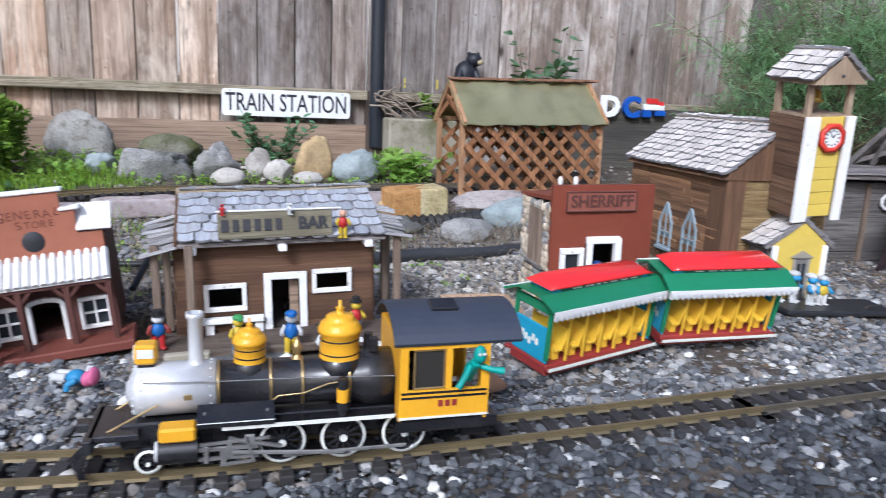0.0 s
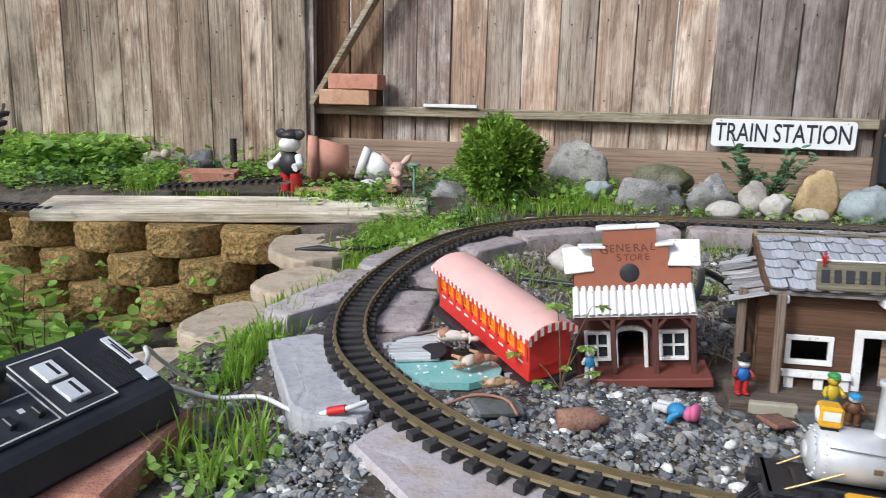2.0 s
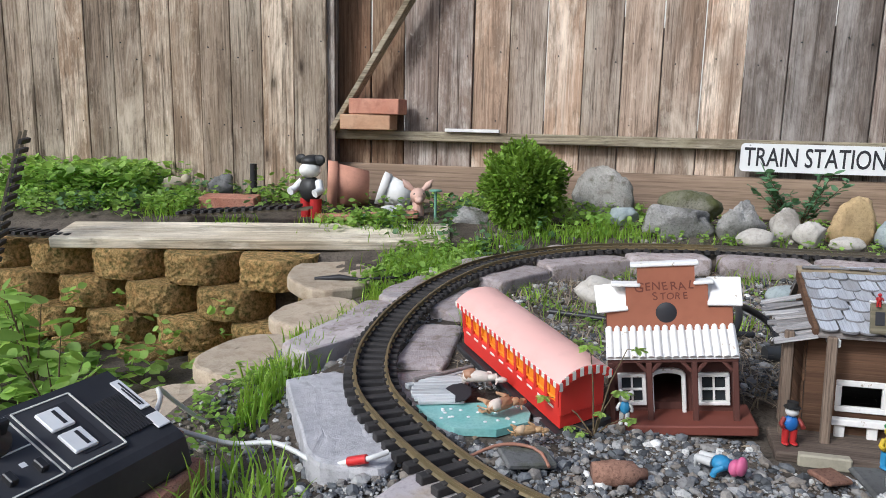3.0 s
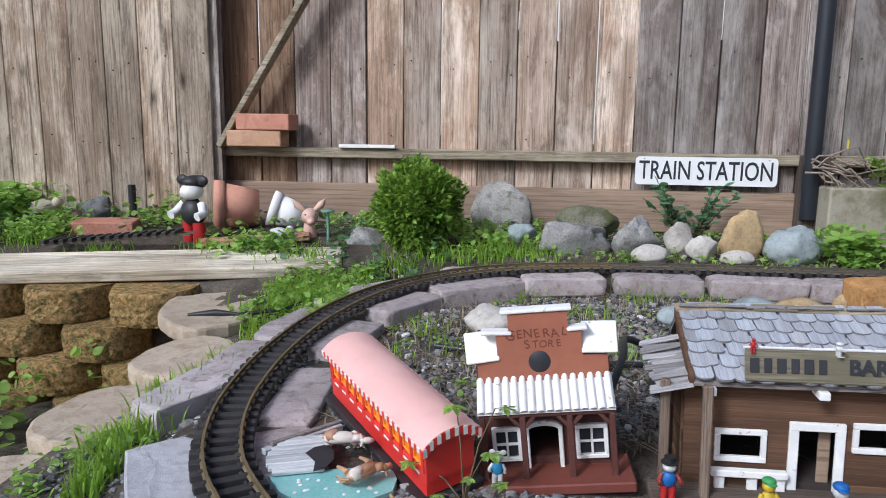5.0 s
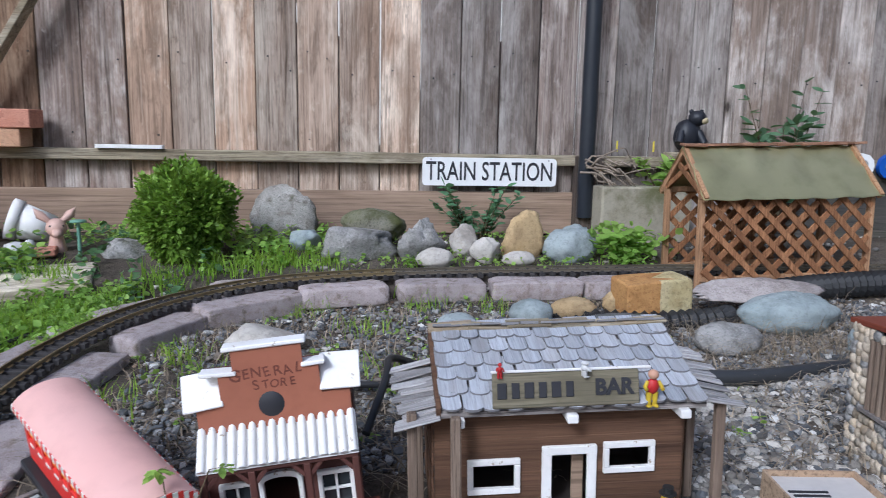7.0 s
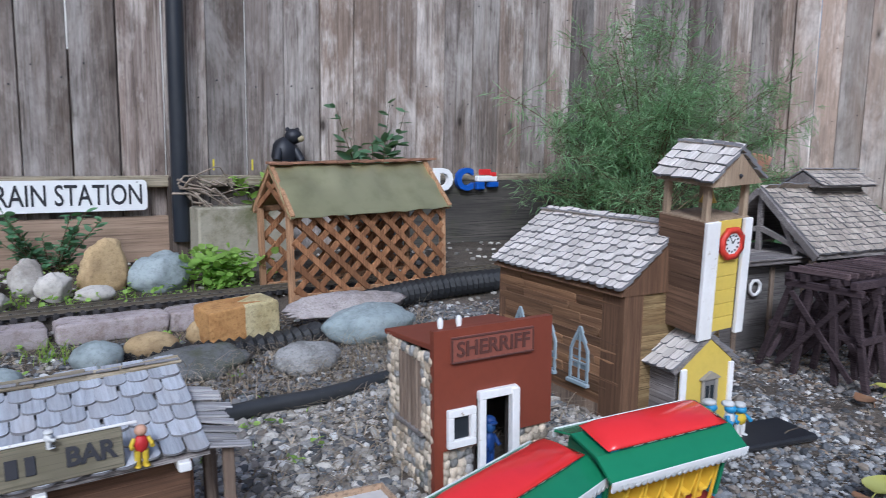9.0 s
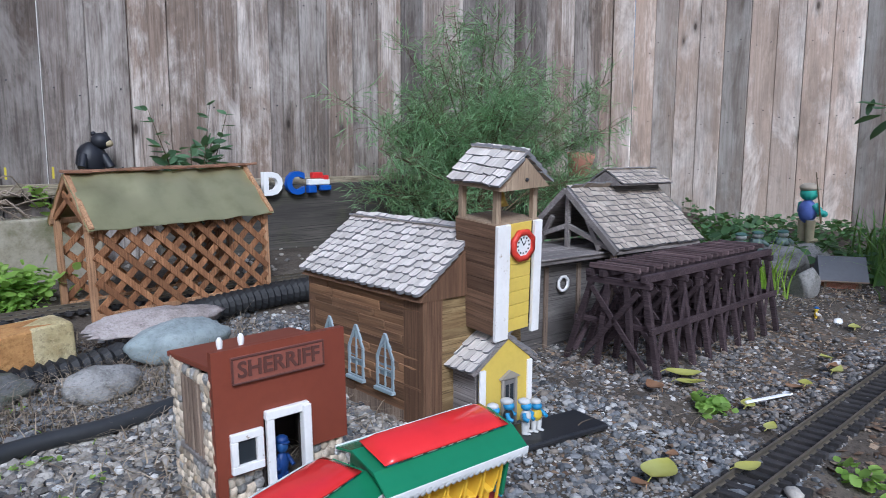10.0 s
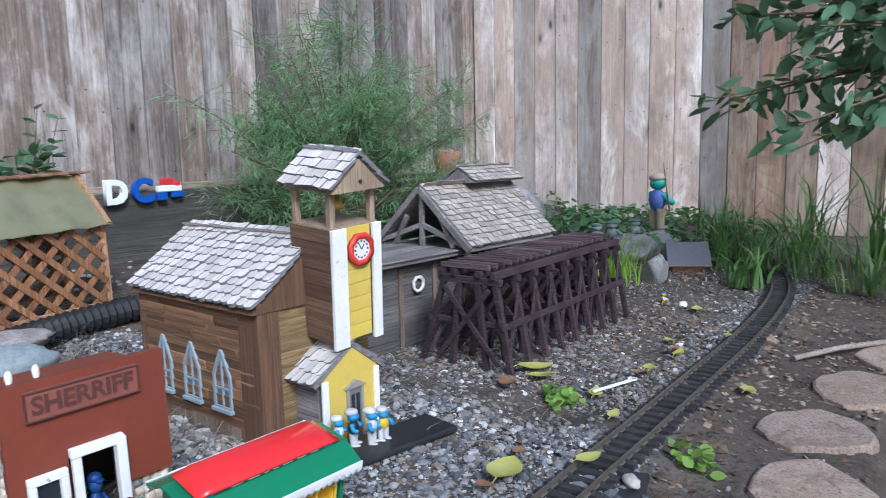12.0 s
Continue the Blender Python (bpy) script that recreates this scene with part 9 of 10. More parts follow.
part("letter_foot", Mesh().box((-0.035, -0.01, -0.022), (0.04, 0.022, 0.03), 0.003).box((0.03, -0.01, -0.018), (0.05, 0.022, 0.022), 0.003), BLUE_TOY, t, "blue foot")
for x, z in ((0.66, 0.36), (0.79, 0.36)):
    solid("marker_strip", Mesh().box((0, 0, 0), (0.006, 0.002, 0.036), 0.0005), paint("yellow_tag", (0.6, 0.5, 0.03), None, 0.5), pose(x, 3.0, z), "small yellow tag on the fence", "tag", "yellow tags on the fence")

# ---- hoses ----
solid("hose", Mesh().tube([tuple(v) for v in spline([(-0.12, 1.63, -0.012), (0.15, 1.7, -0.012), (0.34, 1.735, -0.01), (0.48, 1.735, -0.01), (0.64, 1.765, -0.008), (0.75, 1.8, -0.01), (0.78, 1.85, -0.015)], 0.03)[0]], 0.014, 12), paint("black_hose", (0.03, 0.032, 0.035), (0.08, 0.08, 0.08), 0.4, 20, 0.4), pose(0, 0, 0), "thick black garden hose on the gravel", "hose")
solid("hose", Mesh().tube([tuple(v) for v in spline([(-0.2, 1.52, 0.0), (-0.17, 1.6, 0.05), (-0.16, 1.66, 0.06), (-0.1, 1.7, 0.02), (-0.1, 1.62, -0.01)], 0.02)[0]], 0.006, 8), BLACK, pose(0, 0, 0), "looped black cable behind the store", "hose")
solid("hose", Mesh().tube([tuple(v) for v in spline([(-0.5, 1.8, -0.015), (-0.35, 1.76, -0.012), (-0.2, 1.74, -0.012), (-0.1, 1.76, -0.015)], 0.03)[0]], 0.006, 8), BLACK, pose(0, 0, 0), "thin black irrigation tube on the soil", "hose")


PIPE_DULL = paint("dull_black_pipe", (0.012, 0.013, 0.015), (0.05, 0.048, 0.045), 0.6, 40, 0.5)


def corrugated(pts, r, label):
    q, d = spline(pts, 0.011)
    rad = [r if k % 2 else r * 0.72 for k in range(len(q))]
    solid("corrugated_pipe", Mesh().tube(q.tolist(), rad, 14, 0, True, False), PIPE_DULL, pose(0, 0, 0), label, "pipe", "black corrugated drain pipes")


corrugated([(0.2, 2.22, -0.03), (0.33, 2.17, -0.026), (0.45, 2.12, -0.02), (0.6, 2.13, -0.016), (0.66, 2.16, -0.016)], 0.03, "black corrugated drain pipe in the soil")
corrugated([(0.86, 2.3, 0.01), (1.0, 2.33, 0.015), (1.15, 2.345, 0.02), (1.35, 2.36, 0.02), (1.6, 2.38, 0.02)], 0.036, "black corrugated drain pipe below the shed")


# ---- bed on the left: plank, loose track, pots, ornaments ----
solid("plank", Mesh().box((0, 0, 0), (1.19, 0.165, 0.034), 0.004), weathered("pale_plank", (0.68, 0.62, 0.49), (0.58, 0.5, 0.37), (0.8, 0.75, 0.64), "x", 0.08, 0.8, 0.6), axes_pose((-1.46, 2.325, 0.005), (1.08, 0.28, 0.016), (-0.25, 0.95, 0.17)), "weathered plank lying on the block wall", "plank")


def loose_track(a, b, label, up=(0, 0, 1)):
    a, b = Vector(a), Vector(b)
    d = (b - a).normalized()
    side = d.cross(Vector(up)).normalized()
    t = thing("loose_track", axes_pose(a, d, side.cross(d).cross(d) * -1), label, "track piece", "loose track pieces")
    L = (b - a).length
    for s in (-0.0225, 0.0225):
        part("rail", Mesh().box((L / 2, s, 0.006), (L, 0.003, 0.008)), RAIL, t)
    me = Mesh().box((0, 0, -0.003), (0.0135, 0.08, 0.01), 0.001).data("tie", TIE)
    for k in range(int(L / 0.028)):
        part("tie", me, TIE, t, "", pose(0.01 + k * 0.028, 0, 0))


loose_track((-1.8, 2.435, 0.045), (-1.36, 2.5, 0.082), "loose track piece lying on the weeds")
loose_track((-2.3, 2.12, 0.0), (-1.95, 2.17, 0.0), "loose track piece on the block wall")
loose_track((-2.13, 2.0, -0.1), (-2.01, 2.04, 0.31), "loose track piece standing against the wall", (0.75, 0.4, 0.0))


def pot(x, y, z, r, h, mat, m, label):
    t = thing("flower_pot", m, label, "flower pot", "tipped flower pots")
    part("body", Mesh().lathe((0, 0, 0), [(0.0, 0), (r * 0.68, 0), (r * 0.93, h * 0.78), (r * 0.86, h * 0.78), (r * 0.6, 0.012), (0.0, 0.012)], 26), mat, t)
    part("rim", Mesh().lathe((0, 0, 0), [(r * 0.93, h * 0.76), (r, h * 0.77), (r * 1.03, h), (r * 0.93, h), (r * 0.9, h * 0.76)], 26), mat, t)


pot(0, 0, 0, 0.092, 0.15, CLAY, pose(-1.3, 2.87, 0.115, 0, -88, 24), "terracotta flower pot lying on its side")
pot(0, 0, 0, 0.06, 0.12, WHITE_POT, pose(-1.13, 2.86, 0.085, 0, -72, 15), "white flower pot lying on its side")
solid("brick", brick_me, BRICK, pose(-1.76, 2.68, 0.025, 4, 0, 14), "red brick lying in the weeds", "brick")
solid("clay_board", Mesh().box((0, 0, 0.012), (0.34, 0.06, 0.022), 0.004), BRICK, pose(-1.2, 2.6, 0.035, 0, -3, 16), "long reddish clay edging piece in the weeds", "edging")
solid("stake", Mesh().tube([(0, 0, 0), (0, 0, 0.12)], 0.013, 10), BLACK, pose(-1.71, 2.76, 0.075), "short black garden stake light", "stake")
solid("stake", Mesh().tube([(0, 0, 0), (0, 0, 0.1)], 0.005, 8).lathe((0, 0, 0.1), [(0.0, 0.008), (0.02, 0.006), (0.022, 0.0), (0.0, 0.0)], 14), paint("green_stake", (0.15, 0.3, 0.22), None, 0.5), pose(-0.98, 2.65, 0.035), "small green garden tap stake", "stake")
solid("cable_plug", Mesh().tube([(-1.1, 1.97, -0.028), (-1.04, 1.985, -0.024), (-0.99, 1.99, -0.026)], [0.004, 0.0085, 0.0045], 8).tube([(-0.99, 1.99, -0.026), (-0.9, 2.02, -0.02), (-0.86, 2.06, -0.01)], 0.004, 6), BLACK, pose(0, 0, 0), "black cable end with plug on the cap stone", "cable")


# ---- figures, each one plain mesh ----
FIG = {}


def tone(c):
    if c not in FIG:
        FIG[c] = paint("figure_%d" % len(FIG), tuple(v * 0.85 for v in c), tuple(v * 0.35 for v in c), 0.5, 110, 0.55)
    return FIG[c]


def figure(x, y, z, h, legs, body, arms, head, hat, label, turn=0, lie=0, hat_shape="cap", wide=1.0, ears=False, group="small painted figures", shoes=None):
    """A small plain figure standing h high: legs, body, arms, head and hat."""
    m, w = Mesh(), h * 0.098 * wide
    for s in (-1, 1):
        m.tube([(s * w * 0.8, 0, 0), (s * w * 0.8, 0, h * 0.36)], [w * 0.62, w * 0.75], 8, 0)
        m.ball((s * w * 0.9, -w * 0.5, h * 0.03), (w * 0.75, w * 1.2, h * 0.035), 8, 5, 0 if shoes is None else 5)
        m.tube([(s * w * 1.3, 0, h * 0.62), (s * w * 2.1, -w * 0.5, h * 0.5), (s * w * 2.0, -w * 1.4, h * 0.46)], w * 0.5, 7, 2)
    m.ball((0, 0, h * 0.5), (w * 1.55, w * 1.2, h * 0.2), 12, 8, 1)
    m.ball((0, -w * 0.1, h * 0.79), (w * 1.35, w * 1.3, h * 0.12), 12, 8, 3)
    if hat_shape == "cap":
        m.ball((0, 0, h * 0.89), (w * 1.4, w * 1.4, h * 0.08), 12, 6, 4)
        m.ball((0, -w * 1.2, h * 0.865), (w * 1.0, w * 0.9, h * 0.02), 10, 5, 4)
    elif hat_shape == "top":
        m.cyl((0, 0, h * 0.88), (0, 0, h * 0.9), w * 1.7, None, 12, 4).cyl((0, 0, h * 0.9), (0, 0, h * 1.02), w * 1.0, w * 1.1, 12, 4)
    elif hat_shape == "soft":
        m.ball((0, w * 0.4, h * 0.92), (w * 1.35, w * 1.5, h * 0.1), 12, 7, 4)
    if ears:
        for s in (-1, 1):
            m.ball((s * w * 1.5, 0, h * 0.95), (w * 0.9, w * 0.35, h * 0.075), 10, 6, 4)
    solid("figurine", m, [tone(c) for c in (legs, body, arms, head, hat, shoes or legs)], pose(x, y, z, lie, 0, turn), label, "figurine", group)


BLUEC, WHITEC, REDC, YELC, SKIN, BLACKC, GREENC, BROWNC, PINKC, SKYC = (0.03, 0.16, 0.5), (0.72, 0.72, 0.7), (0.55, 0.03, 0.03), (0.7, 0.5, 0.03), (0.62, 0.36, 0.24), (0.03, 0.03, 0.03), (0.08, 0.35, 0.1), (0.16, 0.07, 0.03), (0.7, 0.16, 0.32), (0.06, 0.32, 0.6)
figure(-0.15, 1.268, -0.014, 0.052, REDC, BLUEC, (0.3, 0.05, 0.04), WHITEC, BLACKC, "small painted figure in red and blue on the saloon porch", 10, hat_shape="top", wide=1.15)
figure(-0.05, 1.245, -0.02, 0.056, SKYC, YELC, YELC, YELC, GREENC, "small painted figure in yellow and blue", 15)
figure(-0.031, 1.222, -0.02, 0.04, BROWNC, BROWNC, BROWNC, WHITEC, SKYC, "small crouching figure in brown with blue cap", -10, wide=1.4)
figure(0.018, 1.234, -0.02, 0.062, YELC, BLUEC, WHITEC, WHITEC, BLUEC, "small painted figure in a blue suit and cap", -5)
figure(0.061, 1.206, -0.02, 0.05, WHITEC, WHITEC, WHITEC, WHITEC, BLACKC, "small black and white spotted figure", 10, ears=True, wide=1.3)
figure(0.113, 1.268, -0.012, 0.055, BLUEC, REDC, YELC, YELC, BLACKC, "small painted figure in red and yellow", 20, hat_shape="top")
figure(0.096, 1.286, 0.126, 0.044, YELC, REDC, YELC, SKIN, BLACKC, "small figure in red and yellow on the saloon roof", 0, hat_shape="none")
figure(-0.066, 1.288, 0.159, 0.018, REDC, REDC, REDC, REDC, REDC, "tiny red bird figure on the saloon sign", 0, hat_shape="none")
figure(0.022, 1.286, 0.16, 0.018, WHITEC, WHITEC, WHITEC, WHITEC, REDC, "tiny white hen figure on the saloon sign", 90, hat_shape="none", wide=1.8)
figure(-0.344, 1.28, -0.02, 0.045, WHITEC, SKYC, WHITEC, WHITEC, WHITEC, "small blue and white figure in the weeds", 0, ears=True)
figure(-0.26, 1.195, -0.012, 0.055, WHITEC, SKYC, SKYC, PINKC, PINKC, "pink and blue figure lying on the gravel", 60, 88, "soft", 1.4)
DENIM = (0.018, 0.06, 0.24)
figure(0.553, 1.356, -0.02, 0.084, DENIM, DENIM, DENIM, (0.03, 0.1, 0.3), DENIM, "dark blue figure in the office doorway", 10, hat_shape="cap", wide=0.75)
for x, y, h, c, tn in ((0.858, 1.252, 0.05, WHITEC, 30), (0.88, 1.243, 0.055, BLACKC, 30), (0.9, 1.225, 0.054, WHITEC, 20), (0.92, 1.22, 0.05, YELC, -10)):
    figure(x, y, 0.003, h, WHITEC, c, SKYC, SKYC, WHITEC, "small blue figure with a white hat before the church porch", tn, 0, "soft", 1.3, group="blue figures at the church")
solid("figure_base", Mesh().box((0, 0, 0.004), (0.2, 0.08, 0.01), 0.003), BLACK, pose(0.935, 1.215, -0.006, 0, 0, -12), "flat dark board under the blue figures", "board")
TEAL = (0.03, 0.38, 0.32)
CROC_X, CROC_Y = 3.2, 1.592
lean = Mesh().tube([(0, 0.02, 0), (0.0, 0.006, 0.02), (0.002, -0.008, 0.034)], [0.009, 0.01, 0.008], 10).ball((0.005, -0.012, 0.046), (0.01, 0.009, 0.014), 12, 8).tube([(-0.004, 0.0, 0.026), (-0.016, -0.012, 0.014), (-0.028, -0.016, -0.002)], [0.005, 0.0045, 0.0055], 8).tube([(0.006, 0.0, 0.026), (0.024, -0.014, 0.022), (0.042, -0.018, 0.02)], [0.005, 0.0045, 0.006], 8).ball((0.002, -0.0205, 0.049), (0.0028, 0.0015, 0.0028), 8, 5, 1).ball((0.009, -0.0205, 0.049), (0.0028, 0.0015, 0.0028), 8, 5, 1)
solid("figurine", lean, [tone(TEAL), tone(WHITEC)], pose(0.139, 0.878, 0.074) @ Matrix.Scale(0.62, 4), "teal rubber figure leaning from the cab window", "figurine", "small painted figures")
figure(-1.405, 2.6, 0.015, 0.225, REDC, BLACKC, (0.95, 0.95, 0.93), (0.95, 0.93, 0.88), BLACKC, "painted garden figure with black cap and red trousers", -20, 0, "soft", 1.3, True, "garden statues", YELC)
figure(CROC_X, CROC_Y, 0.066, 0.25, (0.5, 0.44, 0.28), (0.17, 0.24, 0.68), (0.12, 0.6, 0.52), (0.1, 0.6, 0.46), (0.62, 0.54, 0.42), "green garden statue in a blue shirt and sun hat", 60, 0, "cap", 1.1, False, "garden statues")
solid("fishing_rod", Mesh().cyl((0, 0, 0), (0.06, 0.05, 0.2), 0.004, 0.002, 6), STEM, pose(CROC_X - 0.05, CROC_Y - 0.07, 0.15), "thin rod held by the garden statue", "rod")
for k, (x, y) in enumerate(((2.62, 1.62), (2.72, 1.6), (2.83, 1.55))):
    figure(x, y, 0.05, 0.1, (0.2, 0.28, 0.26), (0.25, 0.33, 0.3), (0.2, 0.28, 0.26), (0.4, 0.42, 0.4), (0.12, 0.24, 0.22), "weathered grey-green small statue on the ledge", 60 + 20 * k, 0, "cap", 1.5, False, "weathered row of statues")

fawn = Mesh().ball((0, 0, 0.115), (0.03, 0.034, 0.03), 14, 9, 0).ball((0, -0.034, 0.102), (0.016, 0.024, 0.015), 10, 7, 0).tube([(0, 0.02, 0), (0, 0.016, 0.05), (0, 0.008, 0.1)], [0.034, 0.027, 0.016], 12, 0)
for s in (-1, 1):
    fawn.tube([(s * 0.018, 0.005, 0.135), (s * 0.042, 0.008, 0.155), (s * 0.058, 0.01, 0.176)], [0.008, 0.014, 0.001], 8, 0).ball((s * 0.016, -0.022, 0.122), 0.005, 8, 6, 1)
solid("fawn_statue", fawn, [tone((0.78, 0.52, 0.42)), tone(BLACKC)], pose(-1.05, 2.68, 0.012, 0, 0, 25) @ Matrix.Scale(0.9, 4), "pinkish garden animal statue in the weeds", "statue", "garden statues")
lamb = Mesh().ball((0, 0, 0.022), (0.035, 0.025, 0.022), 10, 7, 0, 0.2, 3).ball((0.03, -0.01, 0.035), 0.015, 8, 6, 0)
solid("lamb_statue", lamb, [tone(WHITEC)], pose(-1.12, 2.6, 0.045, 0, 0, 20), "small white garden animal statue", "statue", "garden statues")
solid("lamb_statue", lamb, [tone((0.6, 0.52, 0.38))], pose(-2.06, 2.78, 0.075, 0, 0, 40) @ Matrix.Scale(1.35, 4), "small cream garden animal statue", "statue", "garden statues")
stone(-1.85, 2.78, 0.06, (0.115, 0.09, 0.1), ROCK_DARK, "dark rock among the weeds", 33.0, group="rocks along the fence bed")
bear = Mesh().ball((0, 0, 0.055), (0.048, 0.04, 0.058), 14, 9, 0, 0.12, 3).ball((0.028, -0.012, 0.115), (0.032, 0.03, 0.028), 12, 8, 0, 0.1, 3).ball((0.045, -0.03, 0.108), (0.016, 0.014, 0.012), 8, 6, 1)
for s in (-1, 1):
    bear.ball((0.026 + s * 0.018, -0.006, 0.138), 0.009, 8, 6, 0).tube([(s * 0.03, -0.02, 0.07), (s * 0.045, -0.04, 0.03)], 0.014, 8, 0)
solid("bear_statue", bear, [tone((0.02, 0.022, 0.03)), tone((0.5, 0.42, 0.25))], pose(0.9, 2.985, 0.345, 0, 0, 0) @ Matrix.Scale(0.98, 4), "black bear ornament sitting on the fence rail", "statue", "garden statues")
solid("fence_bracket", Mesh().box((0, 0, 0.01), (0.14, 0.07, 0.025), 0.003), RAILWOOD, pose(0.902, 2.985, 0.32), "small wooden block on the fence rail", "block")


# ---- small things in the yard ----
def broken_fence():
    t = thing("toy_fence", axes_pose((0.075, 1.205, 0.012), (0.115, -0.09, -0.008), (0.08, 0.1, 0)), "broken piece of white toy fence on the gravel", "toy fence")
    part("rail", Mesh().box((0.07, 0, 0), (0.14, 0.004, 0.006), 0.0008), WHITE, t)
    for k in range(7):
        part("picket", Mesh().box((0.006 + k * 0.021, -0.002, -0.012), (0.007, 0.003, 0.022), 0.0006), WHITE, t)


broken_fence()
box = thing("cardboard_box", pose(0.318, 1.3, -0.028, 0, 0, -6), "open brown cardboard tray with printed flap", "box")
CARD = mineral("cardboard", (0.4, 0.28, 0.18), (0.46, 0.34, 0.23), (0.34, 0.24, 0.15), 20, 0, 0.2, 0.0005)
part("side", Mesh().box((0, -0.045, 0.022), (0.11, 0.003, 0.044)), CARD, box)
part("side", Mesh().box((0, 0.045, 0.022), (0.11, 0.003, 0.044)), CARD, box)
part("side", Mesh().box((-0.054, 0, 0.022), (0.003, 0.087, 0.044)), CARD, box)
part("side", Mesh().box((0.054, 0, 0.022), (0.003, 0.087, 0.044)), CARD, box)
flap = part("flap", Mesh().box((0.0, 0, 0.036), (0.104, 0.086, 0.002)), paint("pale_card", (0.6, 0.57, 0.54), None, 0.7), box, "pale printed panel")
for k in range(5):
    part("print_bar", Mesh().box((-0.02, -0.03 + 0.009 * k, 0.0375), (0.045 - 0.004 * (k % 2), 0.004, 0.001)), INK, flap)
mat_t = thing("play_mat", pose(-0.548, 1.288, -0.028, 0, 0, 22), "weathered round toy pier with turquoise painted water", "toy scene")
part("water_board", Mesh().prism([(-0.078, -0.006), (-0.066, -0.048), (-0.036, -0.085), (0.016, -0.094), (0.062, -0.073), (0.072, -0.045), (0.07, -0.01), (0.0, -0.004)], 0.0, 0.01, "xy"), paint("pale_water", (0.2, 0.47, 0.44), (0.4, 0.6, 0.57), 0.5, 90, 0.7, 0.1, 0, 0, 0.4), mat_t, "turquoise painted board")
rp = random.Random(12)
dots = Mesh()
for k in range(16):
    dots.ball((rp.uniform(-0.05, 0.06), rp.uniform(-0.075, -0.02), 0.0105), (0.0028, 0.0024, 0.0012), 8, 5)
tagged(part("water_dots", dots, WHITE_CLEAN, mat_t), "small white flowers painted on the water", "", "", "stuff")
PIER = timber("pier_plank_wood", (0.66, 0.68, 0.68), (0.4, 0.41, 0.41), "x", 3.0, 0.2, 0.1, 0, 0.8, 0.4, 0.0008, None, 0.5)
for k in range(8):
    xl = -0.082 + 0.0006 * (k - 2.5) ** 2 * 2
    xr = -0.012 + 0.003 * k
    part("pier_plank", Mesh().box(((xl + xr) / 2, -0.006 + k * 0.0125, 0.014), (xr - xl, 0.0116, 0.005), 0.0008), PIER, mat_t)
part("dark_sheet", Mesh().prism([(-0.032, 0.032), (-0.02, 0.046), (-0.004, 0.05), (0.004, 0.03), (0.0, 0.004), (-0.01, -0.013), (-0.026, -0.02), (-0.022, 0.006)], 0.017, 0.0182, "xy"), INK, mat_t, "torn black rubber sheet")
part("pier_beam", Mesh().bar((-0.085, 0.062, 0.01), (0.022, 0.128, 0.008), 0.01, 0.008, 0.001), PIER, mat_t)
part("pier_beam", Mesh().bar((-0.075, 0.07, 0.016), (0.026, 0.136, 0.012), 0.008, 0.006, 0.001), GREY_WOOD, mat_t)
cow = Mesh().ball((0, 0, 0.026), (0.024, 0.0085, 0.0095), 14, 9, 0, 0.3, 2.5).ball((0.033, -0.004, 0.031), (0.0095, 0.0045, 0.0055), 10, 7, 0, 0.2).ball((0.022, -0.001, 0.029), (0.009, 0.0055, 0.0075), 10, 7, 0, 0.2).ball((-0.01, 0.002, 0.028), (0.011, 0.0085, 0.0085), 10, 7, 1, 0.3, 3.0)
for s in (-1, 1):
    cow.tube([(0.028, -0.004 + 0.003 * s, 0.035), (0.026, -0.004 + 0.008 * s, 0.038)], [0.002, 0.0007], 6, 0)
    for sx in (-0.018, 0.016):
        cow.tube([(sx, 0.005 * s, 0.022), (sx + 0.002 * s, 0.007 * s, 0.011), (sx + 0.003, 0.0075 * s, 0)], [0.0045, 0.0026, 0.0022], 7, 0)
cow.tube([(-0.023, 0, 0.03), (-0.028, 0.001, 0.022), (-0.027, 0.002, 0.011)], [0.0016, 0.001, 0.0014], 6, 0)
CB = [tone((0.8, 0.72, 0.64)), tone((0.45, 0.24, 0.14))]
solid("cow_figure", cow, CB, pose(-0.552, 1.345, -0.006, 62, 0, 10), "cream and brown toy cow tipped over on the pier", "toy animal", "toy animals")
solid("cow_figure", cow, [tone((0.62, 0.36, 0.2)), tone((0.78, 0.68, 0.58))], pose(-0.522, 1.265, -0.006, 80, 0, 55), "brown and white toy cow lying down", "toy animal", "toy animals")
solid("calf_figure", cow, [tone((0.62, 0.4, 0.2)), tone((0.7, 0.5, 0.32))], pose(-0.468, 1.198, -0.008, 75, 0, 35) @ Matrix.Scale(0.7, 4), "tan toy calf lying on the gravel", "toy animal", "toy animals")
clayp = Mesh().lathe((0, 0, 0), [(0.0, -0.03), (0.015, -0.03), (0.019, 0.0), (0.017, 0.026), (0.008, 0.034), (0.008, 0.045), (0.006, 0.045)], 14, "x")
solid("clay_jug", clayp, mineral("dusty_clay", (0.3, 0.16, 0.11), (0.36, 0.21, 0.15), None, 30), pose(-0.352, 1.13, -0.016, 0, 0, 15) @ Matrix.Scale(0.8, 4), "small reddish clay jug lying on the gravel", "jug")
solid("slate_chip", Mesh().box((0, 0, 0.004), (0.06, 0.04, 0.008), 0.002), ROCK_DARK, pose(-0.45, 1.138, -0.02, 5, 5, 30), "dark slate chip on the gravel", "stone chip")
solid("slate_chip", Mesh().box((0, 0, 0.004), (0.04, 0.03, 0.006), 0.002), mineral("rust_chip", (0.2, 0.1, 0.07), (0.26, 0.15, 0.1), None, 40), pose(-0.122, 1.193, -0.02, 6, 8, 40), "rusty brown bark chip", "stone chip")
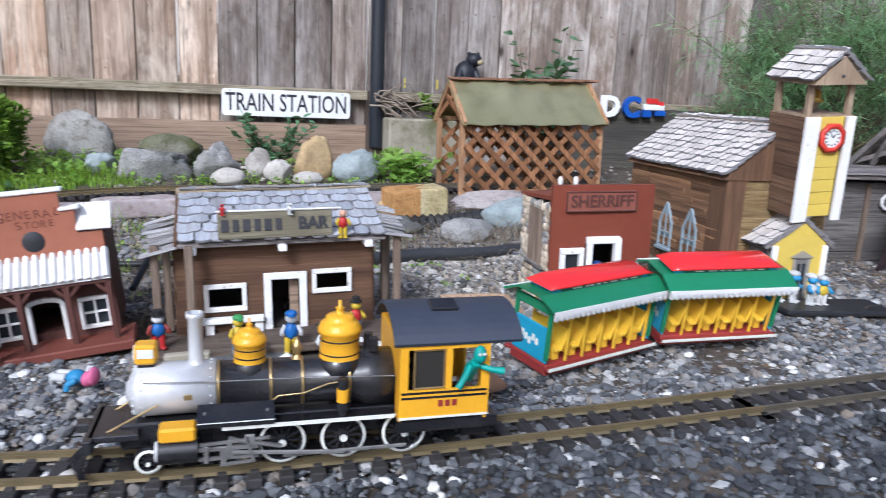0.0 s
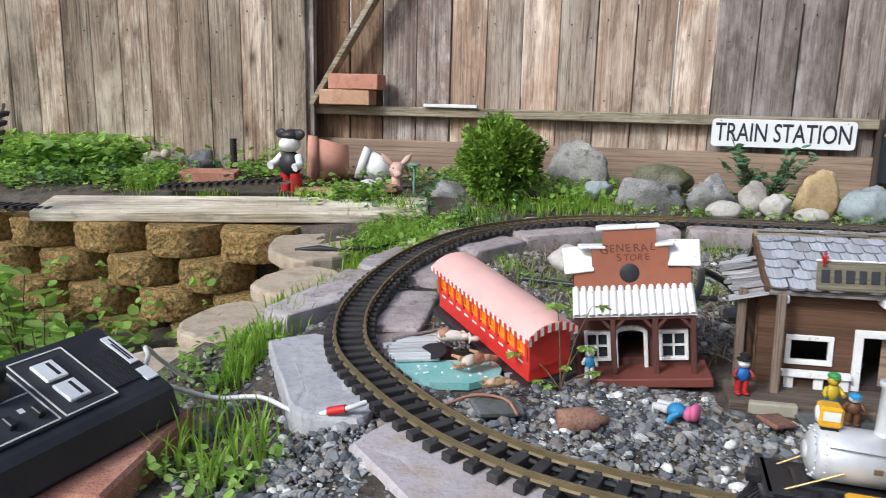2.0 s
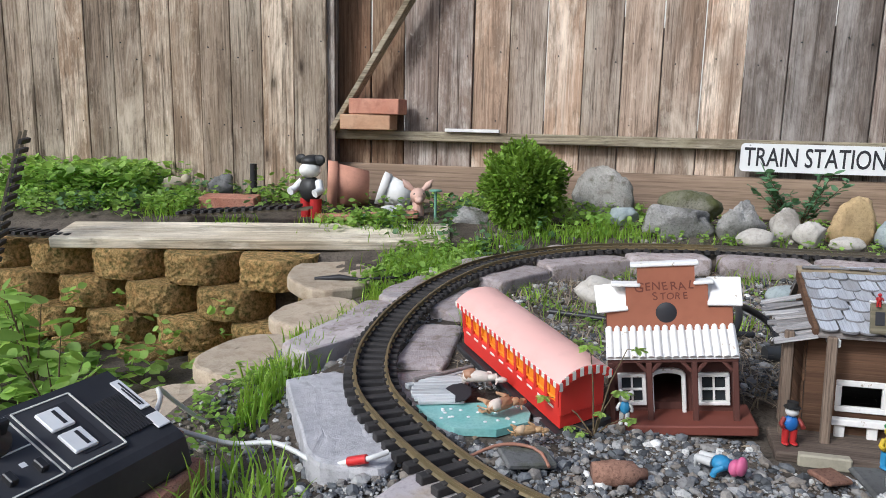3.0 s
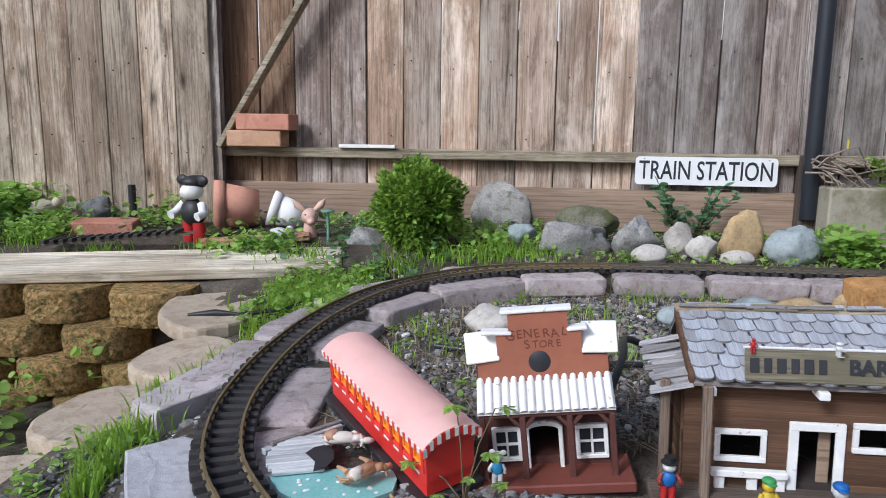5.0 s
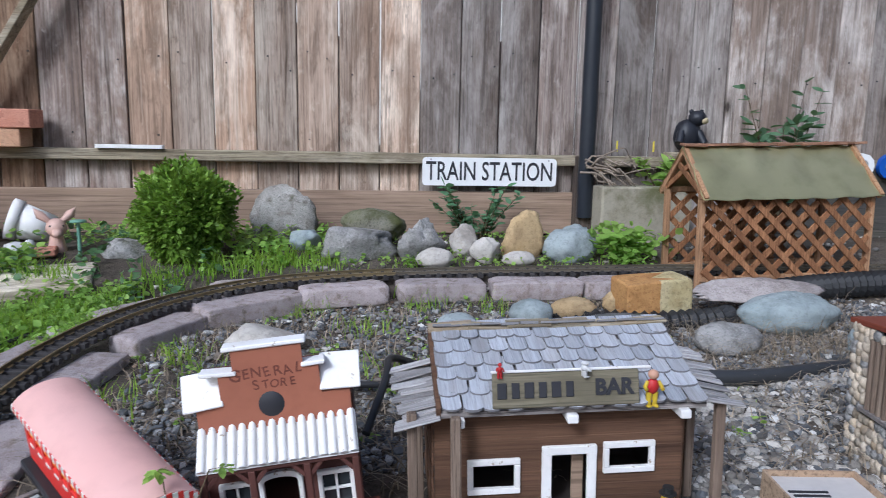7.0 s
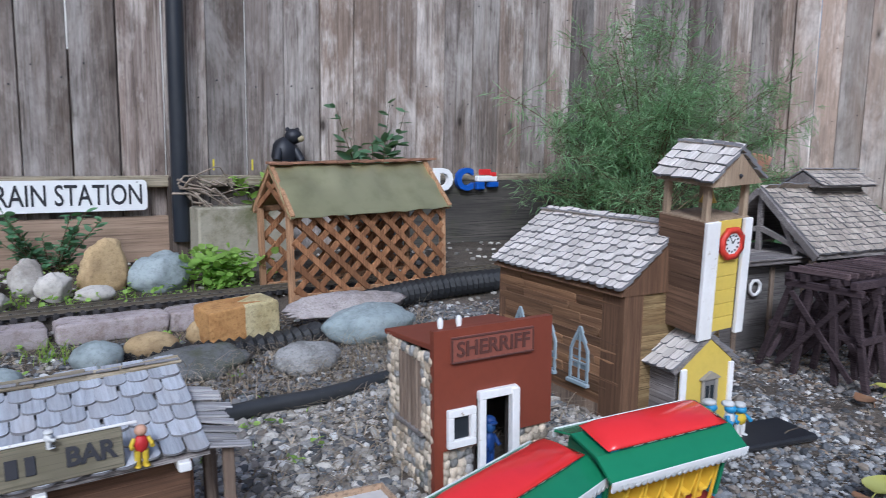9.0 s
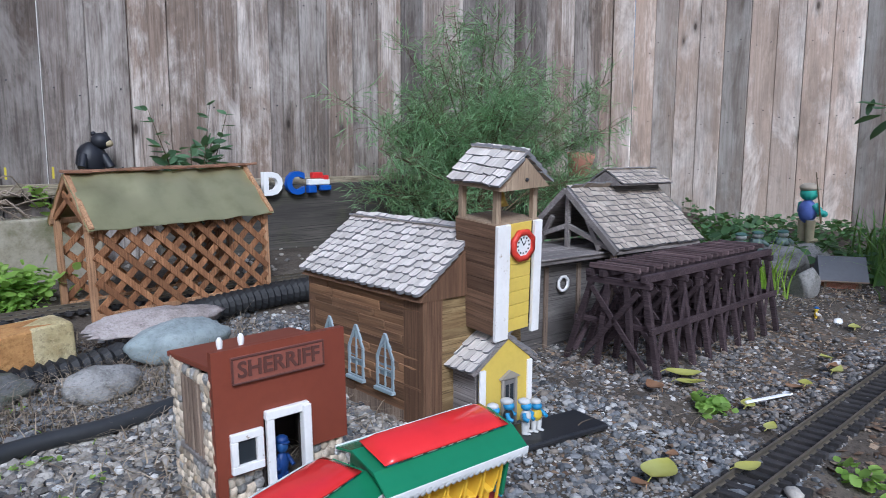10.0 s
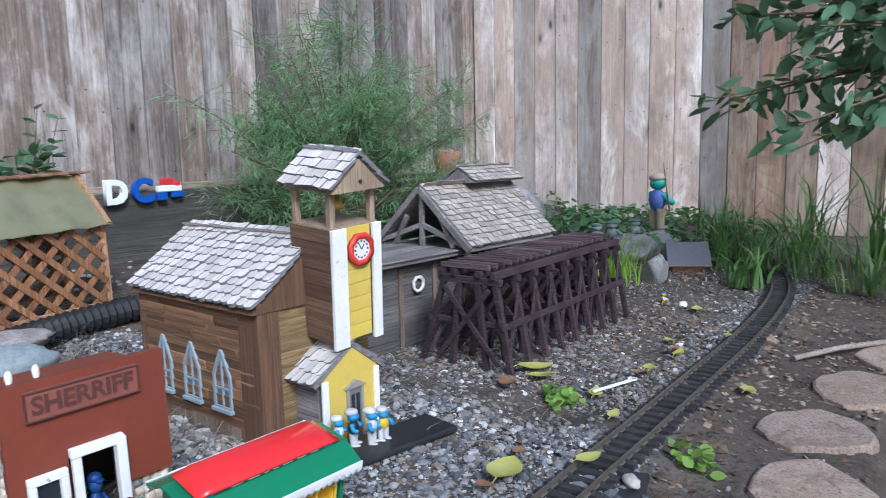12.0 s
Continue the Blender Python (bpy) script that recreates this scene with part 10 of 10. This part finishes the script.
solid("path_slate", Mesh().box((0, 0, 0.003), (0.11, 0.09, 0.008), 0.003), ROCK_DARK, pose(-0.03, 1.205, -0.028, 0, 0, 8), "dark flat slab before the saloon", "slab")
for x, y, s in ((-0.065, 1.065, 0.013), (-0.045, 1.04, 0.01), (0.01, 1.06, 0.009), (-0.43, 1.3, 0.012)):
    solid("white_stone", Mesh().ball((0, 0, 0), (s, s * 0.7, s * 0.6), 12, 8, 0, 0.1), WHITE_CLEAN, pose(x, y, -0.012, 0, 0, 30), "smooth white stone on the gravel", "stone", "smooth white stones")
solid("bark_stick", Mesh().tube([(0, 0, 0), (0.05, -0.02, 0.004)], [0.004, 0.003], 6), STEM, pose(-0.04, 1.1, -0.018), "short brown stick on the gravel", "stick")
solid("brown_plank", Mesh().bar((0, 0.03, 0.002), (0.15, 0, 0), 0.015, 0.012, 0.003), timber("dark_plank_wood", (0.1, 0.068, 0.045), (0.05, 0.035, 0.026), "x", 2.0, 0.1, 0.5), pose(-0.215, 0.862, -0.012), "old dark board beside the track", "board")
solid("white_stick", Mesh().bar((0, 0, 0), (0.11, -0.04, 0), 0.006, 0.004, 0.0006).box((0.105, -0.034, 0), (0.012, 0.014, 0.004)), WHITE_CLEAN, pose(1.32, 1.06, -0.012), "thin white plastic stick on the gravel", "stick")
solid("branch", Mesh().tube([(1.75, 0.8, -0.02), (1.85, 0.73, -0.012), (1.97, 0.65, -0.015)], 0.006, 8), timber("pale_branch", (0.45, 0.4, 0.34), (0.3, 0.25, 0.2), "x", 2), pose(0, 0, 0), "pale dry branch at the yard's edge", "branch")
solid("wood_chip", Mesh().box((0, 0, 0.006), (0.09, 0.03, 0.014), 0.003), KICK, pose(1.9, 0.885, -0.025, 0, 0, 25), "reddish piece of wood by the track", "wood piece")
solid("dark_board", Mesh().box((0, 0, 0.004), (0.13, 0.035, 0.012), 0.002), BLACK, pose(0.99, 0.865, -0.024, 0, 0, 12), "dark rubber strip beside the track", "board")
solid("white_stone", Mesh().ball((0, 0, 0), (0.018, 0.011, 0.008), 10, 7, 0, 0.25), ROCK_PALE, pose(1.01, 0.87, -0.008, 0, 0, 40), "pale shell on the dark strip", "stone", "smooth white stones")


def bird_hut():
    t = thing("bird_hut", pose(2.66, 1.3, -0.03, 0, 0, -62) @ Matrix.Scale(0.85, 4), "small brick hut with a slate grey pitched roof", "hut")
    part("wall", Mesh().box((0, 0, 0.03), (0.13, 0.09, 0.06), 0.002), BRICK, t, "red brick wall")
    for x in (-0.06, 0.06):
        part("post", Mesh().box((x, -0.05, 0.03), (0.008, 0.008, 0.06)), KICK, t)
    part("roof", Mesh().prism([(-0.075, 0.055), (0.075, 0.055), (0.012, 0.14), (0.0, 0.14)], -0.085, 0.085, "yz"), paint("slate_roof", (0.16, 0.165, 0.18), (0.1, 0.1, 0.11), 0.7, 30, 0.4), t, "slate grey pitched roof")
    part("gutter", Mesh().box((0, -0.077, 0.053), (0.17, 0.006, 0.005)), KICK, t)


bird_hut()
potp = Mesh().lathe((0, 0, 0), [(0.0, 0), (0.05, 0), (0.07, 0.1), (0.075, 0.12), (0.065, 0.12), (0.05, 0.02)], 18)
solid("flower_pot", potp, CLAY, pose(3.25, 2.75, 0.3, 0, 10, 0), "terracotta pot on the corner ledge", "flower pot")
solid("corner_ledge", Mesh().box((0, 0, 0.13), (0.6, 0.25, 0.3), 0.005), RAILWOOD, pose(3.3, 2.78, 0.0), "dark wooden ledge in the fence corner", "ledge")
figure(2.12, 1.2, -0.025, 0.045, YELC, YELC, WHITEC, YELC, BLUEC, "tiny yellow and blue figure by the trestle foot", 20)
solid("white_stone", Mesh().ball((0, 0, 0), (0.018, 0.012, 0.01), 10, 7, 0, 0.2), WHITE_CLEAN, pose(2.14, 1.15, -0.018), "white stone beside the trestle foot", "stone", "smooth white stones")


# ---- train controller ----
def controller():
    t = thing("train_controller", axes_pose((-0.862, 1.015, -0.045), (-0.03, -0.2, 0.0), (0.2, -0.03, 0)), "black train controller with meters, knob and switches", "controller")
    case = paint("controller_case", (0.022, 0.023, 0.027), (0.07, 0.07, 0.075), 0.45, 60, 0.4)
    L = 0.3
    # the low side faces the track, the high side the wall
    prof = [(-0.062, 0.028), (0.062, 0.028), (0.066, 0.034), (0.06, 0.112), (0.052, 0.12), (-0.05, 0.07), (-0.058, 0.064), (-0.066, 0.034)]
    prof = [(-y, z) for y, z in prof]
    part("case", Mesh().prism(prof, 0.0, L, "yz"), case, t)
    sg = -1
    top = Matrix.Translation((0, sg * 0.001, 0.0955)) @ Matrix.Rotation(radians(sg * 26.1), 4, "X")
    pan = part("panel", Mesh().box((L / 2 + 0.027, 0, 0.001), (L - 0.068, 0.094, 0.003), 0.001), paint("panel_grey", (0.05, 0.05, 0.055), None, 0.5), t, "grey front panel", top)
    part("panel_line", Mesh().box((0.062, 0, 0.003), (0.0016, 0.088, 0.001)).box((0.126, 0, 0.003), (0.0016, 0.088, 0.001)).box((0.094, 0.044, 0.003), (0.064, 0.0016, 0.001)).box((0.094, -0.044, 0.003), (0.064, 0.0016, 0.001)).box((0.133, 0, 0.003), (0.0016, 0.088, 0.001)).box((0.21, 0.044, 0.003), (0.15, 0.0016, 0.001)).box((0.21, -0.002, 0.003), (0.15, 0.0016, 0.001)), CREAM, pan)
    part("meter_well", Mesh().box((0.088, 0.0, 0.0022), (0.03, 0.07, 0.002)), INK, t, "", top)
    for y in (-0.017, 0.017):
        mt = part("meter", Mesh().box((0.098, y, 0.004), (0.026, 0.028, 0.004), 0.001), WHITE_CLEAN, t, "white dial meter", top)
        part("meter_scale", Mesh().box((0.094, y, 0.0062), (0.004, 0.02, 0.0006)), INK, mt)
    for k in range(11):
        part("vent_slot", Mesh().box((0.018 + k * 0.0038, 0.008, 0.001), (0.002, 0.056, 0.002)), INK, t, "", top)
    lb = part("label", Mesh().box((0.008, 0.012 * sg, 0.0012), (0.012, 0.05, 0.002)), WHITE_CLEAN, t, "white label with plain bars", top)
    part("label_bar", Mesh().box((0.007, 0.012 * sg, 0.0025), (0.002, 0.04, 0.0006)).box((0.0105, 0.008 * sg, 0.0025), (0.002, 0.03, 0.0006)), INK, lb)
    part("emblem", Mesh().box((0.01, -0.034 * sg, 0.0012), (0.018, 0.022, 0.002), 0.001), WHITE_CLEAN, t, "small white emblem plate", top)
    part("knob", Mesh().lathe((0.165, 0.022 * sg, 0.002), [(0.021, 0.0), (0.02, 0.008), (0.01, 0.01), (0.008, 0.02), (0.0, 0.021)], 20).box((0.165, 0.022 * sg, 0.018), (0.034, 0.008, 0.018), 0.002), BLACK, t, "black control knob", top)
    for k, c in enumerate((WHITE_CLEAN, RED_TOY, WHITE_CLEAN)):
        part("switch", Mesh().box((0.145 + 0.03 * k, -0.026 * sg, 0.004), (0.008, 0.014, 0.01), 0.001), BLACK, t, "", top)
        part("switch_mark", Mesh().box((0.155 + 0.03 * k, -0.016 * sg, 0.0022), (0.006, 0.006, 0.001)), c, t, "", top)
    part("terminal", Mesh().cyl((0.0, 0.02, 0.05), (-0.012, 0.02, 0.05), 0.006, None, 10), RED_DULL, t)
    part("terminal", Mesh().cyl((0.0, -0.005, 0.05), (-0.012, -0.005, 0.05), 0.006, None, 10), BLACK, t)


controller()
solid("brick", Mesh().box((0, 0, 0.03), (0.1, 0.2, 0.06), 0.004), BRICK, pose(-0.835, 0.93, -0.078, 0, 0, 8), "red brick that supports the controller", "brick", "bricks under the controller")
solid("brick", Mesh().box((0, 0, 0.03), (0.1, 0.2, 0.06), 0.004), BRICK, pose(-0.86, 0.73, -0.078, 0, 0, 4), "red brick that supports the controller", "brick", "bricks under the controller")
solid("brick", Mesh().box((0, 0, 0.03), (0.2, 0.1, 0.06), 0.004), BRICK, pose(-0.72, 0.88, -0.13, 0, 0, 25), "red brick lying beside the controller", "brick", "bricks under the controller")


def wire(pts, r, mat, label):
    q = spline(pts, 0.012)[0]
    solid("wire", Mesh().tube(q.tolist(), r, 7), mat, pose(0, 0, 0), label, "wire", "controller wires")


WIRE_WHITE = paint("white_wire", (0.7, 0.69, 0.66), None, 0.5)
WIRE_BROWN = paint("copper_wire", (0.36, 0.18, 0.12), None, 0.5)
wire([(-0.87, 1.025, -0.0), (-0.89, 1.08, 0.02), (-0.925, 1.125, 0.015), (-0.935, 1.17, -0.02), (-0.925, 1.21, -0.06), (-0.905, 1.22, -0.075)], 0.0032, WIRE_WHITE, "white wire from the controller")
wire([(-0.865, 1.025, -0.01), (-0.856, 1.05, 0.0), (-0.848, 1.085, -0.02), (-0.81, 1.105, -0.035), (-0.753, 1.105, -0.026), (-0.713, 1.09, -0.026), (-0.675, 1.075, -0.03), (-0.64, 1.068, -0.016), (-0.616, 1.066, -0.008), (-0.595, 1.085, -0.004)], 0.0032, WIRE_WHITE, "white wire that runs to the track")
wire([(-0.64, 1.068, -0.016), (-0.616, 1.066, -0.008)], 0.0055, RED_TOY, "red clip on the track wire")
wire([(-0.862, 1.03, -0.005), (-0.846, 1.055, 0.0), (-0.84, 1.046, -0.04), (-0.837, 1.038, -0.08), (-0.825, 1.03, -0.1), (-0.8, 1.0, -0.11)], 0.003, WIRE_BROWN, "thin copper-brown wire on the soil")
wire([(-0.72, 0.99, -0.08), (-0.66, 0.96, -0.07), (-0.63, 0.93, -0.07), (-0.62, 0.88, -0.07), (-0.58, 0.84, -0.07)], 0.0028, WIRE_BROWN, "copper-brown wire beside the slab")
wire([(-0.862, 1.03, -0.02), (-0.85, 1.045, -0.04), (-0.862, 1.027, -0.07), (-0.88, 0.99, -0.09), (-0.89, 0.95, -0.1)], 0.004, BLACK, "black mains cable of the controller")
wire([(-0.52, 1.1, -0.012), (-0.48, 1.14, -0.005), (-0.44, 1.15, -0.01), (-0.42, 1.12, -0.018)], 0.002, WIRE_BROWN, "short red-brown wire inside the curve")
